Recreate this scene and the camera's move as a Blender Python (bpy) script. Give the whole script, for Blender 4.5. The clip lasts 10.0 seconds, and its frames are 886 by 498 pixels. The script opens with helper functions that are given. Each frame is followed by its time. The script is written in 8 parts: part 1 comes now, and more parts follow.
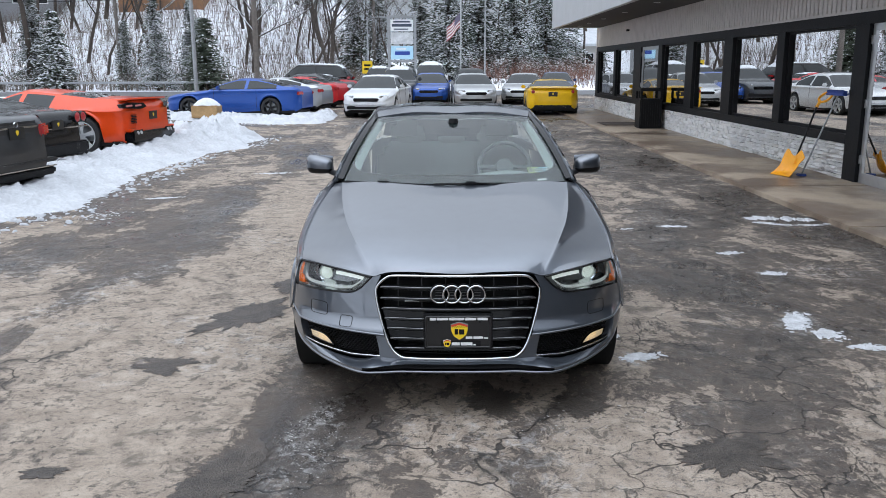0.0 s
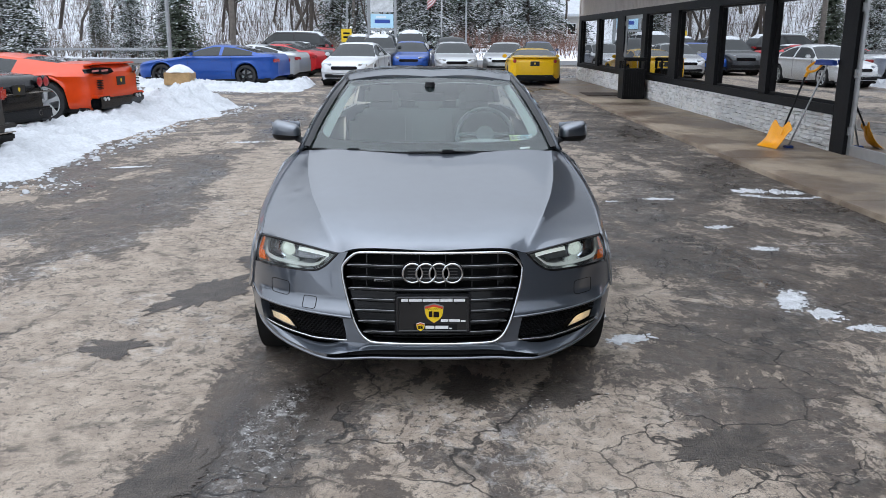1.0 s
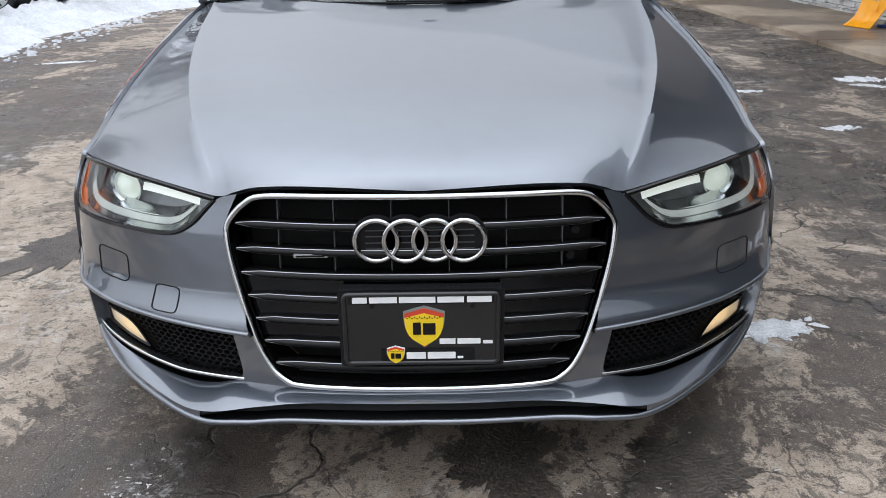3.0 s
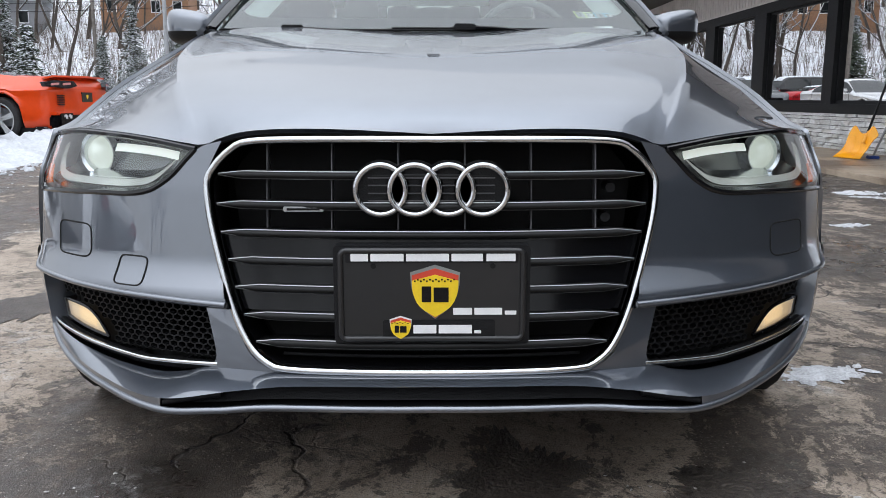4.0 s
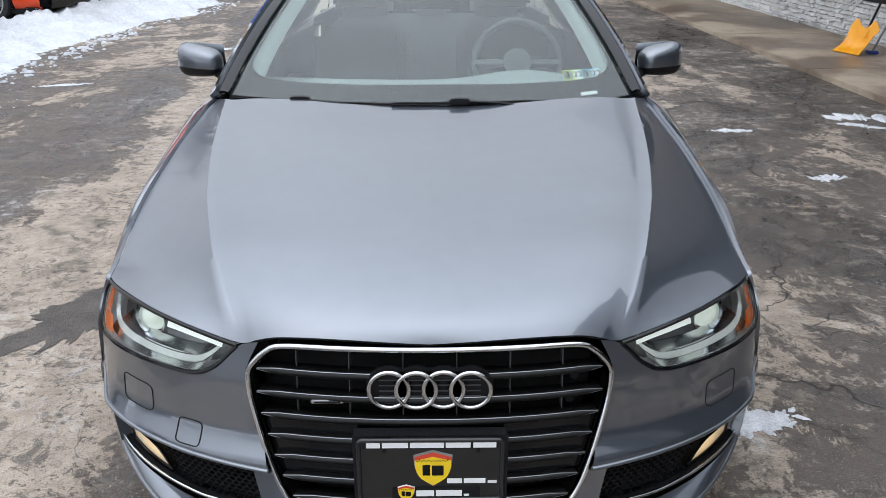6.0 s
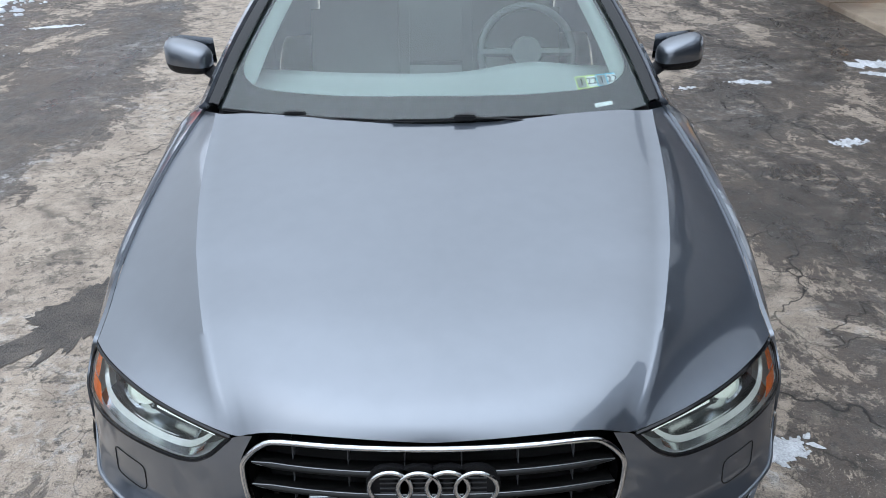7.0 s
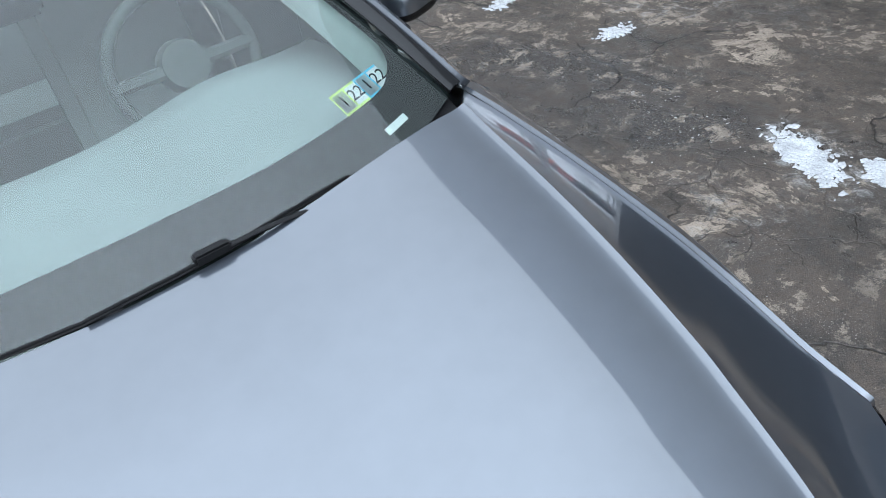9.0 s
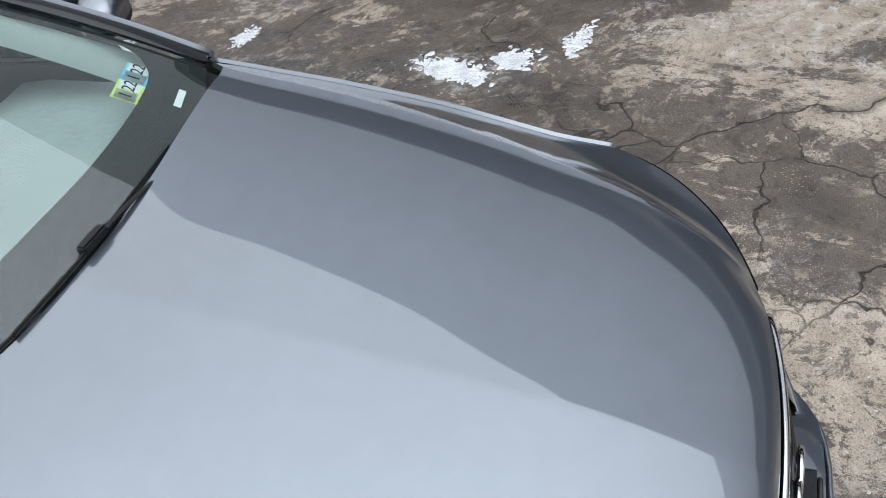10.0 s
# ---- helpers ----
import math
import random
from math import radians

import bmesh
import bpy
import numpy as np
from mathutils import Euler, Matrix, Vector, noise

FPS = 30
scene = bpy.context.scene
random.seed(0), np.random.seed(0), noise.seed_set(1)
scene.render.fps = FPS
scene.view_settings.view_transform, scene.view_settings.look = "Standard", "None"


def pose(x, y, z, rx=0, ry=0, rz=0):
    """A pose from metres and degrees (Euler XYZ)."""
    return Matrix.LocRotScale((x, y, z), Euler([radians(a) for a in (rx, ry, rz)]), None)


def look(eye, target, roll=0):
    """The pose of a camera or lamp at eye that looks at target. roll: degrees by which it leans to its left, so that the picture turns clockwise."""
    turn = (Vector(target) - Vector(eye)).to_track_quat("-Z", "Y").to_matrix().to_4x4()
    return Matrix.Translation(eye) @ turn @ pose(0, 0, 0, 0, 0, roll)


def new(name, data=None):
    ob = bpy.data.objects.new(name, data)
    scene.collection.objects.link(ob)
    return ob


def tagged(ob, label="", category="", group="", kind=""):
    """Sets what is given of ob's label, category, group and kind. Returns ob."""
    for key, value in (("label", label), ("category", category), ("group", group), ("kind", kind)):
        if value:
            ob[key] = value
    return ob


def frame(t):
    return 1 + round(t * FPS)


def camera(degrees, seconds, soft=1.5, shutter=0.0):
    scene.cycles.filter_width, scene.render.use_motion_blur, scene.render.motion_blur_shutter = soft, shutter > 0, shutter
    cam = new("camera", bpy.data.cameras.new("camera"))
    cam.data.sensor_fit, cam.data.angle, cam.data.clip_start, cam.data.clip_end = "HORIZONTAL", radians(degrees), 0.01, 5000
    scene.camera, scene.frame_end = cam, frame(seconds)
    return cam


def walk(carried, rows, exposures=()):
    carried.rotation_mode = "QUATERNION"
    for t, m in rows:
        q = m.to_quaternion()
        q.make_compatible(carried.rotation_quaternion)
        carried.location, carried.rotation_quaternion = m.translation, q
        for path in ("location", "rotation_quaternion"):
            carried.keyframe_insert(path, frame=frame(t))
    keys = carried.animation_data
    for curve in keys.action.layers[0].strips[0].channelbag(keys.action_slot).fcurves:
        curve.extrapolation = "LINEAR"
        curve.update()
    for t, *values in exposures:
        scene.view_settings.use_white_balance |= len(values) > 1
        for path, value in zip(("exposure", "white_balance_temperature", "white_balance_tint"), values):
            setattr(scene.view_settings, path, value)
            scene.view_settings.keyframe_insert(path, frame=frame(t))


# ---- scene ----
cam = camera(57.3, 10.0, 0.8)
PATH = [
    (0, (-0.067, -4.045, 1.668), (-0.070, -2.090, 1.243), -0.2),
    (0.5, (-0.104, -4.102, 1.683), (-0.074, -2.152, 1.241), 0.2),
    (1, (-0.035, -3.686, 1.602), (0.010, -1.748, 1.109), 0.3),
    (1.5, (-0.012, -3.174, 1.555), (0.036, -1.259, 0.981), 0.3),
    (2, (-0.017, -2.632, 1.518), (0.025, -0.742, 0.866), -0.0),
    (2.5, (0.056, -2.059, 1.384), (0.080, -0.196, 0.659), -0.3),
    (3, (0.050, -1.756, 1.179), (0.046, 0.112, 0.463), -0.8),
    (3.2, (0.037, -1.702, 1.046), (0.026, 0.193, 0.408), -0.9),
    (4.3, (0.005, -1.622, 0.737), (0.030, 0.351, 0.409), 0.2),
    (4.5, (0.008, -1.626, 0.739), (0.029, 0.345, 0.401), 0.1),
    (5, (0.008, -1.621, 0.786), (0.026, 0.330, 0.347), -0.1),
    (5.5, (0.012, -1.691, 1.167), (0.029, 0.220, 0.575), -0.2),
    (5.7, (0.014, -1.744, 1.335), (0.036, 0.147, 0.683), -0.1),
    (6.8, (0.007, -1.610, 1.812), (0.010, 0.183, 0.906), -0.3),
    (7, (0.023, -1.468, 1.827), (0.025, 0.308, 0.891), -0.5),
    (7.5, (-0.003, -1.030, 1.887), (0.047, 0.721, 0.850), -1.6),
    (8, (0.038, -0.630, 1.895), (0.047, 1.088, 0.754), -3.0),
    (8.5, (-0.006, -0.291, 1.844), (0.213, 1.320, 0.666), -5.6),
    (9, (-0.136, -0.178, 1.804), (0.661, 1.193, 0.569), -10.2),
    (9.3, (-0.249, -0.179, 1.808), (0.785, 0.984, 0.526), -13.6),
    (9.5, (-0.377, -0.179, 1.804), (0.748, 0.814, 0.534), -14.2),
    (9.6, (-0.402, -0.156, 1.808), (0.740, 0.782, 0.509), -15.7),
    (9.8, (-0.514, -0.152, 1.831), (0.699, 0.689, 0.523), -16.2),
    (10, (-0.702, -0.145, 1.822), (0.610, 0.588, 0.540), -15.5),
]
walk(cam, [(t, look(eye, target, roll)) for t, eye, target, roll in PATH], [(0, -0.24, 6550, 10), (1.5, -0.18, 6650, 10), (3.0, -0.03, 6850, 11), (4.3, -0.03, 6850, 11), (5.5, -0.03, 6850, 11), (7.0, -0.05, 6350, 8), (8.5, 0.03, 6100, 6), (9.2, 0.17, 6450, 7), (10.0, 0.19, 6850, 8)])

# ---- light and sky: flat winter overcast ----
world = bpy.data.worlds.new("overcast")
scene.world = world
world.use_nodes = True
wn = world.node_tree
wn.nodes.clear()
w_out = wn.nodes.new("ShaderNodeOutputWorld")
w_bg = wn.nodes.new("ShaderNodeBackground")
w_sky = wn.nodes.new("ShaderNodeTexSky")
w_sky.sky_type, w_sky.sun_disc = "NISHITA", False
w_sky.sun_elevation, w_sky.sun_rotation = radians(60), radians(233)
w_sky.air_density, w_sky.dust_density = 1.0, 3.0
w_co = wn.nodes.new("ShaderNodeTexCoord")
w_no = wn.nodes.new("ShaderNodeTexNoise")
w_no.inputs["Scale"].default_value, w_no.inputs["Detail"].default_value = 2.2, 5.0
# an overcast sky is about three times as bright overhead as at the skyline
w_sep = wn.nodes.new("ShaderNodeSeparateXYZ")
w_up = wn.nodes.new("ShaderNodeMapRange")
w_up.inputs[1].default_value, w_up.inputs[2].default_value, w_up.inputs[3].default_value, w_up.inputs[4].default_value = 0.0, 1.0, 0.86, 3.8
w_cl = wn.nodes.new("ShaderNodeMapRange")
w_cl.inputs[1].default_value, w_cl.inputs[2].default_value, w_cl.inputs[3].default_value, w_cl.inputs[4].default_value = 0.3, 0.7, 0.93, 1.07
w_br = wn.nodes.new("ShaderNodeMath")
w_br.operation = "MULTIPLY"
w_ra = wn.nodes.new("ShaderNodeVectorMath")
w_ra.operation = "SCALE"
w_ra.inputs[0].default_value = (8.25, 9.25, 10.7)
wn.links.new(w_co.outputs["Generated"], w_sep.inputs[0])
w_sq = wn.nodes.new("ShaderNodeMath")
w_sq.operation = "MULTIPLY"
wn.links.new(w_sep.outputs[2], w_sq.inputs[0])
wn.links.new(w_sep.outputs[2], w_sq.inputs[1])
# and somewhat brighter on the side where the sun stands behind the cloud
w_dir, w_side, w_lit = wn.nodes.new("ShaderNodeVectorMath"), wn.nodes.new("ShaderNodeMapRange"), wn.nodes.new("ShaderNodeMath")
w_dir.operation, w_lit.operation = "DOT_PRODUCT", "MULTIPLY"
w_dir.inputs[1].default_value = (-0.5, -0.86, 0.0)
w_side.inputs[1].default_value, w_side.inputs[2].default_value, w_side.inputs[3].default_value, w_side.inputs[4].default_value = -1.0, 1.0, 0.64, 1.36
wn.links.new(w_co.outputs["Generated"], w_dir.inputs[0])
wn.links.new(w_dir.outputs["Value"], w_side.inputs[0])
wn.links.new(w_side.outputs[0], w_lit.inputs[1])
wn.links.new(w_sq.outputs[0], w_up.inputs[0])
wn.links.new(w_no.outputs["Fac"], w_cl.inputs[0])
wn.links.new(w_up.outputs[0], w_br.inputs[0])
wn.links.new(w_cl.outputs[0], w_br.inputs[1])
wn.links.new(w_br.outputs[0], w_lit.inputs[0])
wn.links.new(w_lit.outputs[0], w_ra.inputs["Scale"])
w_mix = wn.nodes.new("ShaderNodeMix")
w_mix.data_type = "RGBA"
w_mix.inputs[0].default_value = 0.88
wn.links.new(w_co.outputs["Generated"], w_no.inputs["Vector"])
wn.links.new(w_sky.outputs[0], w_mix.inputs[6])
wn.links.new(w_ra.outputs[0], w_mix.inputs[7])
wn.links.new(w_mix.outputs[2], w_bg.inputs[0])
w_bg.inputs[1].default_value = 0.10
wn.links.new(w_bg.outputs[0], w_out.inputs[0])

sun = new("sun", bpy.data.lights.new("sun", "SUN"))
sun.data.energy, sun.data.angle, sun.data.color = 0.5, radians(170), (1.0, 0.97, 0.93)
sun.matrix_world = look((-12, -9, 26), (0, 0, 0))


# ---- materials ----
def mat(name, base, rough=0.5, metal=0.0, coat=0.0, vary=0.12, scale=6.0, bump=0.0, bscale=60.0, emit=None, power=0.0, spec=0.5):
    """A principled surface with two scales of colour change and a fine relief."""
    m = bpy.data.materials.new(name)
    m.use_nodes = True
    t = m.node_tree
    b = t.nodes["Principled BSDF"]
    b.inputs["Roughness"].default_value, b.inputs["Metallic"].default_value = rough, metal
    b.inputs["Coat Weight"].default_value, b.inputs["Coat Roughness"].default_value = coat, 0.03
    b.inputs["Specular IOR Level"].default_value = spec
    if vary:
        co = t.nodes.new("ShaderNodeTexCoord")
        n1, n2 = t.nodes.new("ShaderNodeTexNoise"), t.nodes.new("ShaderNodeTexNoise")
        n1.inputs["Scale"].default_value, n1.inputs["Detail"].default_value = scale, 4
        n2.inputs["Scale"].default_value, n2.inputs["Detail"].default_value = scale * 9, 3
        add = t.nodes.new("ShaderNodeMath")
        add.operation = "ADD"
        ra = t.nodes.new("ShaderNodeMapRange")
        ra.inputs[1].default_value, ra.inputs[2].default_value = 0.7, 1.3
        ra.inputs[3].default_value, ra.inputs[4].default_value = 1 - vary, 1 + vary
        mul = t.nodes.new("ShaderNodeVectorMath")
        mul.operation = "SCALE"
        mul.inputs[0].default_value = base
        for n in (n1, n2):
            t.links.new(co.outputs["Object"], n.inputs["Vector"])
        t.links.new(n1.outputs["Fac"], add.inputs[0])
        t.links.new(n2.outputs["Fac"], add.inputs[1])
        t.links.new(add.outputs[0], ra.inputs[0])
        t.links.new(ra.outputs[0], mul.inputs["Scale"])
        t.links.new(mul.outputs[0], b.inputs["Base Color"])
        if bump:
            n3, bu = t.nodes.new("ShaderNodeTexNoise"), t.nodes.new("ShaderNodeBump")
            n3.inputs["Scale"].default_value, n3.inputs["Detail"].default_value = bscale, 5
            bu.inputs["Strength"].default_value, bu.inputs["Distance"].default_value = bump, 0.01
            t.links.new(co.outputs["Object"], n3.inputs["Vector"])
            t.links.new(n3.outputs["Fac"], bu.inputs["Height"])
            t.links.new(bu.outputs[0], b.inputs["Normal"])
    else:
        b.inputs["Base Color"].default_value = (*base, 1)
    if emit:
        b.inputs["Emission Color"].default_value, b.inputs["Emission Strength"].default_value = (*emit, 1), power
    return m


def glass(name, tint, gloss_rough=0.0, ior=1.5, clear=1.0, film=0.0):
    """Thin glass: a tinted clear sheet with a mirror gloss by Fresnel."""
    m = bpy.data.materials.new(name)
    m.use_nodes = True
    t = m.node_tree
    t.nodes.clear()
    out, mix = t.nodes.new("ShaderNodeOutputMaterial"), t.nodes.new("ShaderNodeMixShader")
    tr, gl, fr = t.nodes.new("ShaderNodeBsdfTransparent"), t.nodes.new("ShaderNodeBsdfGlossy"), t.nodes.new("ShaderNodeFresnel")
    tr.inputs[0].default_value = (*[c * clear for c in tint], 1)
    gl.inputs["Roughness"].default_value, gl.inputs[0].default_value = gloss_rough, (1, 1, 1, 1)
    fr.inputs["IOR"].default_value = ior
    t.links.new(fr.outputs[0], mix.inputs[0])
    t.links.new(tr.outputs[0], mix.inputs[1])
    t.links.new(gl.outputs[0], mix.inputs[2])
    if film:   # film: teal veil that paints reflected haze into the glass
        veil, df = t.nodes.new("ShaderNodeMixShader"), t.nodes.new("ShaderNodeBsdfDiffuse")
        df.inputs[0].default_value = (0.44, 0.64, 0.62, 1)
        veil.inputs[0].default_value = film
        t.links.new(mix.outputs[0], veil.inputs[1])
        t.links.new(df.outputs[0], veil.inputs[2])
        t.links.new(veil.outputs[0], out.inputs[0])
    else:
        t.links.new(mix.outputs[0], out.inputs[0])
    return m


M_PAINT = mat("grey_metallic_paint", (0.107, 0.121, 0.146), 0.33, 0.75, 1.0, 0.04, 2.0)
M_PAINT.node_tree.nodes["Principled BSDF"].inputs["Coat IOR"].default_value = 1.95
M_PAINT.node_tree.nodes["Principled BSDF"].inputs["Coat Roughness"].default_value = 0.015
M_CHROME = mat("chrome", (0.62, 0.63, 0.64), 0.10, 1.0, 0, 0.03, 20)
M_SATIN = mat("satin_aluminium", (0.55, 0.56, 0.57), 0.28, 1.0, 0, 0.05, 20)
M_GLOSSBLACK = mat("gloss_black", (0.005, 0.005, 0.006), 0.12, 0, 0.0, 0.1, spec=0.32)
M_BAREDGE = mat("dim_metal_edge", (0.30, 0.305, 0.31), 0.35, 1.0, 0, 0.05, 20)
M_BARBLACK = mat("satin_black_bar", (0.006, 0.006, 0.006), 0.45, 0, 0, 0.1, spec=0.25)
M_FOGBOWL = mat("warm_fog_bowl", (0.75, 0.68, 0.56), 0.25, 0.1, 0.4, 0.1, 40, emit=(1.0, 0.74, 0.44), power=0.34)
M_BLACK = mat("black_plastic", (0.008, 0.008, 0.009), 0.5, 0, 0, 0.2, 30, 0.2, 300, spec=0.22)
M_VOID = mat("dark_cavity", (0.003, 0.003, 0.003), 0.9, 0, 0, 0.2)
M_RUBBER = mat("tyre_rubber", (0.02, 0.02, 0.021), 0.75, 0, 0, 0.25, 25, 0.3, 120)
M_RIM = mat("alloy_rim", (0.58, 0.59, 0.60), 0.4, 0.35, 0, 0.08, 20)
M_RIMDARK = mat("dark_alloy_rim", (0.02, 0.02, 0.022), 0.35, 0.5, 0, 0.1, 20)
M_WSGLASS = glass("windscreen_glass", (0.80, 0.90, 0.87), 0.0, 1.62, 1.0, 0.014)
M_LAMPGLASS = glass("lamp_lens", (0.93, 0.95, 0.96), 0.0, 1.42)
M_WINGLASS = glass("shop_glass", (0.42, 0.45, 0.46), 0.0, 24.0)
M_CARGLASS = mat("tinted_car_glass", (0.010, 0.013, 0.014), 0.05, 0, 0.0, 0.1, spec=0.35)
M_AMBER = mat("amber_reflector", (0.75, 0.16, 0.02), 0.25, 0, 0.6, 0.15, 60)
M_REDLENS = mat("red_lamp_lens", (0.35, 0.012, 0.015), 0.15, 0, 0.8, 0.1, 40)
M_LED = mat("running_light_strip", (0.8, 0.85, 0.82), 0.3, 0, 0, 0, emit=(0.92, 1.0, 0.93), power=0.55)
M_GUIDE = mat("dim_light_guide", (0.62, 0.65, 0.63), 0.25, 0.3, 0.3, 0.1, 60, emit=(0.92, 1.0, 0.93), power=0.16)
M_PROJ = mat("lit_projector_lens", (0.5, 0.55, 0.5), 0.05, 0, 1.0, 0, emit=(0.88, 1.0, 0.92), power=0.5)
M_FOG = mat("lit_fog_lamp", (0.7, 0.6, 0.45), 0.15, 0.2, 0.8, 0, emit=(1.0, 0.74, 0.42), power=0.55)
M_RIB = mat("dark_satin_rib", (0.10, 0.10, 0.105), 0.4, 0.6, 0, 0.1)
M_REFL = mat("lamp_reflector", (0.62, 0.64, 0.66), 0.18, 1.0, 0, 0.05, 30)
M_LAMPGREY = mat("lamp_housing_grey", (0.72, 0.73, 0.74), 0.3, 0.1, 0, 0.1, 30)
M_LAMPDARK = mat("smoked_lamp_bowl", (0.26, 0.265, 0.27), 0.25, 0.7, 0, 0.15, 30)
M_CABIN = mat("grey_cabin_trim", (0.36, 0.39, 0.385), 0.75, 0, 0, 0.10, 8)
M_WHEELGRIP = mat("dark_leather_grip", (0.085, 0.092, 0.09), 0.6, 0, 0, 0.1, 30)
M_SEAT = mat("light_grey_leather", (0.42, 0.45, 0.44), 0.6, 0, 0, 0.08, 6)
M_HEADLINER = mat("pale_headliner", (0.80, 0.84, 0.82), 0.9, 0, 0, 0.06, 30)
M_PLATE = mat("black_plate", (0.012, 0.012, 0.013), 0.35, 0, 0.2, 0.1)
M_WHITE = mat("white_print", (0.8, 0.8, 0.8), 0.5, 0, 0, 0.04, 40)
M_YELLOWPRINT = mat("yellow_print", (0.85, 0.58, 0.02), 0.4, 0, 0, 0.05, 40)
M_REDPRINT = mat("red_print", (0.6, 0.06, 0.03), 0.4, 0, 0, 0.05, 40)
M_GREYPRINT = mat("grey_print", (0.22, 0.23, 0.22), 0.4, 0, 0, 0.05, 40)
M_LABELGREEN = mat("yellow_green_sticker", (0.72, 0.85, 0.25), 0.5, 0, 0, 0.2, 40)
M_LABELBLUE = mat("blue_sticker", (0.16, 0.62, 0.85), 0.5, 0, 0, 0.2, 40)
M_SNOW = mat("snow", (0.60, 0.62, 0.65), 0.75, 0, 0, 0.14, 3, 1.0, 14)


# ---- mesh helpers ----
def mesh_of(name, verts, faces, material, smooth=True):
    me = bpy.data.meshes.new(name)
    me.from_pydata([tuple(map(float, v)) for v in verts], [], [tuple(map(int, f)) for f in faces])
    me.materials.append(material)
    if smooth:
        me.shade_smooth()
    me.update()
    return me


def piece(name, verts, faces, material, parent=None, label="", smooth=True, sharp=None):
    """One mesh object under a thing or a part, or a top-level one."""
    ob = new(name, mesh_of(name, verts, faces, material, smooth))
    if sharp is not None:
        ob.data.set_sharp_from_angle(angle=radians(sharp))
    ob.parent = parent
    if label:
        tagged(ob, label)
    return ob


def part(name, bm, material, parent=None, label="", smooth=False, sharp=None):
    bm.normal_update()
    me = bpy.data.meshes.new(name)
    bm.to_mesh(me)
    bm.free()
    me.materials.append(material)
    if smooth or sharp is not None:
        me.shade_smooth()
    if sharp is not None:
        me.set_sharp_from_angle(angle=radians(sharp))
    ob = new(name, me)
    ob.parent = parent
    if label:
        tagged(ob, label)
    return ob


def thing(name, label, category, at=None, group="", kind=""):
    ob = new(name)
    ob.empty_display_size = 0.2
    if at is not None:
        ob.matrix_world = at
    return tagged(ob, label, category, group, kind)


def spline(pts, n):
    """n points along a Catmull-Rom curve through pts, spaced by length."""
    p = np.array(pts, float)
    q = np.vstack([2 * p[0] - p[1], p, 2 * p[-1] - p[-2]])
    fine = []
    for i in range(1, len(q) - 2):
        for t in np.linspace(0, 1, 24, endpoint=False):
            a, b, c, d = q[i - 1], q[i], q[i + 1], q[i + 2]
            fine.append(0.5 * (2 * b + (c - a) * t + (2 * a - 5 * b + 4 * c - d) * t * t + (3 * b - a - 3 * c + d) * t ** 3))
    fine = np.array(fine + [p[-1]])
    s = np.r_[0, np.cumsum(np.linalg.norm(np.diff(fine, axis=0), axis=1))]
    u = np.linspace(0, s[-1], n)
    return np.stack([np.interp(u, s, fine[:, k]) for k in range(p.shape[1])], 1)


def line(pts, n):
    """n points along the straight pieces between pts."""
    p = np.array(pts, float)
    s = np.r_[0, np.cumsum(np.linalg.norm(np.diff(p, axis=0), axis=1))]
    u = np.linspace(0, s[-1], n)
    return np.stack([np.interp(u, s, p[:, k]) for k in range(p.shape[1])], 1)


def coons(c0, c1, d0, d1):
    """A grid between four curves: c0, c1 (v = 0, 1, along u) and d0, d1 (u = 0, 1, along v)."""
    nu, nv = len(c0), len(d0)
    u, v = np.linspace(0, 1, nu)[None, :, None], np.linspace(0, 1, nv)[:, None, None]
    g = (1 - v) * c0[None] + v * c1[None] + (1 - u) * d0[:, None] + u * d1[:, None]
    return g - ((1 - u) * (1 - v) * c0[0] + u * (1 - v) * c0[-1] + (1 - u) * v * c1[0] + u * v * c1[-1])


def grid_faces(nv, nu, base=0, flip=False):
    out = []
    for j in range(nv - 1):
        for i in range(nu - 1):
            a = base + j * nu + i
            q = (a, a + 1, a + nu + 1, a + nu)
            out.append(q[::-1] if flip else q)
    return out


def sheet(name, g, material, parent=None, label="", flip=False, mirror=False, thick=0.0):
    """A panel from a grid of points (nv, nu, 3); mirror adds its twin across x = 0."""
    g = np.asarray(g, float)
    nv, nu = g.shape[:2]
    verts, faces = g.reshape(-1, 3), grid_faces(nv, nu, 0, flip)
    if mirror:
        verts, faces = np.vstack([verts, verts * (-1, 1, 1)]), faces + grid_faces(nv, nu, nv * nu, not flip)
    ob = piece(name, verts, faces, material, parent, label)
    if mirror:
        bm = bmesh.new()
        bm.from_mesh(ob.data)
        bmesh.ops.remove_doubles(bm, verts=bm.verts, dist=1e-4)
        bm.to_mesh(ob.data)
        bm.free()
        ob.data.shade_smooth()
    if thick:
        count = {}
        for p in ob.data.polygons:
            for key in p.edge_keys:
                count[key] = count.get(key, 0) + 1
        for e in ob.data.edges:      # crisp rims
            if count.get(tuple(e.key), 0) == 1:
                e.use_edge_sharp = True
        so = ob.modifiers.new("thickness", "SOLIDIFY")
        so.thickness, so.offset = thick, -1
    return ob


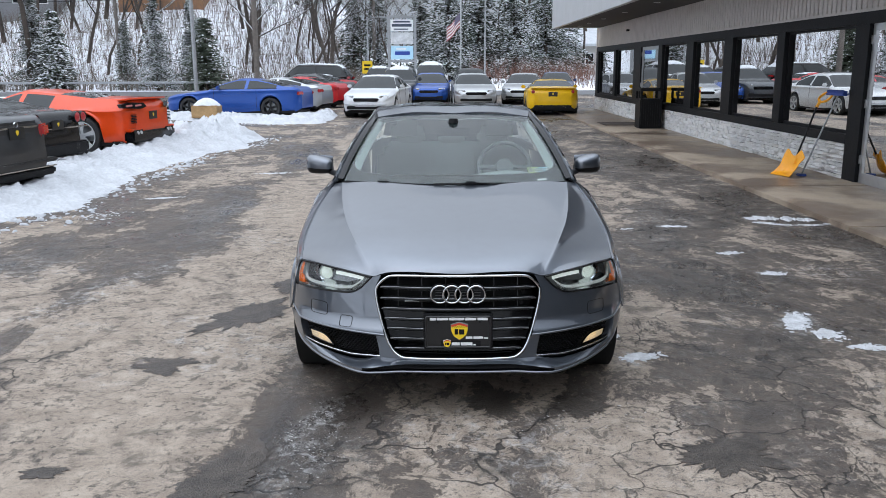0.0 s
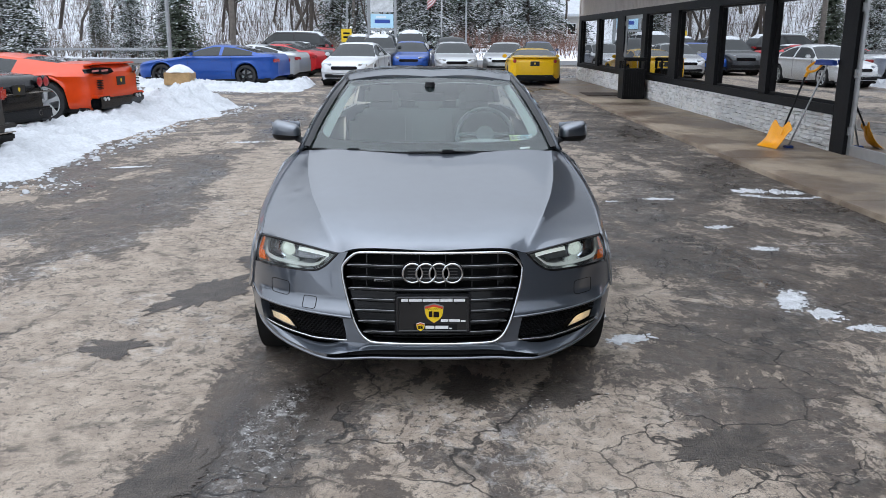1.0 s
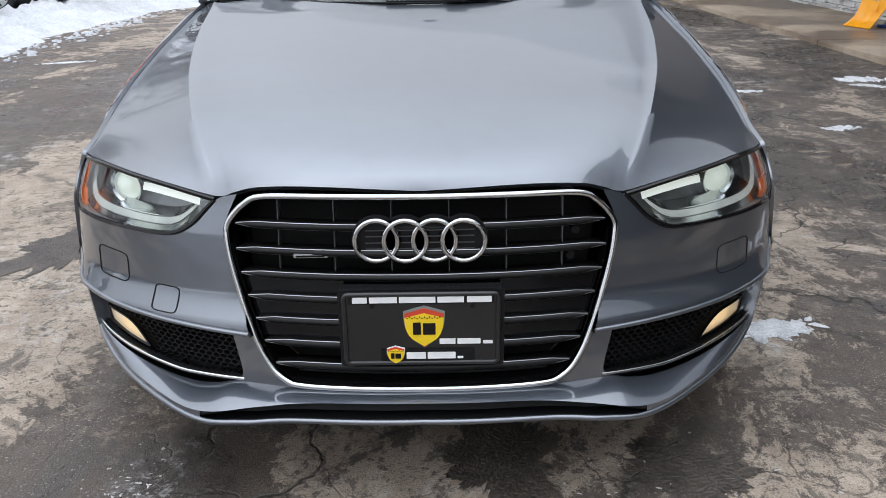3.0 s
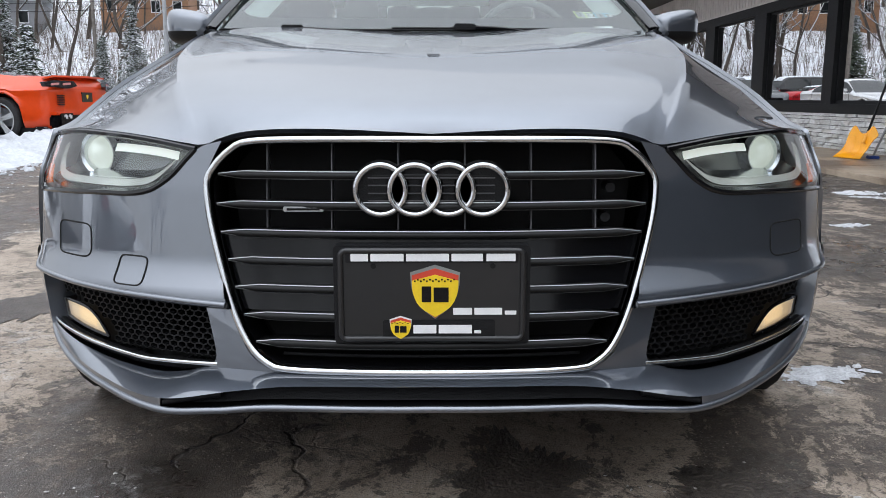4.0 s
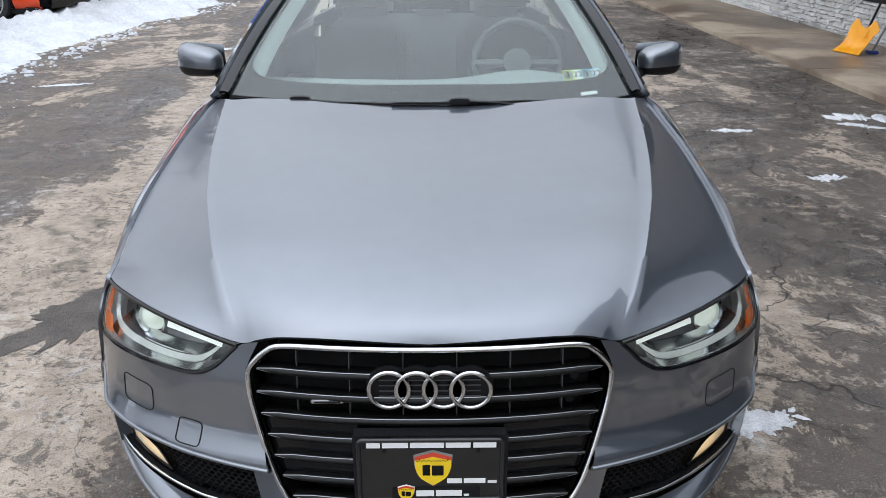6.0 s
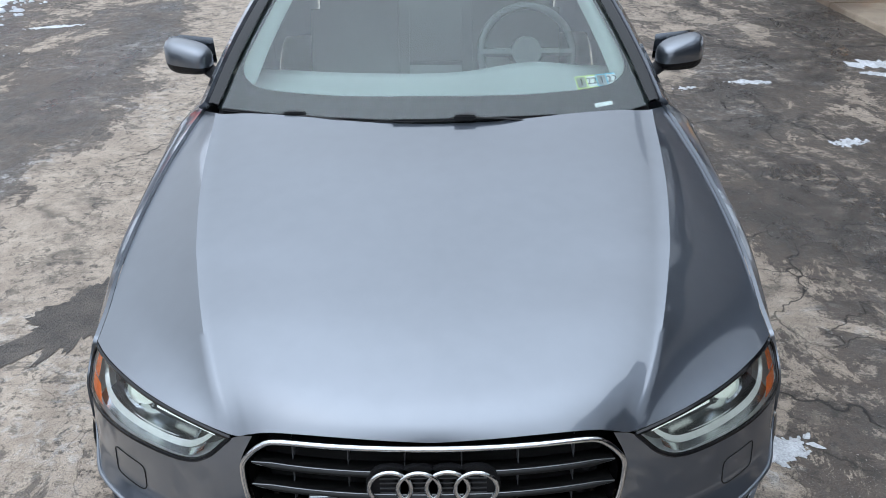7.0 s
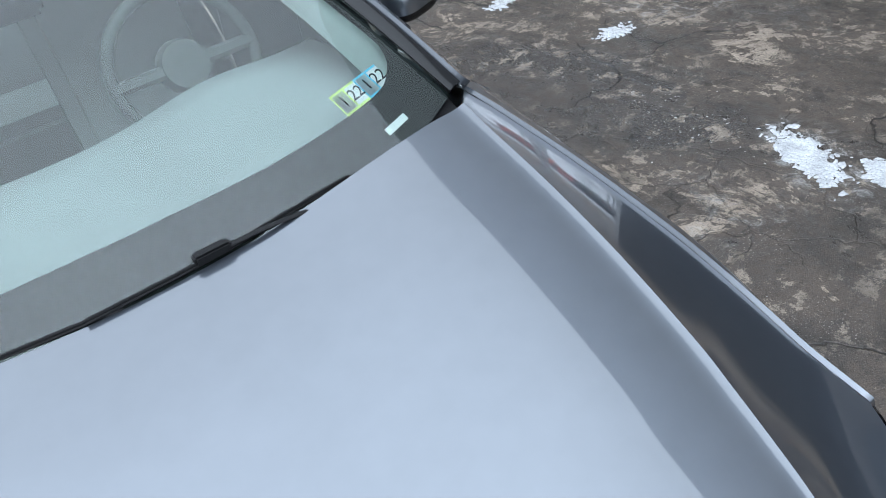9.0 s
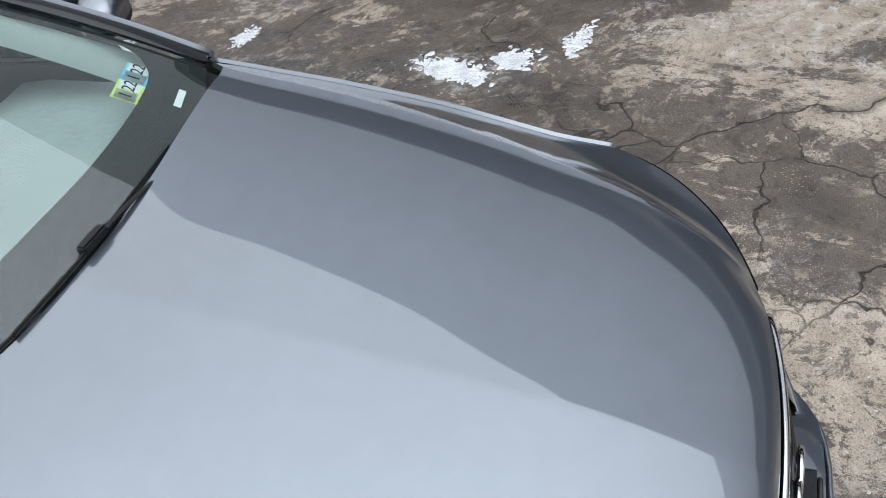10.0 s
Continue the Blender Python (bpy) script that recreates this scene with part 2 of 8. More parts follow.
def tube(path, r, sides=8, closed=False, flat=1.0, taper=None):
    """Verts and faces of a rod along path; r may be one radius or one for each point; flat squashes it."""
    p = np.asarray(path, float)
    n = len(p)
    rad = np.full(n, r, float) if np.isscalar(r) else np.asarray(r, float)
    tan = np.roll(p, -1, 0) - np.roll(p, 1, 0) if closed else np.gradient(p, axis=0)
    tan /= np.linalg.norm(tan, axis=1)[:, None] + 1e-12
    ref = np.array([0, 0, 1.0]) if abs(tan[0][2]) < 0.9 else np.array([1.0, 0, 0])
    verts, nor = [], np.cross(tan[0], ref)
    for k in range(n):
        nor = nor - tan[k] * (nor @ tan[k])
        nor /= np.linalg.norm(nor) + 1e-12
        bi = np.cross(tan[k], nor)
        for a in range(sides):
            an = 2 * math.pi * a / sides
            verts.append(p[k] + rad[k] * (math.cos(an) * nor + flat * math.sin(an) * bi))
    faces = []
    for k in range(n if closed else n - 1):
        for a in range(sides):
            b, c = (a + 1) % sides, ((k + 1) % n) * sides
            faces.append((k * sides + a, k * sides + b, c + b, c + a))
    if not closed:
        faces += [tuple(range(sides))[::-1], tuple((n - 1) * sides + a for a in range(sides))]
    return np.array(verts), faces


def rod(name, path, r, material, parent=None, label="", sides=8, closed=False, flat=1.0):
    v, f = tube(path, r, sides, closed, flat)
    return piece(name, v, f, material, parent, label, sharp=50)


def box(bm, x0, x1, y0, y1, z0, z1, bevel=0.0, m=None):
    r = bmesh.ops.create_cube(bm, size=1)
    vs = r["verts"]
    for v in vs:
        v.co = Vector(((x0 + x1) / 2 + v.co.x * (x1 - x0), (y0 + y1) / 2 + v.co.y * (y1 - y0), (z0 + z1) / 2 + v.co.z * (z1 - z0)))
    if bevel:
        es = {e for v in vs for e in v.link_edges}
        vs = list({v for f in bmesh.ops.bevel(bm, geom=list(es), offset=bevel, segments=2, affect="EDGES")["faces"] for v in f.verts} | {v for v in vs if v.is_valid})
    if m is not None:
        bmesh.ops.transform(bm, matrix=m, verts=[v for v in vs if v.is_valid])
    return bm


def block(name, x0, x1, y0, y1, z0, z1, material, parent=None, label="", bevel=0.006, m=None):
    return part(name, box(bmesh.new(), x0, x1, y0, y1, z0, z1, bevel, m), material, parent, label, sharp=40 if bevel else None)


def lathe(name, prof, material, parent=None, label="", m=None, n=28, axis="x", sharp=40):
    """A turned form: prof is rows of (radius, place along the axis)."""
    verts, faces, k = [], [], len(prof)
    for a in range(n):
        an = 2 * math.pi * a / n
        for r, h in prof:
            v = {"x": (h, r * math.cos(an), r * math.sin(an)), "y": (r * math.cos(an), h, r * math.sin(an)), "z": (r * math.cos(an), r * math.sin(an), h)}[axis]
            verts.append(m @ Vector(v) if m is not None else Vector(v))
    for a in range(n):
        b = (a + 1) % n
        for i in range(k - 1):
            faces.append((a * k + i, a * k + i + 1, b * k + i + 1, b * k + i))
    return piece(name, verts, faces, material, parent, label, sharp=sharp)

# ---- the grey sedan ----
def smooth01(a):
    a = min(max(a, 0.0), 1.0)
    return a * a * (3 - 2 * a)


def bow(x, half=0.915):
    """The nose in plan: how far back the front skin lies at half-width x."""
    k = min(abs(x) / half, 0.9995)
    return -0.22 + 0.62 * (1 - (1 - k ** 2.2) ** (1 / 2.2))


def front(x, z, off=0.0):
    """A point of the front skin, off metres proud of it."""
    half = 0.915 - 0.2 * max(0.0, 0.44 - z)
    y = bow(x, half) + (z - 0.5) * 0.17 + max(0.0, z - 0.6) * (abs(x) / 0.915) ** 4
    d = (bow(abs(x) + 0.002, half) - bow(abs(x) - 0.002, half)) / 0.004
    n = math.hypot(d, 1)
    return np.array([x + off * d / n * (1 if x >= 0 else -1), y - off / n, z])


def skin(g2, off=0.0, sign=1):
    """A grid of (x, z) or (x, z, off) laid on the front skin."""
    g2 = np.asarray(g2, float)
    flat = g2.reshape(-1, g2.shape[-1])
    pts = [front(p[0], p[1], (p[2] if len(p) > 2 else 0) + off) * (sign, 1, 1) for p in flat]
    return np.array(pts).reshape(*g2.shape[:-1], 3)


def skin_path(pts, n, off=0.0, sign=1, curve=True):
    p = spline(pts, n) if curve else line(pts, n)
    return skin(p, off, sign)


sedan = thing("sedan", "dark grey metallic four-door sedan with lit headlamps on wet asphalt", "car")

NOSE = [(0, 0.703), (0.20, 0.703), (0.33, 0.698), (0.385, 0.688), (0.42, 0.681), (0.53, 0.695), (0.62, 0.703), (0.73, 0.706), (0.833, 0.695)]
CENTRE = [(0, -0.1855, 0.703), (0, -0.172, 0.728), (0, -0.115, 0.762), (0, 0.02, 0.807), (0, 0.2, 0.848), (0, 0.45, 0.893), (0, 0.72, 0.939), (0, 1.0, 0.977)]
k0, s0 = front(0.432, 0.683), front(0.833, 0.695)
CREASE = [k0, (0.447, -0.097, 0.716), (0.474, -0.045, 0.750), (0.512, 0.05, 0.788), (0.545, 0.15, 0.817), (0.588, 0.30, 0.848), (0.613, 0.40, 0.869), (0.652, 0.60, 0.906), (0.681, 0.80, 0.941), (0.704, 1.0, 0.972), (0.716, 1.095, 0.988)]
SHUT = [s0, (0.846, 0.33, 0.708), (0.855, 0.42, 0.728), (0.860, 0.52, 0.756), (0.857, 0.62, 0.789), (0.850, 0.72, 0.820), (0.841, 0.82, 0.850), (0.830, 0.91, 0.878), (0.814, 1.0, 0.907), (0.790, 1.1, 0.945), (0.768, 1.165, 0.972)]


def build_hood():
    n_in, n_out, nv = 60, 18, 64
    top = np.array([front(x, z) for x, z in spline(NOSE, 120)])
    cut = int(np.argmin(abs(top[:, 0] - 0.432)))
    inner0, outer0 = line(top[: cut + 1], n_in), line(top[cut:], n_out)
    c, k, s = spline(CENTRE, nv), spline(CREASE, nv), spline(SHUT, nv)
    k[0], inner0[-1], outer0[0], outer0[-1], s[0] = top[cut], top[cut], top[cut], top[-1], top[-1]
    back_in = spline([CENTRE[-1], (0.25, 1.014, 0.978), (0.5, 1.050, 0.982), CREASE[-1]], n_in)
    back_out = line([CREASE[-1], SHUT[-1]], n_out)
    v = np.linspace(0, 1, nv)[:, None, None]

    def loft(p, q, row0, row1, n, crown):
        """Between two long edges, with the end rows dying away quickly into the panel."""
        u = np.linspace(0, 1, n)[None, :, None]
        base = p[:, None] * (1 - u) + q[:, None] * u
        base[:, :, 2] += crown * ((p[:, 2] - q[:, 2])[:, None] * (u - u * u)[:, :, 0])
        return base + (row0 - base[0])[None] * (1 - v) ** 15 + (row1 - base[-1])[None] * v ** 9

    # across the middle: a shallow crown, falling outwards, that levels out in a narrow lip beside the crease
    a = loft(c, k, inner0, back_in, n_in, 0.0)
    for j in range(nv):
        fall = np.interp(c[j, 1], [-0.15, 0.0, 0.2, 0.4, 0.6, 0.95], [-0.12, -0.09, -0.082, -0.082, -0.076, -0.070])
        xl, xs, dz = k[j, 0] * np.interp(k[j, 1], [-0.1, 0.3], [0.985, 0.935]), k[j, 0] * 0.84, k[j, 2] - c[j, 2]
        p2, p4 = np.linalg.solve([[xl ** 2, -xl ** 4], [2 * xs, -4 * xs ** 3]], [dz, fall])
        x = np.linspace(0, 1, n_in) * k[j, 0]
        curve = np.where(x < xl, p2 * x ** 2 - p4 * x ** 4, 0)
        end = 2 * p2 * xl - 4 * p4 * xl ** 3
        q = np.clip((x - xl) / (k[j, 0] - xl), 0, 1)
        curve = np.where(x >= xl, dz + (q - q * q) * end * (k[j, 0] - xl), curve)
        a[j, :, 2] += curve - dz * np.linspace(0, 1, n_in)
    b = loft(k, s, outer0, back_out, n_out, -0.35)
    g = np.concatenate([a, b[:, 1:]], 1)
    ob = sheet("hood", g, M_PAINT, sedan, "grey metallic hood with two raised creases", mirror=True, thick=0.012)
    keys = {tuple(np.round(np.abs(p), 4)) for p in g[12:, n_in - 1]}
    for e in ob.data.edges:          # the two creases are folded sharply
        if all((round(abs(ob.data.vertices[v].co.x), 4), round(abs(ob.data.vertices[v].co.y), 4), round(abs(ob.data.vertices[v].co.z), 4)) in keys for v in e.vertices):
            e.use_edge_sharp = True
    edge = np.vstack([g[0, ::-1] * (-1, 1, 1), g[0, 1:]])
    rod("hood_seal", edge + (0, 0.012, -0.008), 0.003, M_VOID, sedan, "black gap seal under the hood edge", 6)
    return g


hood = build_hood()


def arch(y0, z0, r, n, x=0.912, a0=12, a1=172):
    return [(x, y0 - r * math.cos(radians(a)), z0 + r * math.sin(radians(a))) for a in np.linspace(a0, a1, n)]


FRONT_AXLE, REAR_AXLE = 0.62, 3.43


def build_sides(sg):
    m = (sg, 1, 1)
    rows = [
        [p * np.array((1.0, 1, 1)) + (0.0014, 0, 0.0) for p in np.array([tuple(q) for q in SHUT])] + [(0.759, 1.22, 0.978)],
        [tuple(front(0.850, 0.652, -0.002)), (0.876, 0.40, 0.695), (0.886, 0.60, 0.762), (0.880, 0.80, 0.815), (0.866, 1.0, 0.868), (0.845, 1.22, 0.925)],
        [tuple(front(0.856, 0.610, -0.002)), (0.888, 0.40, 0.665), (0.904, 0.60, 0.728), (0.908, 0.90, 0.790), (0.910, 1.22, 0.845)],
        [tuple(front(0.868, 0.562, -0.002)), (0.896, 0.38, 0.615), (0.914, 0.62, 0.702), (0.916, 0.90, 0.69), (0.914, 1.22, 0.70)],
        [tuple(front(0.889, 0.455, -0.002))] + arch(FRONT_AXLE, 0.33, 0.355, 9, 0.914) + [(0.905, 1.02, 0.20), (0.905, 1.22, 0.20)],
    ]
    cols = np.array([spline(r, 48) for r in rows])
    g = np.stack([spline(cols[:, j], 22) for j in range(48)], 1)
    sheet("fender", g * m, M_PAINT, sedan, "grey metallic front fender with a crisp shoulder", flip=sg < 0, thick=0.01)
    doors = [("front_door", 1.225, 2.32), ("rear_door", 2.325, 3.12), ("rear_quarter", 3.125, 4.32)]
    for name, ya, yb in doors:
        ys = np.linspace(ya, yb, 26)
        g = []
        for y in ys:
            low = 0.20
            if abs(y - REAR_AXLE) < 0.355:
                low = 0.33 + math.sqrt(0.355 ** 2 - (y - REAR_AXLE) ** 2)
            t = (y - 1.2) / 3.1
            belt = 0.978 + 0.05 * t
            end = 1 - 0.10 * max(0, t - 0.75) / 0.25
            g.append(spline([(0.757 * end, y, belt), (0.845 * end, y, 0.925 + 0.03 * t), (0.910 * end, y, 0.85 + 0.03 * t), (0.915 * end, y, max(0.68, low + 0.02)), (0.905 * end, y, low)], 14))
        sheet(name, np.array(g).transpose(1, 0, 2) * m, M_PAINT, sedan, flip=sg < 0, thick=0.01)
    # wheels
    for ya in (FRONT_AXLE, REAR_AXLE):
        wheel = lathe("wheel", [(0.20, -0.10), (0.255, -0.11), (0.310, -0.108), (0.325, -0.08), (0.327, 0), (0.325, 0.08), (0.310, 0.108), (0.255, 0.11), (0.235, 0.10), (0.22, 0.0), (0.20, -0.10)], M_RUBBER, sedan, "black rubber tyre", pose(sg * 0.78, ya, 0.327), 40)
        bm = bmesh.new()
        for k in range(10):
            box(bm, 0.07, 0.085, -0.016, 0.016, 0.03, 0.235, 0.004, pose(sg * 0.78, ya, 0.327, k * 36, 0, 0) @ Matrix.Diagonal((sg, 1, 1, 1)))
        part("rim", bm, M_RIM, wheel, "ten-spoke alloy rim", sharp=40)
        lathe("wheel_well", [(0.36, -0.14), (0.375, 0.13)], M_VOID, sedan, "", pose(sg * 0.76, ya, 0.33), 30)
    # door mirror: rounded shell on a black foot
    mir = new("door_mirror")
    mir.parent = sedan
    tagged(mir, "grey door mirror with a black underside")
    sv, sf = [], []
    nu, nv = 28, 18
    for j in range(nv + 1):
        la = math.pi * (j / nv - 0.5)
        for i in range(nu):
            lo = 2 * math.pi * i / nu
            f = lambda a, e: math.copysign(abs(a) ** e, a)
            cx = f(math.cos(la), 0.55) * f(math.cos(lo), 0.6)
            cy = f(math.cos(la), 0.75) * f(math.sin(lo), 0.85)
            cz = f(math.sin(la), 0.62)
            x = 0.932 + 0.096 * cx
            z = 1.052 + (0.062 + 0.010 * cx) * cz - 0.016 * (1 - cx) * 0.4
            y = 1.61 + (0.085 if cy < 0 else 0.05) * cy + 0.035 * cx
            sv.append((sg * x, y, z))
    for j in range(nv):
        for i in range(nu):
            a, b = j * nu + i, j * nu + (i + 1) % nu
            sf.append((a, b, b + nu, a + nu) if sg > 0 else (a + nu, b + nu, b, a))
    low = [q for q in sf if np.mean([sv[v][2] for v in q]) < 1.030]
    top = [q for q in sf if q not in low]
    piece("mirror_shell", sv, top, M_PAINT, mir, "grey painted cap")
    piece("mirror_base", sv, low, M_BLACK, mir, "black plastic underside")
    rod("mirror_foot", spline([(sg * 0.775, 1.50, 0.985), (sg * 0.83, 1.55, 0.995), (sg * 0.88, 1.60, 1.01)], 10), [0.045, 0.042, 0.038, 0.035, 0.033, 0.032, 0.032, 0.032, 0.034, 0.036], M_BLACK, mir, "black plastic foot", 10, flat=0.55)
    sheet("mirror_glass", coons(*[np.array(c, float) for c in (line([(0.845, 1.668, 1.0), (1.015, 1.70, 1.01)], 4), line([(0.85, 1.668, 1.10), (1.01, 1.70, 1.108)], 4), line([(0.845, 1.668, 1.0), (0.85, 1.668, 1.10)], 4), line([(1.015, 1.70, 1.01), (1.01, 1.70, 1.108)], 4))]) * m, M_CHROME, mir, "mirror glass")


# ---- glasshouse ----
WS_BASE = [(0, 0.985, 0.960), (0.30, 1.0, 0.965), (0.55, 1.058, 0.977), (0.719, 1.144, 0.991)]
WS_TOP = [(0, 2.01, 1.372), (0.28, 1.985, 1.370), (0.545, 1.90, 1.352)]
WS_MID = [(0, 0.985, 0.960), (0, 1.28, 1.125), (0, 1.62, 1.268), (0, 2.01, 1.372)]
WS_SIDE = [(0.719, 1.144, 0.991), (0.672, 1.37, 1.118), (0.61, 1.62, 1.243), (0.545, 1.90, 1.352)]
ws = coons(spline(WS_BASE, 25), spline(WS_TOP, 25), spline(WS_MID, 31), spline(WS_SIDE, 31))


def ws_point(u, v, sg=1, off=0.0):
    """A point of the windscreen: u from the middle to the pillar, v from the cowl to the roof."""
    j, i = v * 30, u * 24
    j0, i0 = min(int(j), 29), min(int(i), 23)
    a, b = j - j0, i - i0
    p = (ws[j0, i0] * (1 - b) + ws[j0, i0 + 1] * b) * (1 - a) + (ws[j0 + 1, i0] * (1 - b) + ws[j0 + 1, i0 + 1] * b) * a
    return (p + np.array((0.1, -0.42, 0.9)) * off) * (sg, 1, 1)


def build_glasshouse():
    w = sheet("windscreen", ws, M_WSGLASS, sedan, "greenish laminated windscreen", mirror=True)
    w.visible_shadow = False
    # black ceramic band round the glass, with rounded inner corners
    verts, faces = [], []
    inner = spline([(0, 0.135), (0.5, 0.135), (0.80, 0.14), (0.885, 0.160), (0.94, 0.20), (0.965, 0.30), (0.968, 0.6), (0.968, 0.95)], 60)
    outer = line([(0, 0), (0.5, 0), (0.8, 0), (0.99, 0.0), (0.99, 0.1), (0.99, 0.3), (0.99, 0.6), (0.99, 0.95)], 60)
    for sg in (1, -1):
        base = len(verts)
        for a, b in zip(inner, outer):
            verts += [ws_point(*a, sg, -0.004), ws_point(*b, sg, -0.004)]
        for k in range(59):
            q = (base + 2 * k, base + 2 * k + 1, base + 2 * k + 3, base + 2 * k + 2)
            faces.append(q if sg > 0 else q[::-1])
    piece("screen_border", verts, faces, M_VOID, w, "black ceramic border of the windscreen")
    top_band = np.array([[ws_point(u, v, 1, -0.004) for u in np.linspace(0, 0.94, 14)] for v in (0.955, 0.99)])
    sheet("screen_top_border", top_band, M_VOID, w, mirror=True)
    # cowl under the wipers
    cowl = np.array([[(x, p[1] + d, p[2] - h) for x, p in ((p[0], p) for p in spline(WS_BASE, 20))] for d, h in ((-0.06, 0.045), (0.02, 0.012), (0.06, -0.012))])
    sheet("cowl", cowl, M_BLACK, sedan, "black plastic cowl", mirror=True)
    # pillars and roof
    rail = spline([(0.764, 1.165, 0.984), (0.718, 1.37, 1.11), (0.655, 1.64, 1.245), (0.60, 1.92, 1.345), (0.585, 2.25, 1.385), (0.585, 2.75, 1.392), (0.575, 3.15, 1.365), (0.62, 3.6, 1.24), (0.70, 4.0, 1.05)], 60)
    glass_edge = spline(WS_SIDE, 28)
    for sg in (1, -1):
        m = (sg, 1, 1)
        a = rail[:28]
        half = glass_edge * 0.48 + a * 0.52 + (0.007, 0, 0.010)
        low = glass_edge * 0.12 + a * 0.88 + (0.012, 0, -0.001)
        sheet("windscreen_pillar", np.stack([half, low, a - (0, 0, 0.004)]) * m, M_PAINT, sedan, "grey windscreen pillar", flip=sg < 0, thick=0.02)
        # beyond the seal, this black paints a dark reflection over half the pillar
        sheet("seal_and_dark_reflection", np.stack([glass_edge + (-0.003, 0, 0.003), glass_edge * 0.7 + a * 0.3 + (0.003, 0, 0.010), half + (0, 0, -0.001)]) * m, M_GLOSSBLACK, sedan, "black windscreen seal, widened to paint a dark reflection on the pillar", flip=sg < 0, thick=0.01)
        rod("roof_trim", (rail + (0.004, 0, 0.0)) * m, 0.006, M_CHROME, sedan, "bright window trim", 6)
        # side windows
        ys = np.linspace(1.5, 3.7, 30)
        low = np.stack([np.full(30, 0.765), ys, np.linspace(0.985, 1.03, 30)], 1)
        hi = np.stack([np.interp(ys, rail[:, 1], rail[:, k]) for k in range(3)], 1) - (0.002, 0, 0.012)
        sw = sheet("side_window", np.stack([low, (low + hi) / 2 + (0.01, 0, 0.01), hi]) * m, M_CARGLASS, sedan, "tinted side windows", flip=sg < 0)
        rod("belt_trim", low * m, 0.008, M_CHROME, sedan, "bright belt trim", 6)
        # pale inner pillar trim
        g = np.stack([glass_edge * (0.985, 1, 1) + (0, 0.02, -0.022), glass_edge * (0.945, 1, 1) + (0, 0.05, -0.030), glass_edge * (0.91, 1, 1) + (0, 0.16, -0.035)])
        sheet("inner_pillar", g * m, M_HEADLINER, sedan, "pale fabric inner pillar", flip=sg > 0)
    roof_mid = spline([(0, 2.01, 1.376), (0, 2.3, 1.412), (0, 2.7, 1.425), (0, 3.15, 1.40), (0, 3.35, 1.372)], 24)
    roof_edge = spline([(0.545, 1.905, 1.356), (0.585, 2.25, 1.388), (0.585, 2.75, 1.395), (0.575, 3.15, 1.368), (0.565, 3.3, 1.345)], 24)
    fr, re = spline([p + np.array((0, 0.006, 0.004)) for p in np.array(WS_TOP)], 16), line([(0, 3.35, 1.372), (0.565, 3.3, 1.345)], 16)
    fr[0], fr[-1] = roof_mid[0], roof_edge[0]
    r = coons(fr, re, roof_mid, roof_edge)
    r[:, :, 2] += 0.012 * np.sin(np.linspace(0, np.pi, 16))[None]
    sheet("roof", r, M_PAINT, sedan, "grey roof", mirror=True, thick=0.02)
    sheet("sunroof", r[6:14, :11] + (0, 0, 0.0025), M_GLOSSBLACK, sedan, "dark glass sunroof", mirror=True)
    sheet("headliner", r + (0, 0, -0.05), M_HEADLINER, sedan, "pale headliner", mirror=True)
    rw = coons(line([(0, 3.355, 1.368), (0.56, 3.305, 1.342)], 10), line([(0, 3.96, 1.09), (0.66, 3.9, 1.07)], 10), line([(0, 3.355, 1.368), (0, 3.96, 1.09)], 10), line([(0.56, 3.305, 1.342), (0.66, 3.9, 1.07)], 10))
    back = sheet("rear_window", rw, M_WSGLASS, sedan, "rear window", mirror=True)
    back.visible_shadow = False
    tr = coons(spline([(0, 3.965, 1.088), (0.4, 3.95, 1.08), (0.70, 3.9, 1.05)], 10), spline([(0, 4.42, 1.055), (0.4, 4.40, 1.05), (0.68, 4.32, 1.02)], 10), line([(0, 3.965, 1.088), (0, 4.42, 1.055)], 8), line([(0.70, 3.9, 1.05), (0.68, 4.32, 1.02)], 8))
    sheet("boot_lid", tr, M_PAINT, sedan, mirror=True)
    rb = coons(spline([(0, 4.42, 1.05), (0.4, 4.40, 1.045), (0.80, 4.31, 1.0)], 12), spline([(0, 4.46, 0.25), (0.5, 4.44, 0.25), (0.83, 4.32, 0.25)], 12), spline([(0, 4.42, 1.05), (0, 4.47, 0.7), (0, 4.46, 0.25)], 10), line([(0.80, 4.31, 1.0), (0.83, 4.32, 0.25)], 10))
    sheet("rear_bumper", rb, M_PAINT, sedan, mirror=True)
    # floor pan closes the cabin from below
    block("floor_pan", -0.80, 0.80, 0.2, 4.3, 0.19, 0.22, M_VOID, sedan)
    block("bulkhead", -0.72, 0.72, 1.02, 1.06, 0.22, 0.93, M_VOID, sedan)


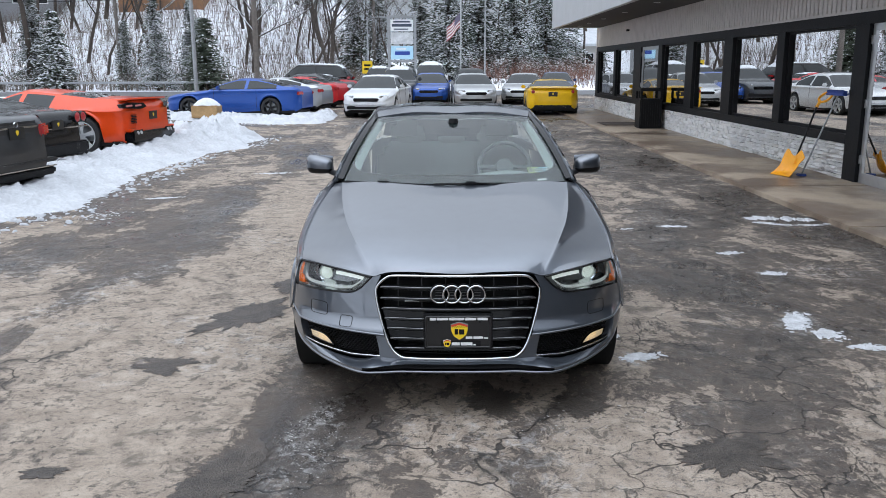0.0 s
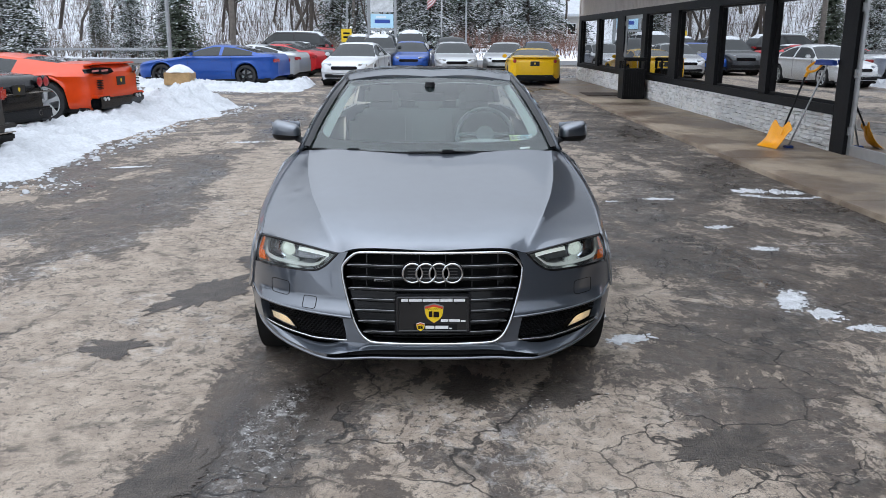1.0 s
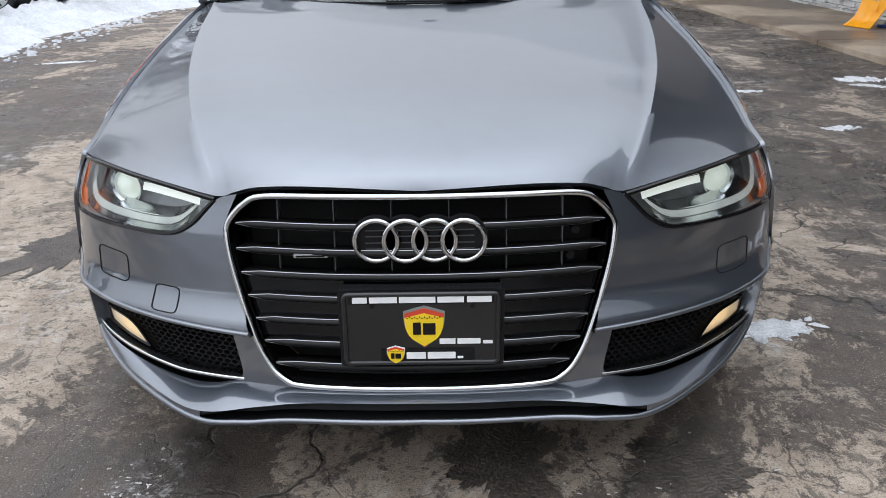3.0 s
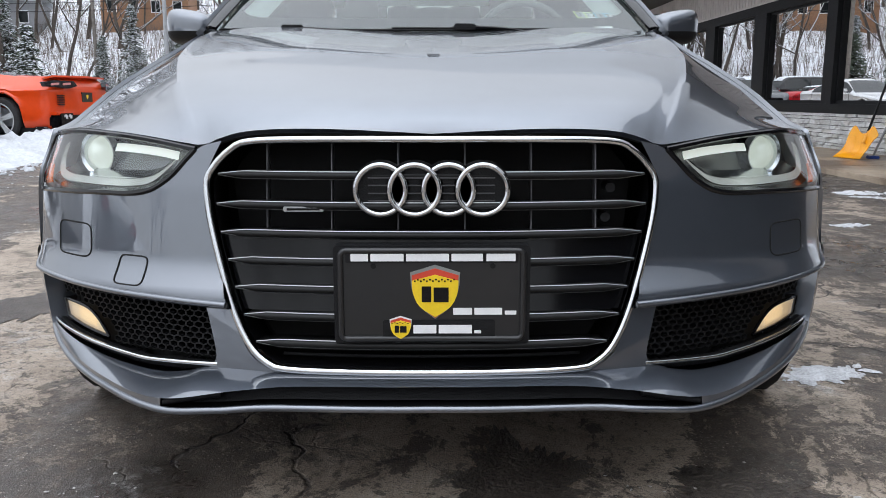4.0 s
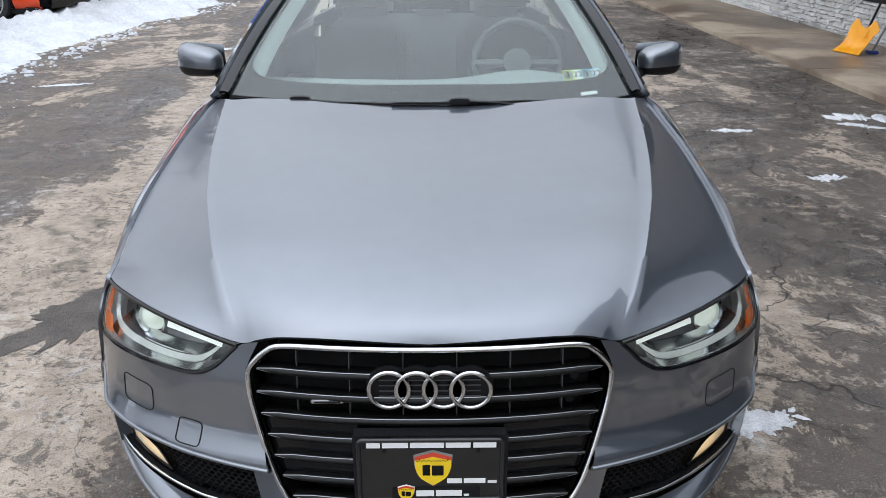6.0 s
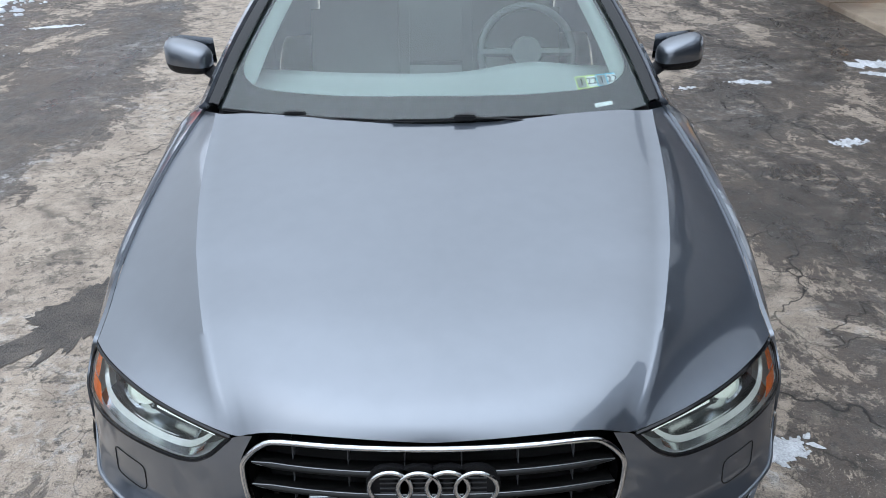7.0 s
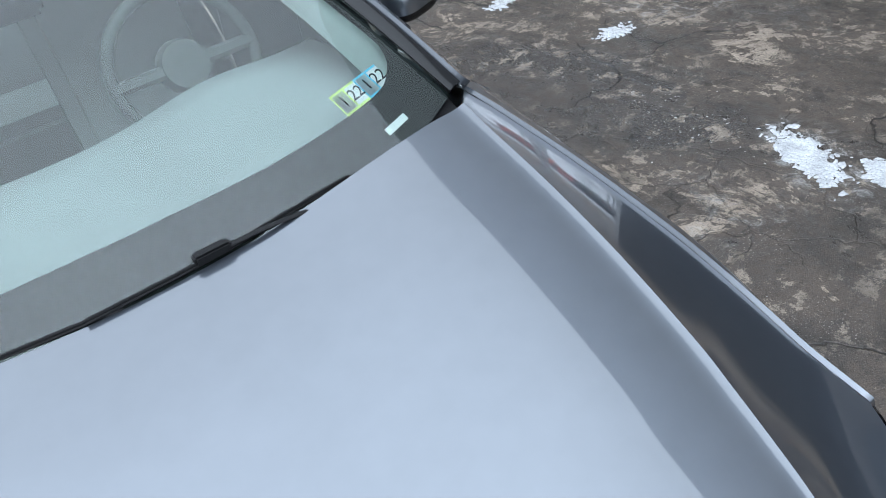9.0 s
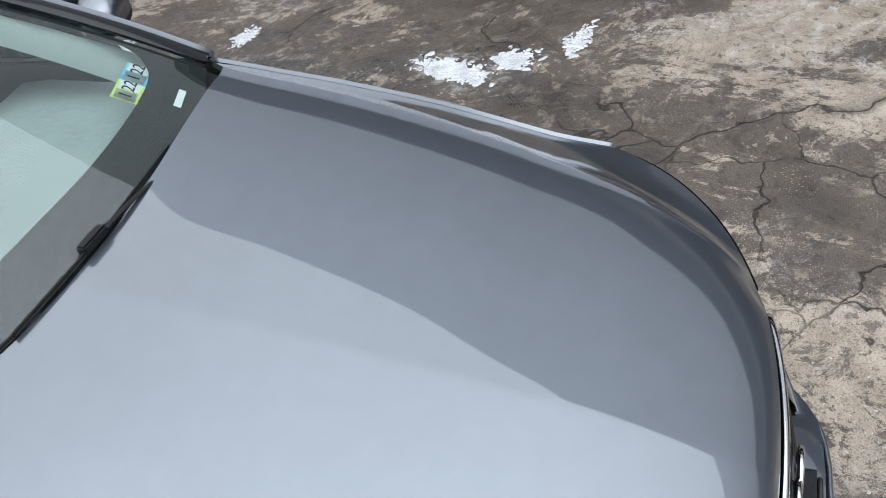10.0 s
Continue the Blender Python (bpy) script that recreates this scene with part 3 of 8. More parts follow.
def build_cabin():
    ys = [1.05, 1.12, 1.35, 1.55, 1.66, 1.70, 1.70]
    zs = [0.935, 0.952, 0.955, 0.965, 0.955, 0.90, 0.6]
    g = np.array([[(x, y + 0.10 * (x / 0.7) ** 2, z + (0.035 * math.exp(-((x - 0.37) / 0.2) ** 2) if 1.3 < y < 1.69 else 0)) for x in np.linspace(-0.70, 0.70, 41)] for y, z in zip(ys, zs)])
    sheet("dashboard", g, M_CABIN, sedan, "grey moulded dashboard")
    for x in (-0.30, 0.0):
        block("demister_vent", x - 0.13, x + 0.13, 1.14, 1.175, 0.953, 0.958, M_BLACK, sedan, "", 0.003)
    for i, x in enumerate(np.linspace(-0.28, 0.28, 3)):
        block("vent_slat", x - 0.09, x + 0.09, 1.20, 1.208, 0.954, 0.960, M_BLACK, sedan, "", 0.001)
    a = np.linspace(0, 2 * math.pi, 40, endpoint=False)
    c, tilt = np.array((0.37, 1.80, 1.0)), radians(25)
    ring = np.stack([c[0] + 0.185 * np.cos(a), c[1] + 0.185 * np.sin(a) * math.sin(tilt), c[2] + 0.185 * np.sin(a) * math.cos(tilt)], 1)
    sw = rod("steering_wheel", ring, 0.016, M_WHEELGRIP, sedan, "dark leather steering wheel", 8, True)
    for an in (0, 180, 270):
        p = ring[int(an / 9) % 40]
        rod("spoke", line([c, p], 4), 0.018, M_WHEELGRIP, sw, "", 6)
    lathe("hub", [(0.0, -0.02), (0.06, -0.02), (0.07, 0.03)], M_WHEELGRIP, sw, "", pose(0.37, 1.80, 1.0, -25, 0, 0), 18, "y")
    for x in (-0.37, 0.37):
        seat = block("front_seat", x - 0.25, x + 0.25, 1.95, 2.45, 0.30, 0.52, M_SEAT, sedan, "light grey leather front seat", 0.05)
        block("seat_back", x - 0.24, x + 0.24, -0.06, 0.08, 0, 0.62, M_SEAT, seat, "", 0.05, pose(0, 2.42, 0.48, -20))
        block("headrest", x - 0.13, x + 0.13, -0.05, 0.05, 0, 0.18, M_SEAT, seat, "", 0.045, pose(0, 2.68, 1.11, -14))
    bench = block("rear_bench", -0.62, 0.62, 2.95, 3.35, 0.30, 0.55, M_SEAT, sedan, "light grey leather rear bench", 0.05)
    block("bench_back", -0.62, 0.62, -0.06, 0.08, 0, 0.58, M_SEAT, bench, "", 0.05, pose(0, 3.35, 0.5, -20))
    for x in (-0.36, 0.0, 0.36):
        block("rear_headrest", x - 0.12, x + 0.12, 3.50, 3.58, 1.03, 1.15, M_SEAT, bench, "", 0.03)
    mi = block("inner_mirror", -0.12, 0.12, 1.80, 1.83, 1.225, 1.285, M_BLACK, sedan, "black inner mirror", 0.012)
    rod("mirror_stem", line([(0, 1.83, 1.27), (0, 1.88, 1.325)], 4), 0.01, M_BLACK, mi)
    lathe("rain_sensor", [(0.0, 0.0), (0.035, 0.0), (0.03, 0.03), (0, 0.032)], M_BLACK, mi, "", pose(0, 1.80, 1.318), 16, "z")


for side in (1, -1):
    build_sides(side)
build_glasshouse()
build_cabin()


# ---- nose: bumper, lamps, grille ----
GRILLE = [(0, 0.694), (0.20, 0.694), (0.325, 0.690), (0.365, 0.674), (0.400, 0.638), (0.409, 0.608), (0.398, 0.532), (0.360, 0.398), (0.328, 0.330), (0.296, 0.300), (0.259, 0.290), (0.12, 0.289), (0, 0.289)]


def grille_half(z):
    g = sorted((q[1], q[0]) for q in GRILLE[2:-2])
    return float(np.interp(z, [a for a, _ in g], [b for _, b in g]))


def build_bumper():
    bump = thing_part = new("front_bumper")
    bump.parent = sedan
    tagged(bump, "grey painted sport bumper with a front blade")
    for sg in (1, -1):
        fl = sg > 0
        ridge = lambda z: 0.024 * min(max((0.475 - z) / 0.055, 0), 1) ** 1.5
        fade = lambda x: 1 - smooth01((x - 0.79) / 0.09)
        top = spline([(0.380, 0.689), (0.42, 0.678), (0.447, 0.654), (0.49, 0.611), (0.548, 0.586), (0.665, 0.581), (0.80, 0.574), (0.842, 0.569), (0.872, 0.562)], 60)
        bot = spline([(0.360, 0.407), (0.48, 0.411), (0.60, 0.415), (0.72, 0.420), (0.83, 0.427), (0.893, 0.445)], 60)
        inn = spline([(0.380, 0.689), (0.405, 0.640), (0.412, 0.608), (0.400, 0.532), (0.360, 0.407)], 26)
        out = spline([(0.872, 0.562), (0.884, 0.51), (0.893, 0.445)], 26)
        g = coons(top, bot, inn, out)
        g = np.concatenate([g, np.vectorize(ridge)(g[..., 1:2]) * np.vectorize(fade)(g[..., :1])], -1)
        sheet("bumper_face", skin(g, 0, sg), M_PAINT, bump, flip=not fl)
        # underside of the ridge, turning in to the intake
        low = np.array([[(x, z - dz, o * (fade(x) if o > 0 else 1)) for x, z in bot] for dz, o in ((0, 0.024), (0.008, 0.025), (0.014, 0.016), (0.018, -0.045))])
        sheet("bumper_ridge", skin(low, 0, sg), M_PAINT, bump, flip=not fl)
        rod("ridge_lip", skin(np.array([(x, z - 0.004, 0.025 * fade(x)) for x, z in bot]), 0, sg), 0.0055, M_PAINT, bump, "crisp ridge over the intake", 8)
        # inner wing between grille and intake
        g = coons(spline([(0.367, 0.407), (0.412, 0.405)], 8), spline([(0.262, 0.284), (0.33, 0.284), (0.405, 0.283)], 8), spline([(0.367, 0.407), (0.334, 0.326), (0.30, 0.294), (0.262, 0.284)], 20), spline([(0.412, 0.405), (0.392, 0.32), (0.392, 0.298), (0.405, 0.283)], 20))
        sheet("bumper_wing", skin(g, 0.002, sg), M_PAINT, bump, flip=not fl)
        wall = np.array([[(p[0], p[1], o) for p in g[:, -1]] for o in (0.002, -0.05)])
        sheet("intake_side", skin(wall, 0, sg), M_PAINT, bump, flip=not fl)
        # outer post of the intake
        g = coons(line([(0.822, 0.42), (0.893, 0.437)], 8), line([(0.80, 0.295), (0.876, 0.325)], 8), spline([(0.822, 0.42), (0.815, 0.36), (0.80, 0.295)], 16), line([(0.893, 0.437), (0.876, 0.325)], 16))
        sheet("intake_post", skin(g, 0.012, sg), M_PAINT, bump, flip=not fl)
        wall = np.array([[(p[0], p[1], o) for p in g[:, 0]] for o in (0.012, -0.05)])
        sheet("intake_outer_side", skin(wall, 0, sg), M_PAINT, bump, flip=fl)
        # blade: upper surface, outer edge and lip
        t = spline([(0, 0.286, 0.0), (0.26, 0.284, 0.0), (0.40, 0.284, 0.0), (0.45, 0.272, 0.0), (0.52, 0.264, 0.0), (0.66, 0.274, 0.0), (0.80, 0.298, 0.004), (0.872, 0.332, 0.006)], 80)
        b = spline([(0, 0.277, 0.040), (0.22, 0.275, 0.044), (0.33, 0.266, 0.060), (0.455, 0.247, 0.078), (0.60, 0.250, 0.040), (0.74, 0.268, 0.012), (0.83, 0.292, 0.004), (0.872, 0.315, 0.004)], 80)
        mid = (t + b) / 2 + (0, 0.003, 0.004)
        sheet("blade_top", skin(np.stack([t, mid, b]), 0, sg), M_PAINT, bump, flip=not fl)
        lip = spline([(0, 0.243, 0.050), (0.25, 0.241, 0.055), (0.36, 0.234, 0.072), (0.455, 0.228, 0.078), (0.60, 0.235, 0.040), (0.74, 0.252, 0.012), (0.83, 0.276, 0.003), (0.872, 0.298, 0.002)], 80)
        k = int(np.argmin(abs(b[:, 0] - 0.45)))
        sheet("blade_edge", skin(np.stack([b[k:], lip[k:]]), 0, sg), M_PAINT, bump, flip=not fl)
        rod("lower_lip", skin(lip, 0, sg), 0.0065, M_PAINT, bump, "", 8)
        back = np.stack([b[: k + 2] - (0, 0, 0.05), lip[: k + 2] - (0, 0, 0.045)])
        sheet("slot_back", skin(back, 0, sg), M_BLACK, bump, "black slot above the lower lip", flip=not fl)
        tray = np.stack([skin(b - (0, 0, 0.002), 0, sg), skin(b - (0, 0, 0.06), 0, sg)])
        sheet("slot_roof", tray[:, : k + 2], M_BLACK, bump, flip=fl)
        under = skin(lip, -0.004, sg)
        flat = under.copy()
        flat[:, 1] = flat[:, 1] + 0.35
        flat[:, 2] = 0.185
        flat[:, 0] *= 0.96
        sheet("undertray", np.stack([under, flat]), M_BLACK, bump, "black undertray", flip=not fl)
        rod("blade_strut", line([front(0.45, 0.238, 0.07) * (sg, 1, 1), front(0.36, 0.252, 0.04) * (sg, 1, 1)], 5), 0.006, M_BLACK, bump)
        # caps in the bumper face
        for name, cx, cz, w, h, lab in (("washer_cap", 0.712, 0.492, 0.047, 0.032, "headlamp washer cap"), ("tow_cap", 0.56, 0.449, 0.031, 0.025, "tow eye cap")):
            if name == "tow_cap" and sg > 0:
                continue
            o = 0.0005
            loop = [(cx + w * math.copysign(abs(math.cos(a)) ** 0.35, math.cos(a)), cz + h * math.copysign(abs(math.sin(a)) ** 0.35, math.sin(a))) for a in np.linspace(0, 2 * math.pi, 40, endpoint=False)]
            rod(name, np.array([front(x, z, ridge(z) + o) * (sg, 1, 1) for x, z in loop]), 0.0016, M_VOID, bump, lab, 5, True)


def honeycomb(zone, pitch, wall, off, sg):
    """Verts and faces of a honeycomb inside a zone of the front skin."""
    verts, faces = [], []
    for j, z in enumerate(np.arange(0.24, 0.42, pitch * 0.866 * 0.8)):
        for x in np.arange(0.36, 0.86, pitch * 1.25):
            cx = x + (pitch * 0.625 if j % 2 else 0)
            if not zone(cx, z):
                continue
            base = len(verts)
            for r, d in ((0.56, off), (0.56 - wall, off), (0.56 - wall - 0.03, off - 0.02)):
                for a in range(6):
                    an = radians(60 * a + 30)
                    verts.append(front(cx + pitch * 1.25 * r * math.cos(an), z + pitch * 0.80 * r * math.sin(an), d) * (sg, 1, 1))
            for ring in (0, 1):
                for a in range(6):
                    b = (a + 1) % 6
                    q = (base + ring * 6 + a, base + ring * 6 + b, base + ring * 6 + 6 + b, base + ring * 6 + 6 + a)
                    faces.append(q if sg > 0 else q[::-1])
    return verts, faces


def build_intake(sg):
    lo = lambda x: np.interp(x, [0.40, 0.43, 0.52, 0.66, 0.82], [0.286, 0.276, 0.264, 0.275, 0.305])
    hi = lambda x: np.interp(x, [0.39, 0.6, 0.83], [0.396, 0.404, 0.412])
    inlet = new("side_intake")
    inlet.parent = sedan
    tagged(inlet, "black honeycomb bumper intake with a bright strip")
    xs = np.linspace(0.385, 0.83, 24)
    g = np.array([[(x, lo(x) - 0.01 + (hi(x) - lo(x) + 0.012) * t) for x in xs] for t in (0, 0.5, 1)])
    sheet("intake_backing", skin(g, -0.052, sg), M_VOID, inlet, flip=sg < 0)
    fog = lambda x, z: 0.636 < x < 0.81 and z > 0.294 + (x - 0.63) * 0.06 and z < np.interp(x, [0.636, 0.66, 0.70, 0.735, 0.80], [0.306, 0.334, 0.357, 0.362, 0.362])
    strip = lambda x: np.interp(x, [0.385, 0.54, 0.81], [0.290, 0.284, 0.304])
    v, f = honeycomb(lambda x, z: lo(x) < z < hi(x) - 0.004 and not fog(x, z) and abs(z - strip(x)) > 0.006, 0.0145, 0.10, -0.024, sg)
    piece("intake_mesh", v, f, M_BLACK, inlet, "black honeycomb mesh", smooth=False)
    p = [(x, strip(x)) for x in np.linspace(0.388, 0.815, 20)]
    rod("intake_strip", skin_path(p, 24, 0.0, sg), 0.0045, M_CHROME, inlet, "bright trim strip", 8)
    rod("strip_shelf", skin_path([(x, z - 0.006) for x, z in p], 24, -0.012, sg), 0.009, M_BLACK, inlet, "", 6)
    # fog lamp: bezel, reflector and lit lens
    lamp = new("fog_lamp")
    lamp.parent = sedan
    tagged(lamp, "lit warm fog lamp in a black bezel")
    top = spline([(0.645, 0.303), (0.672, 0.332), (0.70, 0.349), (0.735, 0.354), (0.79, 0.352)], 14)
    bot = line([(0.645, 0.303), (0.70, 0.308), (0.78, 0.316)], 14)
    g = np.stack([bot + (top - bot) * t for t in np.linspace(0, 1, 7)])
    sheet("fog_reflector", skin(g, -0.0195, sg), M_FOGBOWL, lamp, "warm lit reflector", flip=sg < 0)
    sheet("fog_lens", skin(g, -0.0155, sg), M_LAMPGLASS, lamp, flip=sg < 0)
    g2 = np.stack([bot * 0.8 + (top * 0.2) + (top - bot) * 0.6 * t for t in np.linspace(0, 1, 5)])[:, 4:10]
    sheet("fog_bulb", skin(g2, -0.0185, sg), M_FOG, lamp, "lit warm bulb and bowl", flip=sg < 0)
    loop = np.vstack([bot, top[::-1]])
    rod("fog_bezel", skin(loop, -0.0165, sg), 0.0034, M_GLOSSBLACK, lamp, "black bezel", 6, True)


def build_headlamp(sg):
    lamp = new("headlamp")
    lamp.parent = sedan
    tagged(lamp, "lit headlamp with a projector and a white light strip")
    top = spline([(0.432, 0.673), (0.53, 0.688), (0.62, 0.696), (0.73, 0.699), (0.831, 0.688)], 30)
    bot = spline([(0.432, 0.673), (0.449, 0.656), (0.492, 0.615), (0.55, 0.591), (0.665, 0.586), (0.80, 0.579), (0.846, 0.574)], 30)
    out = spline([(0.846, 0.574), (0.853, 0.612), (0.848, 0.655), (0.831, 0.688)], 12)
    inn = np.repeat(top[:1], 12, 0)
    g = coons(bot, top, inn, out)
    lens = sheet("headlamp_lens", skin(g, 0.001, sg), M_LAMPGLASS, lamp, "clear headlamp lens", flip=sg < 0)
    lens.visible_shadow = False
    sheet("headlamp_bowl", skin(g, -0.06, sg), M_LAMPDARK, lamp, "smoked grey inner housing", flip=sg < 0)
    loop = np.vstack([bot, out[1:], top[::-1][1:]])
    wall = np.stack([skin(loop, 0.0, sg), skin(loop, -0.03, sg), skin(loop, -0.062, sg)])
    sheet("headlamp_rim", wall, M_LAMPGREY, lamp, "grey inner rim", flip=sg < 0)
    rod("headlamp_seal", skin(loop, -0.001, sg), 0.0055, M_GLOSSBLACK, lamp, "", 6, True)
    # projector
    c = front(0.705, 0.655, -0.045) * (sg, 1, 1)
    turn = pose(*c, 0, 0, sg * 22)
    proj = lathe("projector", [(0.0, -0.024), (0.018, -0.020), (0.031, -0.008), (0.036, 0.006)], M_PROJ, lamp, "lit projector lens", turn, 30, "y")
    lathe("projector_ring", [(0.036, 0.004), (0.037, -0.010), (0.043, -0.014), (0.047, -0.002), (0.050, 0.03)], M_REFL, lamp, "bright ring round the projector", turn, 30, "y")
    # the white strip: a hook along the lower edge, turning back at the inner end
    hook = spline([(0.826, 0.668), (0.824, 0.628), (0.79, 0.607), (0.70, 0.603), (0.60, 0.604), (0.545, 0.612), (0.505, 0.638), (0.482, 0.660)], 50)
    sheet("light_strip", np.stack([skin(hook + np.stack([0 * hook[:, 0], 0.0045 + 0.009 * np.clip(1 - abs(hook[:, 0] - 0.65) / 0.16, 0, 0.7)], 1), -0.030, sg), skin(hook - (0, 0.0048), -0.022, sg)]), M_GUIDE, lamp, "dimly lit white strip", flip=sg > 0)
    up = spline([(0.482, 0.660), (0.53, 0.667), (0.60, 0.672), (0.635, 0.672)], 16)
    sheet("upper_strip", np.stack([skin(up + (0, 0.006), -0.026, sg), skin(up - (0, 0.009), -0.022, sg)]), M_LED, lamp, "lit white strip", flip=sg > 0)
    step = hook + (0, 0.022)
    sheet("strip_shelf", np.stack([skin(hook + (0, 0.008), -0.027, sg), skin(step, -0.055, sg)])[:, 8:42], M_REFL, lamp, "bright reflector shelf", flip=sg > 0)
    sheet("lower_shelf", np.stack([skin(hook - (0, 0.007), -0.024, sg), skin(hook - (0, 0.018), -0.012, sg)])[:, 6:46], M_REFL, lamp, "bright lower shelf", flip=sg > 0)
    for dz in (0.012, 0.019):
        rod("chrome_line", skin(hook + (0, dz), -0.034 - dz, sg)[10:44], 0.0013, M_CHROME, lamp, "fine chrome line", 5)
    lathe("projector_mask", [(0.050, 0.028), (0.056, 0.004), (0.062, 0.030)], M_GLOSSBLACK, lamp, "black ring round the projector", turn, 30, "y")
    g = coons(line([(0.800, 0.592), (0.846, 0.586)], 5), line([(0.812, 0.628), (0.850, 0.628)], 5), line([(0.800, 0.592), (0.812, 0.628)], 5), line([(0.846, 0.586), (0.850, 0.628)], 5))
    sheet("side_marker", skin(g, -0.006, sg), M_AMBER, lamp, "amber side reflector", flip=sg < 0)
    g = coons(line([(0.828, 0.628), (0.852, 0.628)], 4), line([(0.815, 0.682), (0.832, 0.680)], 4), line([(0.828, 0.628), (0.815, 0.682)], 6), line([(0.852, 0.628), (0.832, 0.680)], 6))
    sheet("turn_lens", skin(g, -0.008, sg), M_AMBER, lamp, "amber turn lens", flip=sg < 0)


def build_grille():
    gr = new("grille")
    gr.parent = sedan
    tagged(gr, "black single-frame grille with a chrome surround")
    half = spline(GRILLE, 90)
    loop = np.vstack([skin(half), skin(half[1:-1][::-1], 0, -1)])
    inner = loop.copy()
    ctr = np.array((0, -0.2, 0.49))
    inner = ctr + (loop - ctr) * (0.994, 1, 0.994)
    rod("grille_frame", inner + (0, -0.006, 0), 0.0068, M_CHROME, gr, "chrome grille surround", 10, True)
    wall_in = ctr + (loop - ctr) * (0.965, 1, 0.965)
    n = len(loop)
    v = np.vstack([wall_in + (0, -0.003, 0), wall_in + (0, 0.10, 0)])
    piece("grille_wall", v, [(k, (k + 1) % n, n + (k + 1) % n, n + k) for k in range(n)], M_GLOSSBLACK, gr)
    zs = np.linspace(0.292, 0.692, 40)
    back = np.array([[front(t * grille_half(z), z, -0.10) for t in np.linspace(-1, 1, 21)] for z in zs])
    sheet("grille_backing", back, M_VOID, gr)
    zs = np.linspace(0.388, 0.522, 8)
    sheet("grille_panel", np.array([[front(t * (grille_half(z) - 0.012), z, -0.016) for t in np.linspace(-1, 1, 25)] for z in zs]), M_GLOSSBLACK, gr, "gloss black panel behind the plate")
    for k, z in enumerate((0.630, 0.577, 0.527, 0.479, 0.431, 0.383, 0.336)):
        w = grille_half(z) - 0.018
        xs = np.linspace(-w, w, 50)
        prof = [(-0.006, 0.001), (-0.0055, 0.006), (0.0, 0.009), (0.0055, 0.006), (0.006, 0.001), (0.006, -0.03), (-0.006, -0.03)]
        taper = lambda x: min(1, (w - abs(x)) / 0.05 + 0.15)
        g = np.array([[front(x, z + dz * taper(x), o - 0.004 * (1 - taper(x))) for x in xs] for dz, o in prof])
        bar = sheet("grille_bar", g, M_BARBLACK, gr, "gloss black bar with bright edges")
        for dz in (0.0062, -0.0062):
            rod("bar_edge", np.array([front(x, z + dz * taper(x), 0.003) for x in xs]), 0.0013, M_BAREDGE, bar, "bright thin edge", 5)
    for x in (-0.30, -0.18, -0.06, 0.06, 0.18, 0.30):
        g = np.array([[front(x + d, z, -0.016) for z in np.linspace(0.53, 0.685, 6)] for d in (-0.0012, 0.0012)])
        g = np.concatenate([g[:1] + (0, 0.03, 0), g, g[1:] + (0, 0.03, 0)])
        sheet("grille_rib", g, M_RIB, gr, "thin upright rib", flip=True)
    for z in (0.308, 0.320):
        w = grille_half(z) - 0.03
        rod("lower_slat", np.array([front(x, z, -0.03) for x in np.linspace(-w, w, 30)]), 0.003, M_BLACK, gr, "", 6)
    # four rings
    y = front(0, 0.606)[1] - 0.012
    for k in range(4):
        a = np.linspace(0, 2 * math.pi, 44, endpoint=False)
        cx = -0.0891 + 0.0594 * k
        ring = np.stack([cx + 0.0435 * np.cos(a), np.full(44, y - 0.0025 * (k % 2)), 0.607 + 0.0435 * np.sin(a)], 1)
        rod("emblem_ring", ring, 0.0054, M_CHROME, gr, "chrome ring", 10, True)
        lathe("ring_backing", [(0.0, 0), (0.051, 0), (0.051, 0.01)], M_BLACK, gr, "", pose(cx, y + 0.010, 0.607), 30, "y")
        for dz in (-0.02, -0.007, 0.007, 0.02):
            block("ring_slat", cx - 0.022, cx + 0.022, y + 0.006, y + 0.009, 0.607 + dz - 0.001, 0.607 + dz + 0.001, M_RIB, gr, "", 0)
    bx = front(-0.226, 0.572)
    block("name_badge", -0.262, -0.190, bx[1] - 0.010, bx[1] + 0.012, 0.5675, 0.5765, M_SATIN, gr, "small bright name badge", 0.002)
    block("badge_print", -0.255, -0.197, bx[1] - 0.0112, bx[1] - 0.0098, 0.5700, 0.5740, M_GLOSSBLACK, gr, "", 0)
    # black fixings seen through the bars
    for x, z in ((0.325, 0.605), (0.315, 0.552)):
        lathe("fixing", [(0.0, -0.012), (0.009, -0.012), (0.010, 0.03)], M_BLACK, gr, "", pose(x, front(x, z)[1] + 0.03, z), 12, "y")


def shield(w, h, n=26):
    """Outline of a heraldic shield, as (x, z)."""
    r = [(-0.5, 0.36), (-0.25, 0.43), (0, 0.5), (0.25, 0.43), (0.5, 0.36)]
    s = spline([(0.5, 0.36), (0.47, 0.05), (0.33, -0.25), (0, -0.5)], n)
    o = r[:-1] + [tuple(p) for p in s] + [(-p[0], p[1]) for p in s[::-1][1:-1]]
    return [(x * w, z * h) for x, z in o]


def flat_face(name, loop, y, material, parent, label="", depth=0.0012):
    """A thin plate in the plane y, from an outline of (x, z)."""
    n = len(loop)
    v = [(x, y, z) for x, z in loop] + [(x, y + depth, z) for x, z in loop]
    f = [tuple(range(n))] + [((k + 1) % n, k, n + k, n + (k + 1) % n) for k in range(n)]
    return piece(name, v, f, material, parent, label, smooth=False)


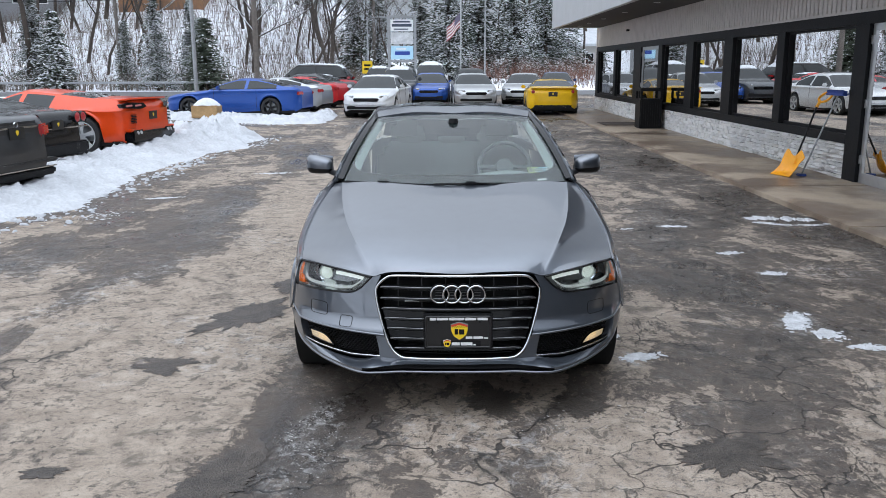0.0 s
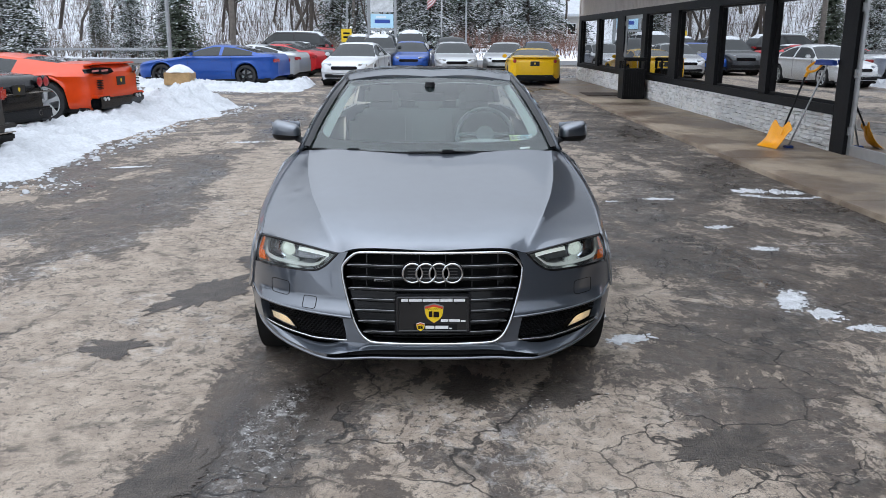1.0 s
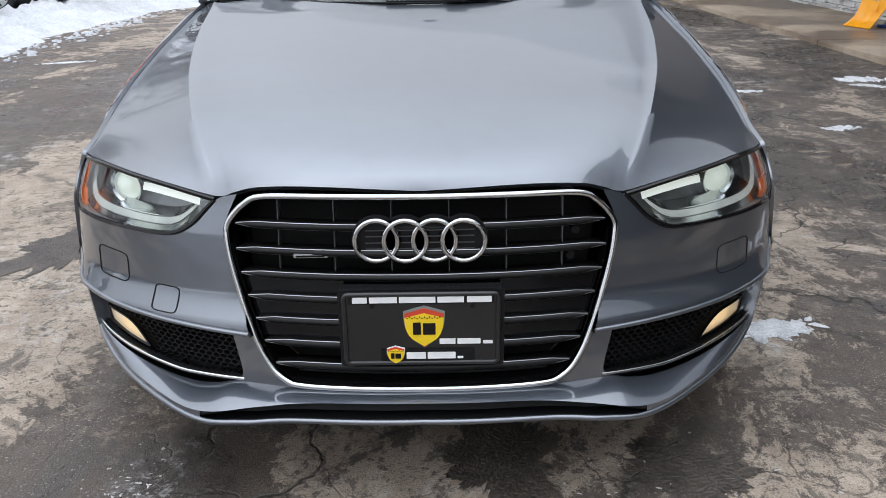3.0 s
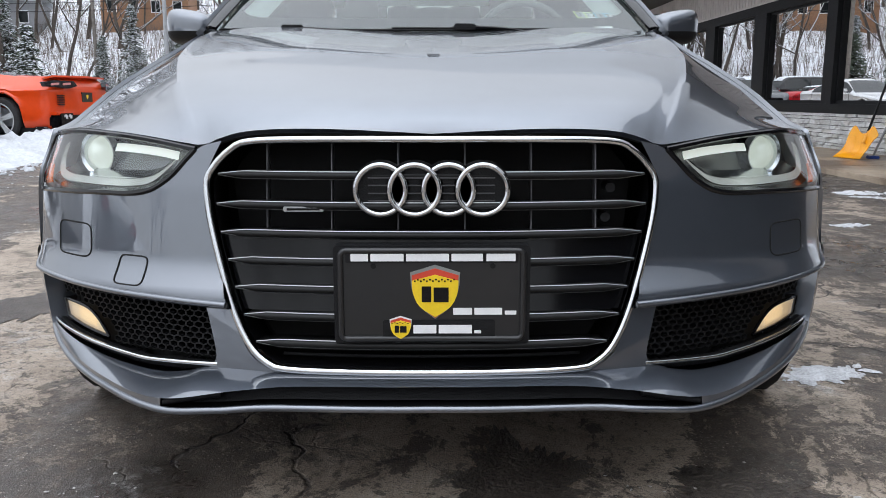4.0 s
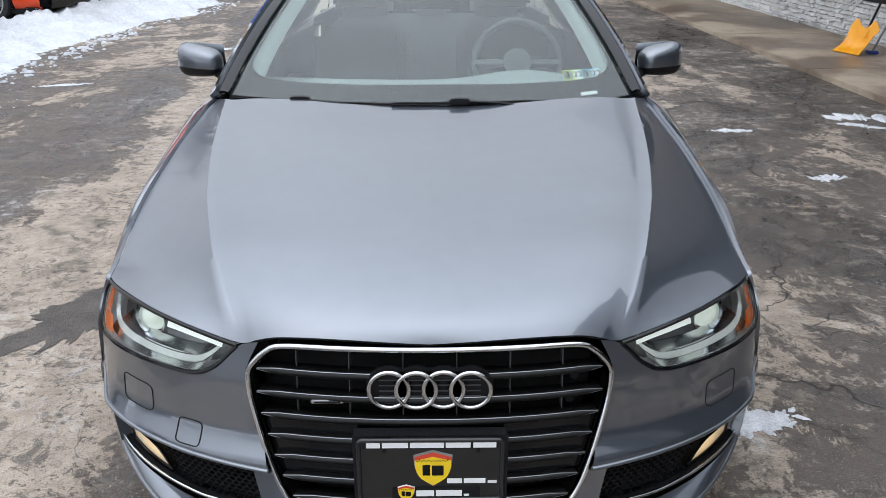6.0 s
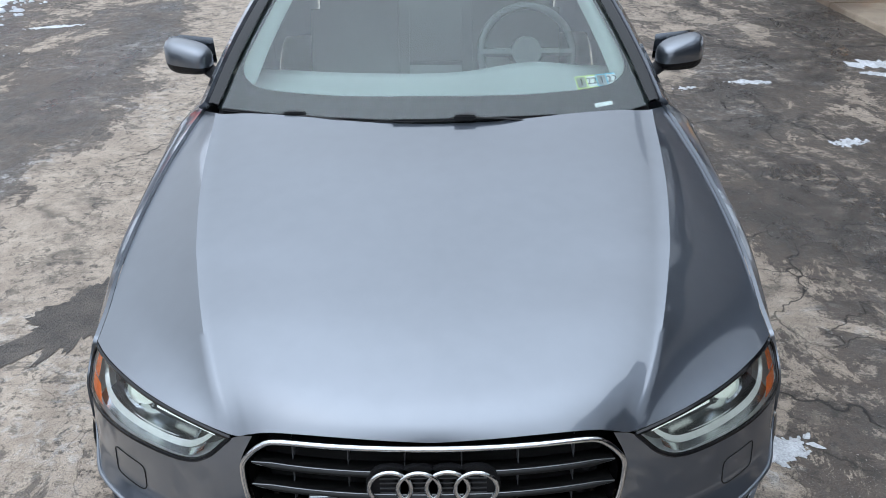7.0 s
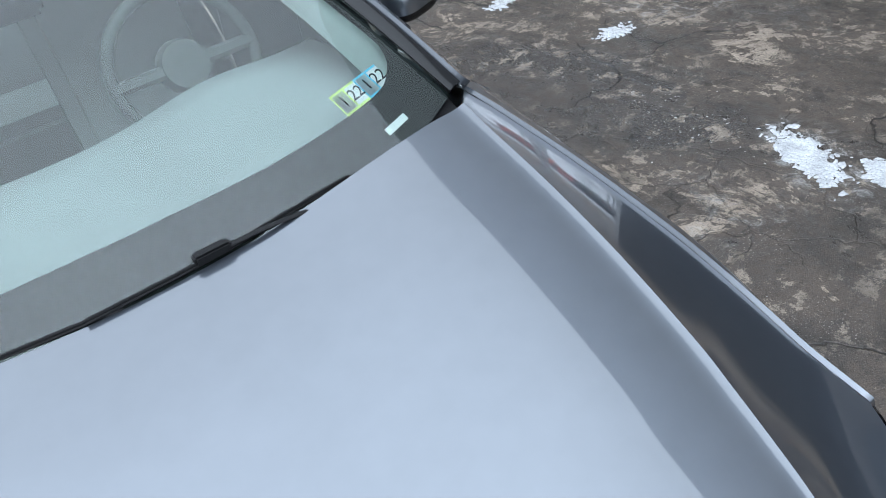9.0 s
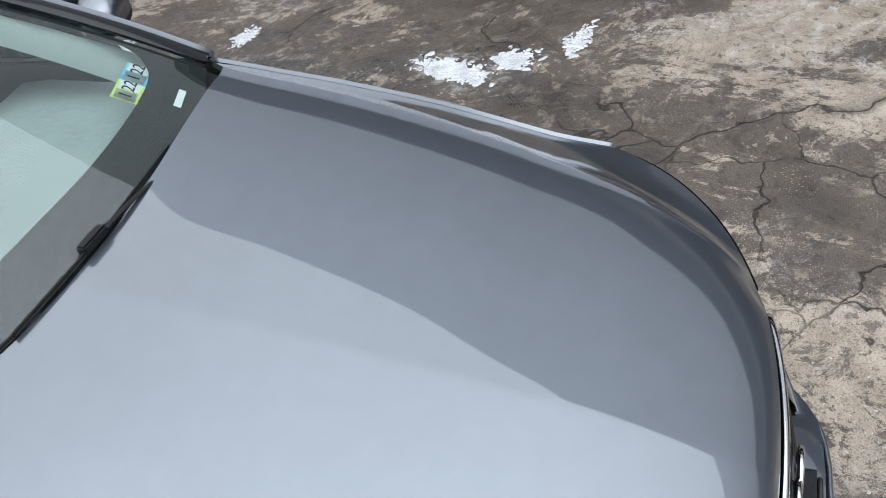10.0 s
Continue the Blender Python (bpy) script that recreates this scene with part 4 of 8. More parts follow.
def rounded(x0, x1, z0, z1, r, n=6):
    o = []
    for cx, cz, a0 in ((x1 - r, z1 - r, 0), (x0 + r, z1 - r, 90), (x0 + r, z0 + r, 180), (x1 - r, z0 + r, 270)):
        o += [(cx + r * math.cos(radians(a0 + 90 * k / n)), cz + r * math.sin(radians(a0 + 90 * k / n))) for k in range(n + 1)]
    return o


def build_plate():
    y = -0.262
    br = new("plate_bracket")
    br.parent = sedan
    tagged(br, "black plate bracket with a dealer plate")
    flat_face("bracket", rounded(-0.170, 0.171, 0.341, 0.515, 0.008), y + 0.012, M_BLACK, br, "", 0.030)
    rod("plate_frame", np.array([(x, y + 0.006, z) for x, z in rounded(-0.157, 0.158, 0.351, 0.507, 0.010)]), 0.0055, M_PLATE, br, "black plate frame", 8, True)
    pl = flat_face("dealer_plate", rounded(-0.155, 0.156, 0.352, 0.506, 0.006), y + 0.006, M_PLATE, br, "black dealer plate")
    yy = y + 0.004
    flat_face("frame_header", rounded(-0.148, 0.149, 0.486, 0.505, 0.003), yy, M_BLACK, br)
    # a word along the top edge, as a plain broken bar
    for a, b in ((-0.139, -0.109), (-0.105, -0.048), (-0.044, 0.030), (0.034, 0.088), (0.094, 0.144)):
        flat_face("print_bar", rounded(a, b, 0.4890, 0.5020, 0.001), yy - 0.0014, M_WHITE, br, "plain white printed bar")
    flat_face("frame_footer", rounded(-0.085, 0.110, 0.354, 0.385, 0.004), yy, M_BLACK, br)
    for a, b in ((0.037, 0.070), (0.074, 0.122), (0.127, 0.147)):
        flat_face("print_bar", rounded(a, b, 0.394 if b < 0.125 else 0.394, 0.406 if b < 0.125 else 0.401, 0.001), yy + 0.0005, M_WHITE, br, "plain white printed bar")
    for a, b in ((-0.032, 0.008), (0.012, 0.070), (0.074, 0.086)):
        flat_face("print_bar", rounded(a, b, 0.361, 0.376 if b < 0.08 else 0.366, 0.001), yy - 0.0014, M_WHITE, br, "plain white printed bar")
    for cx, cz, w, h, dy in ((0.006, 0.4345, 0.086, 0.096, 0.0), (-0.054, 0.371, 0.038, 0.043, -0.0015)):
        s = flat_face("shield", [(cx + x, cz + z) for x, z in shield(w, h)], yy + dy, M_GREYPRINT if w > 0.05 else M_WHITE, br, "yellow printed shield")
        flat_face("shield_red", [(cx + x, cz - 0.002 * h / 0.09 + z) for x, z in shield(w * 0.94, h * 0.92)], yy + dy - 0.0008, M_REDPRINT, s)
        flat_face("shield_field", [(cx + x, cz - 0.07 * h + z * 0.80) for x, z in shield(w * 0.94, h * 0.98)], yy + dy - 0.0016, M_YELLOWPRINT, s)
        for k in range(14 if w > 0.05 else 7):
            n = 14 if w > 0.05 else 7
            flat_face("shield_check", rounded(cx - 0.42 * w + 0.84 * w * k / n, cx - 0.42 * w + 0.84 * w * (k + 0.5) / n, cz + 0.19 * h + (k % 2) * 0.03 * h, cz + 0.22 * h + (k % 2) * 0.03 * h, 0.0002, 1), yy + dy - 0.0024, M_GLOSSBLACK, s)
        for a, b, lo, hi in ((-0.27, -0.08, -0.18, 0.11), (-0.03, 0.27, -0.18, 0.09)):
            flat_face("shield_bar", rounded(cx + a * w, cx + b * w, cz + lo * h, cz + hi * h, 0.0004, 1), yy + dy - 0.0024, M_GLOSSBLACK, s)
    for x in (-0.10, 0.105):
        lathe("plate_screw", [(0.0, -0.002), (0.005, -0.002), (0.005, 0.002)], M_BLACK, br, "", pose(x, yy, 0.481), 10, "y")


def build_wipers():
    for name, pts, blk, arm in (
        ("wiper_left", [(-0.696, 1.097, 1.002), (-0.45, 1.035, 0.996), (-0.07, 0.984, 0.990)], (-0.45, 1.033, 1.004), [(-0.45, 1.033, 1.006), (-0.30, 1.0, 0.995), (-0.10, 0.965, 0.958)]),
        ("wiper_right", [(-0.13, 0.986, 0.996), (0.10, 0.990, 0.996), (0.398, 1.022, 0.996)], (0.10, 0.989, 1.004), [(0.10, 0.989, 1.006), (0.25, 0.99, 0.998), (0.46, 0.995, 0.962)]),
    ):
        pts, arm = np.array(pts) + (0, 0.024, -0.013), np.array(arm) + (0, 0.020, -0.012)
        blk = np.array(blk) + (0, 0.024, -0.013)
        w = new("wiper")
        w.parent = sedan
        tagged(w, "black flat windscreen wiper")
        rod("wiper_blade", spline(pts, 24), 0.0062, M_BLACK, w, "black rubber blade", 6, flat=0.8)
        rod("wiper_spoiler", spline(pts, 24) + (0, -0.003, 0.006), 0.003, M_BLACK, w, "", 6)
        block("wiper_joint", blk[0] - 0.035, blk[0] + 0.035, blk[1] - 0.012, blk[1] + 0.012, blk[2] - 0.008, blk[2] + 0.012, M_BLACK, w, "", 0.004)
        rod("wiper_arm", spline(arm, 16), 0.006, M_BLACK, w, "black steel arm", 6, flat=0.6)


def text_part(name, words, size, m, material, parent):
    """Raised lettering from the built-in font, as a mesh."""
    cu = bpy.data.curves.new(name, "FONT")
    cu.body, cu.size, cu.extrude, cu.align_x, cu.align_y = words, size, 0.0003, "CENTER", "CENTER"
    tmp = bpy.data.objects.new(name, cu)
    scene.collection.objects.link(tmp)
    me = bpy.data.meshes.new_from_object(tmp)
    bpy.data.objects.remove(tmp)
    me.transform(m)
    me.materials.clear()
    me.materials.append(material)
    ob = new(name, me)
    ob.parent = parent
    return ob


def build_stickers():
    st = new("inspection_stickers")
    st.parent = sedan
    tagged(st, "pair of green and blue inspection stickers inside the windscreen")
    a, b = np.array((0.475, 1.142, 1.034)), np.array((0.628, 1.203, 1.032))
    across = (b - a) / np.linalg.norm(b - a)
    up = ws_point(0.78, 0.35) - ws_point(0.78, 0.15)
    up /= np.linalg.norm(up)
    nor = np.cross(across, up)
    o = ws_point(0.668, 0.165, 1, -0.004)
    w, h = 0.158, 0.062
    basis = Matrix((across, up, nor)).transposed().to_4x4()
    basis.translation = Vector(o)
    for k, (x0, x1, material) in enumerate(((0, 0.5, M_LABELGREEN), (0.5, 1.0, M_LABELBLUE))):
        quad = [basis @ Vector((w * x, h * (z - 0.5), 0)) for x, z in ((x0, 0), (x1, 0), (x1, 1), (x0, 1))]
        s = piece("sticker", quad, [(0, 1, 2, 3)], material, st, "printed inspection sticker", smooth=False)
        for j, wd in enumerate(("1", "22")):
            cx = w * (x0 + 0.13 + 0.25 * j)
            q = [basis @ Vector((cx + dx * w * 0.11, dz * h * 0.40, 0.0012)) for dx, dz in ((-1, -1), (1, -1), (1, 1), (-1, 1))]
            piece("sticker_field", q, [(0, 1, 2, 3)], M_WHITE if j else M_SATIN, s, smooth=False)
            text_part("sticker_number", wd, 0.042, basis @ pose(cx, 0, 0.0022), M_GLOSSBLACK, s)
    quad = [Vector(ws_point(u, v, 1, -0.003)) for u, v in ((0.725, 0.046), (0.815, 0.046), (0.815, 0.064), (0.725, 0.064))]
    piece("number_label", quad, [(0, 1, 2, 3)], M_WHITE, st, "small white strip label", smooth=False)


build_bumper()
for side in (1, -1):
    build_intake(side)
    build_headlamp(side)
build_grille()
build_plate()
build_wipers()
build_stickers()


# ---- ground ----
def land(x, y):
    """Height of the land: the lot climbs gently away, a snowy hillside stands behind the road."""
    z = 0.008 * max(0, y - 6) if y < 60 else 0.432
    a = x / (max(y, 1) + 4.0)
    left = smooth01((-a - 0.06) / 0.14)
    side = smooth01((-x - 24) / 30) * smooth01((50 - y) / 30)
    far = max(0, y - 62)
    z += left * min(far * 0.30, 26 + far * 0.05) + (1 - left) * min(far * 0.035, 6) + side * max(0, -x - 26) * 0.08
    rough = smooth01((y - 58) / 12) + side
    z += rough * 0.5 * noise.noise((x * 0.11, y * 0.11, 3.0)) if rough > 0 else 0
    return z


class Nodes:
    """Short writing for node trees."""

    def __init__(self, name):
        self.m = bpy.data.materials.new(name)
        self.m.use_nodes = True
        self.t = self.m.node_tree
        self.b = self.t.nodes["Principled BSDF"]
        self.co = self.t.nodes.new("ShaderNodeTexCoord").outputs["Object"]

    def link(self, value, socket):
        if isinstance(value, (int, float)):
            socket.default_value = value
        elif isinstance(value, tuple):
            socket.default_value = (*value, 1) if len(value) == 3 and len(socket.default_value) == 4 else value
        else:
            self.t.links.new(value, socket)

    def noise(self, scale, detail=4, rough=0.55, distort=0.0, co=None):
        n = self.t.nodes.new("ShaderNodeTexNoise")
        for k, v in (("Scale", scale), ("Detail", detail), ("Roughness", rough), ("Distortion", distort)):
            n.inputs[k].default_value = v
        self.link(co or self.co, n.inputs["Vector"])
        return n.outputs["Fac"]

    def noise3(self, scale, co=None):
        n = self.t.nodes.new("ShaderNodeTexNoise")
        n.inputs["Scale"].default_value, n.inputs["Detail"].default_value = scale, 3
        self.link(co or self.co, n.inputs["Vector"])
        return n.outputs["Color"]

    def cells(self, scale, co=None, feature="DISTANCE_TO_EDGE"):
        n = self.t.nodes.new("ShaderNodeTexVoronoi")
        n.feature = feature
        n.inputs["Scale"].default_value = scale
        self.link(co or self.co, n.inputs["Vector"])
        return n.outputs[0]

    def math(self, op, a, b=0.0, c=None):
        n = self.t.nodes.new("ShaderNodeMath")
        n.operation = op
        self.link(a, n.inputs[0])
        self.link(b, n.inputs[1])
        if c is not None:
            self.link(c, n.inputs[2])
        return n.outputs[0]

    def step(self, a, lo, hi, v0=0.0, v1=1.0):
        n = self.t.nodes.new("ShaderNodeMapRange")
        n.interpolation_type = "SMOOTHSTEP"
        self.link(a, n.inputs[0])
        for k, v in zip((1, 2, 3, 4), (lo, hi, v0, v1)):
            n.inputs[k].default_value = v
        return n.outputs[0]

    def mix(self, f, a, b):
        n = self.t.nodes.new("ShaderNodeMix")
        n.data_type = "RGBA"
        self.link(f, n.inputs[0])
        self.link(a, n.inputs[6])
        self.link(b, n.inputs[7])
        return n.outputs[2]

    def vadd(self, a, b, scale):
        s = self.t.nodes.new("ShaderNodeVectorMath")
        s.operation = "MULTIPLY_ADD"
        self.link(b, s.inputs[0])
        s.inputs[1].default_value = (scale,) * 3
        self.link(a, s.inputs[2])
        return s.outputs[0]

    def split(self, co=None):
        n = self.t.nodes.new("ShaderNodeSeparateXYZ")
        self.link(co or self.co, n.inputs[0])
        return n.outputs

    def ramp(self, f, stops):
        n = self.t.nodes.new("ShaderNodeValToRGB")
        e = n.color_ramp.elements
        while len(e) < len(stops):
            e.new(0.5)
        for s, (p, v) in zip(e, stops):
            s.position, s.color = p, (v, v, v, 1) if isinstance(v, (int, float)) else (*v, 1)
        self.link(f, n.inputs[0])
        return n.outputs[0]

    def bump(self, h, strength, dist):
        n = self.t.nodes.new("ShaderNodeBump")
        n.inputs["Strength"].default_value, n.inputs["Distance"].default_value = strength, dist
        self.link(h, n.inputs["Height"])
        self.link(n.outputs[0], self.b.inputs["Normal"])

    def out(self, colour, rough, metal=0.0):
        self.link(colour, self.b.inputs["Base Color"])
        self.link(rough, self.b.inputs["Roughness"])
        self.link(metal, self.b.inputs["Metallic"])
        return self.m


def asphalt():
    n = Nodes("worn_wet_asphalt")
    x, y, _ = n.split()
    streak = n.t.nodes.new("ShaderNodeMapping")
    streak.inputs["Scale"].default_value = (1.0, 0.6, 1.0)
    n.link(n.co, streak.inputs["Vector"])
    streak = streak.outputs[0]
    warp = n.vadd(streak, n.noise3(0.7), 0.9)
    # how dry and pale the surface is, by wheel track and by noise
    wander = n.math("ADD", x, n.math("MULTIPLY", n.math("SUBTRACT", n.noise(0.35, 3), 0.5), 0.9))
    lane = n.ramp(n.step(wander, -8, 8), [(0.0, 0.36), (0.17, 0.46), (0.21, 0.42), (0.255, 0.31), (0.285, 0.52), (0.33, 0.68), (0.385, 0.62), (0.415, 0.41), (0.445, 0.37), (0.475, 0.51), (0.56, 0.55), (0.61, 0.50), (0.645, 0.42), (0.70, 0.37), (0.85, 0.37), (1.0, 0.38)])
    big = n.noise(0.6, 6, 0.6, 0.7, warp)
    mid = n.noise(3.2, 12, 0.78, 0.5, streak)
    rag = n.noise(19, 6, 0.75)
    dry = n.math("ADD", n.math("ADD", n.math("MULTIPLY", big, 0.95), n.math("MULTIPLY", mid, 0.75)), n.math("ADD", n.math("MULTIPLY", lane, 0.9), n.math("MULTIPLY", n.math("SUBTRACT", rag, 0.5), 0.16)))
    dry = n.math("SUBTRACT", n.math("ADD", dry, n.step(y, 0.1, -0.4, 0.03, 0.0)), n.step(y, -1.4, -2.2, 0.0, 0.08))
    ex, ey = n.math("DIVIDE", n.math("SUBTRACT", x, 0.70), 0.70), n.math("DIVIDE", n.math("ADD", y, 0.85), 0.70)
    dry = n.math("ADD", dry, n.step(n.math("ADD", n.math("MULTIPLY", ex, ex), n.math("MULTIPLY", ey, ey)), 0.3, 1.2, 0.10, 0.0))
    pale = n.step(dry, 1.285, 1.305)
    worn = n.step(dry, 1.09, 1.28)
    grain = n.noise(170, 3, 0.7)
    fine = n.noise(38, 5, 0.7)
    stone = n.cells(150, None, "F1")
    base = n.mix(worn, (0.043, 0.034, 0.028), (0.104, 0.080, 0.063))
    # the aggregate shows in the worn dark parts
    base = n.mix(n.math("MULTIPLY", n.step(stone, 0.18, 0.42, 0.85, 0.0), n.step(fine, 0.40, 0.62, 0.1, 0.75)), base, (0.20, 0.175, 0.155))
    film = n.mix(n.step(n.noise(5.5, 8, 0.7), 0.35, 0.68), (0.30, 0.238, 0.185), (0.47, 0.385, 0.305))
    base = n.mix(n.math("MULTIPLY", pale, n.step(n.math("ADD", n.math("MULTIPLY", fine, 0.6), n.math("MULTIPLY", grain, 0.4)), 0.36, 0.50, 0.45, 1.0)), base, film)
    # pits through the pale film
    pit = n.math("MULTIPLY", n.step(n.noise(24, 8, 0.75), 0.545, 0.585), n.step(n.noise(1.7, 4), 0.36, 0.52))
    base = n.mix(n.math("MULTIPLY", pit, 0.8), base, (0.050, 0.042, 0.036))
    # flaky tan remains on the dark ground
    grit = n.math("MULTIPLY", n.step(n.noise(9, 10, 0.80), 0.535, 0.565), n.step(n.noise(1.5, 4), 0.42, 0.56))
    base = n.mix(n.math("MULTIPLY", grit, n.step(x, -1.2, 1.2, 0.45, 0.9)), base, (0.32, 0.262, 0.21))
    # ragged dark hollows where the surface has broken out
    hollow = n.math("MULTIPLY", n.step(n.noise(8.5, 10, 0.78, 0.6), 0.54, 0.57), n.step(n.noise(0.9, 4), 0.40, 0.55, 0.35, 1.0))
    base = n.mix(n.math("MULTIPLY", hollow, 0.65), base, (0.034, 0.028, 0.024))
    # dried salt: frosty smears in the open, and two long wheel streaks
    frost = n.step(n.noise(11.0, 10, 0.80, 1.0), 0.50, 0.62)
    salt = n.math("MULTIPLY", frost, n.step(n.noise(0.6, 3), 0.52, 0.66, 0.0, 0.55))
    for cx, cy, wide, long_, lean in ((-0.70, -0.55, 0.13, 0.62, 0.16), (2.78, -0.1, 0.12, 1.0, -0.20), (3.05, -0.1, 0.07, 0.9, -0.26), (-2.75, 2.2, 0.20, 1.5, 0.30), (1.02, 0.55, 0.18, 0.16, 0.0), (2.35, 1.2, 0.20, 0.35, 0.3)):
        ax = n.math("SUBTRACT", n.math("SUBTRACT", x, cx), n.math("MULTIPLY", n.math("SUBTRACT", y, cy), lean))
        ax, ay = n.math("DIVIDE", ax, wide), n.math("DIVIDE", n.math("SUBTRACT", y, cy), long_)
        rr = n.math("ADD", n.math("MULTIPLY", ax, ax), n.math("MULTIPLY", ay, ay))
        salt = n.math("MAXIMUM", salt, n.math("MULTIPLY", n.step(rr, 0.1, 1.3, 0.9, 0.0), frost))
    base = n.mix(n.math("MULTIPLY", salt, 0.8), base, (0.55, 0.535, 0.52))
    base = n.mix(n.step(n.math("ADD", n.math("MULTIPLY", grain, 0.6), n.math("MULTIPLY", fine, 0.4)), 0.46, 0.60, 0.0, 0.55), base, (0.024, 0.020, 0.018))
    base = n.mix(n.math("MULTIPLY", n.step(n.noise(130, 3, 0.6), 0.60, 0.67, 0.0, 0.7), n.step(n.noise(2.6, 6, 0.7), 0.44, 0.60)), base, (0.50, 0.45, 0.40))
    # cracks: long ones, and fine map-like ones where the surface is tired
    wob = n.vadd(n.vadd(n.co, n.noise3(1.3), 0.9), n.noise3(9.0), 0.14)
    wob2 = n.vadd(n.vadd(n.co, n.noise3(3.0), 0.35), n.noise3(14.0), 0.07)
    edge = n.cells(0.62, wob)
    long = n.math("SUBTRACT", 1.0, n.step(edge, 0.0010, 0.0062))
    small = n.math("MULTIPLY", n.math("SUBTRACT", 1.0, n.step(n.cells(2.5, wob2), 0.003, 0.017)), n.math("MULTIPLY", n.step(n.noise(0.5, 3), 0.41, 0.55), n.math("MULTIPLY", n.step(x, 0.2, 1.0, 0.2, 1.0), n.step(x, 1.5, 2.1, 1.0, 0.25))))
    crack = n.math("MAXIMUM", n.math("MULTIPLY", long, n.step(n.noise(0.8, 3), 0.44, 0.56)), small)
    base = n.mix(n.math("MULTIPLY", crack, 0.9), base, (0.014, 0.012, 0.011))
    halo = n.math("MULTIPLY", n.math("SUBTRACT", 1.0, n.step(edge, 0.0, 0.05)), n.step(n.noise(2.6, 6, 0.75), 0.47, 0.56))
    base = n.mix(n.math("MULTIPLY", halo, 0.6), base, (0.036, 0.030, 0.025))
    wet = n.step(dry, 1.07, 1.30, 0.17, 0.70)
    rough = n.math("ADD", wet, n.math("MULTIPLY", grain, 0.10))
    h = n.math("SUBTRACT", n.math("ADD", n.math("ADD", n.math("MULTIPLY", grain, 0.5), n.math("MULTIPLY", fine, 0.35)), n.math("MULTIPLY", pale, 0.25)), n.math("MULTIPLY", crack, 1.6))
    n.bump(h, 0.65, 0.010)
    return n.out(base, rough)


def snowland():
    n = Nodes("snowy_ground")
    brush = n.math("MULTIPLY", n.step(n.noise(1.1, 7, 0.7), 0.53, 0.64), 0.8)
    base = n.mix(brush, (0.80, 0.82, 0.86), (0.16, 0.12, 0.09))
    n.bump(n.noise(3.0, 6), 0.6, 0.2)
    return n.out(base, 0.8)


M_ASPHALT, M_SNOWLAND = asphalt(), snowland()
M_DAMP = mat("damp_asphalt", (0.062, 0.050, 0.041), 0.45, 0, 0, 0.6, 9, 1.0, 110)
M_SALT = mat("dried_salt", (0.40, 0.385, 0.37), 0.8, 0, 0, 0.35, 25, 0.4, 160)
M_SLUSH = mat("grey_slush", (0.52, 0.525, 0.54), 0.6, 0, 0, 0.3, 14, 0.6, 60)


def build_ground():
    ys = np.r_[np.linspace(-90, -12, 14), np.linspace(-10, 58, 86), np.linspace(60, 130, 40), np.linspace(140, 420, 16)]
    xs = np.r_[np.linspace(-320, -70, 14), np.linspace(-66, 66, 90), np.linspace(72, 320, 14)]
    lot = lambda x, y: -24 < x < 40 and y < 52
    verts = [(x, y, land(x, y)) for y in ys for x in xs]
    faces = grid_faces(len(ys), len(xs))
    ob = piece("ground", verts, faces, M_ASPHALT)
    ob.data.materials.append(M_SNOWLAND)
    for p in ob.data.polygons:
        c = p.center
        if not lot(c.x, c.y):
            p.material_index = 1
    tagged(ob, "worn wet asphalt lot with cracks and snowy land beyond", "ground", kind="structure")
    g = np.array([[(x, y, land(x, y) + 0.02) for x in np.linspace(-60, 20, 50)] for y in (46, 49, 52, 55)])
    tagged(sheet("road", g, mat("road_asphalt", (0.12, 0.12, 0.125), 0.6, 0, 0, 0.3, 1.5, 0.3, 80)), "salted grey road behind the lot", "road", kind="structure")


build_ground()


def blob(name, cx, cy, rx, ry, turn, material, label, category, rough=0.35, seed=0, z=0.004, n=220, kind="structure"):
    """A thin irregular film on the ground."""
    v = [(0, 0, z)]
    for k in range(n):
        a = 2 * math.pi * k / n
        r = 1 + rough * (noise.noise((math.cos(a) * 1.3 + seed * 7.1, math.sin(a) * 1.3, seed)) + 0.6 * noise.noise((math.cos(a) * 4.5, math.sin(a) * 4.5 + seed, 5.0)) + 0.40 * noise.noise((math.cos(a) * 12, math.sin(a) * 12 + seed, 9.0)) + 0.30 * noise.noise((math.cos(a) * 31, math.sin(a) * 31 + seed, 4.0)))
        r = max(r, 0.35)
        v.append((rx * r * math.cos(a), ry * r * math.sin(a), z))
    c, s = math.cos(radians(turn)), math.sin(radians(turn))
    v = [(cx + p[0] * c - p[1] * s, cy + p[0] * s + p[1] * c, p[2] + land(cx, cy)) for p in v]
    ob = piece(name, v, [(0, k + 1, (k + 1) % n + 1) for k in range(n)], material, smooth=False)
    return tagged(ob, label, category, kind=kind)


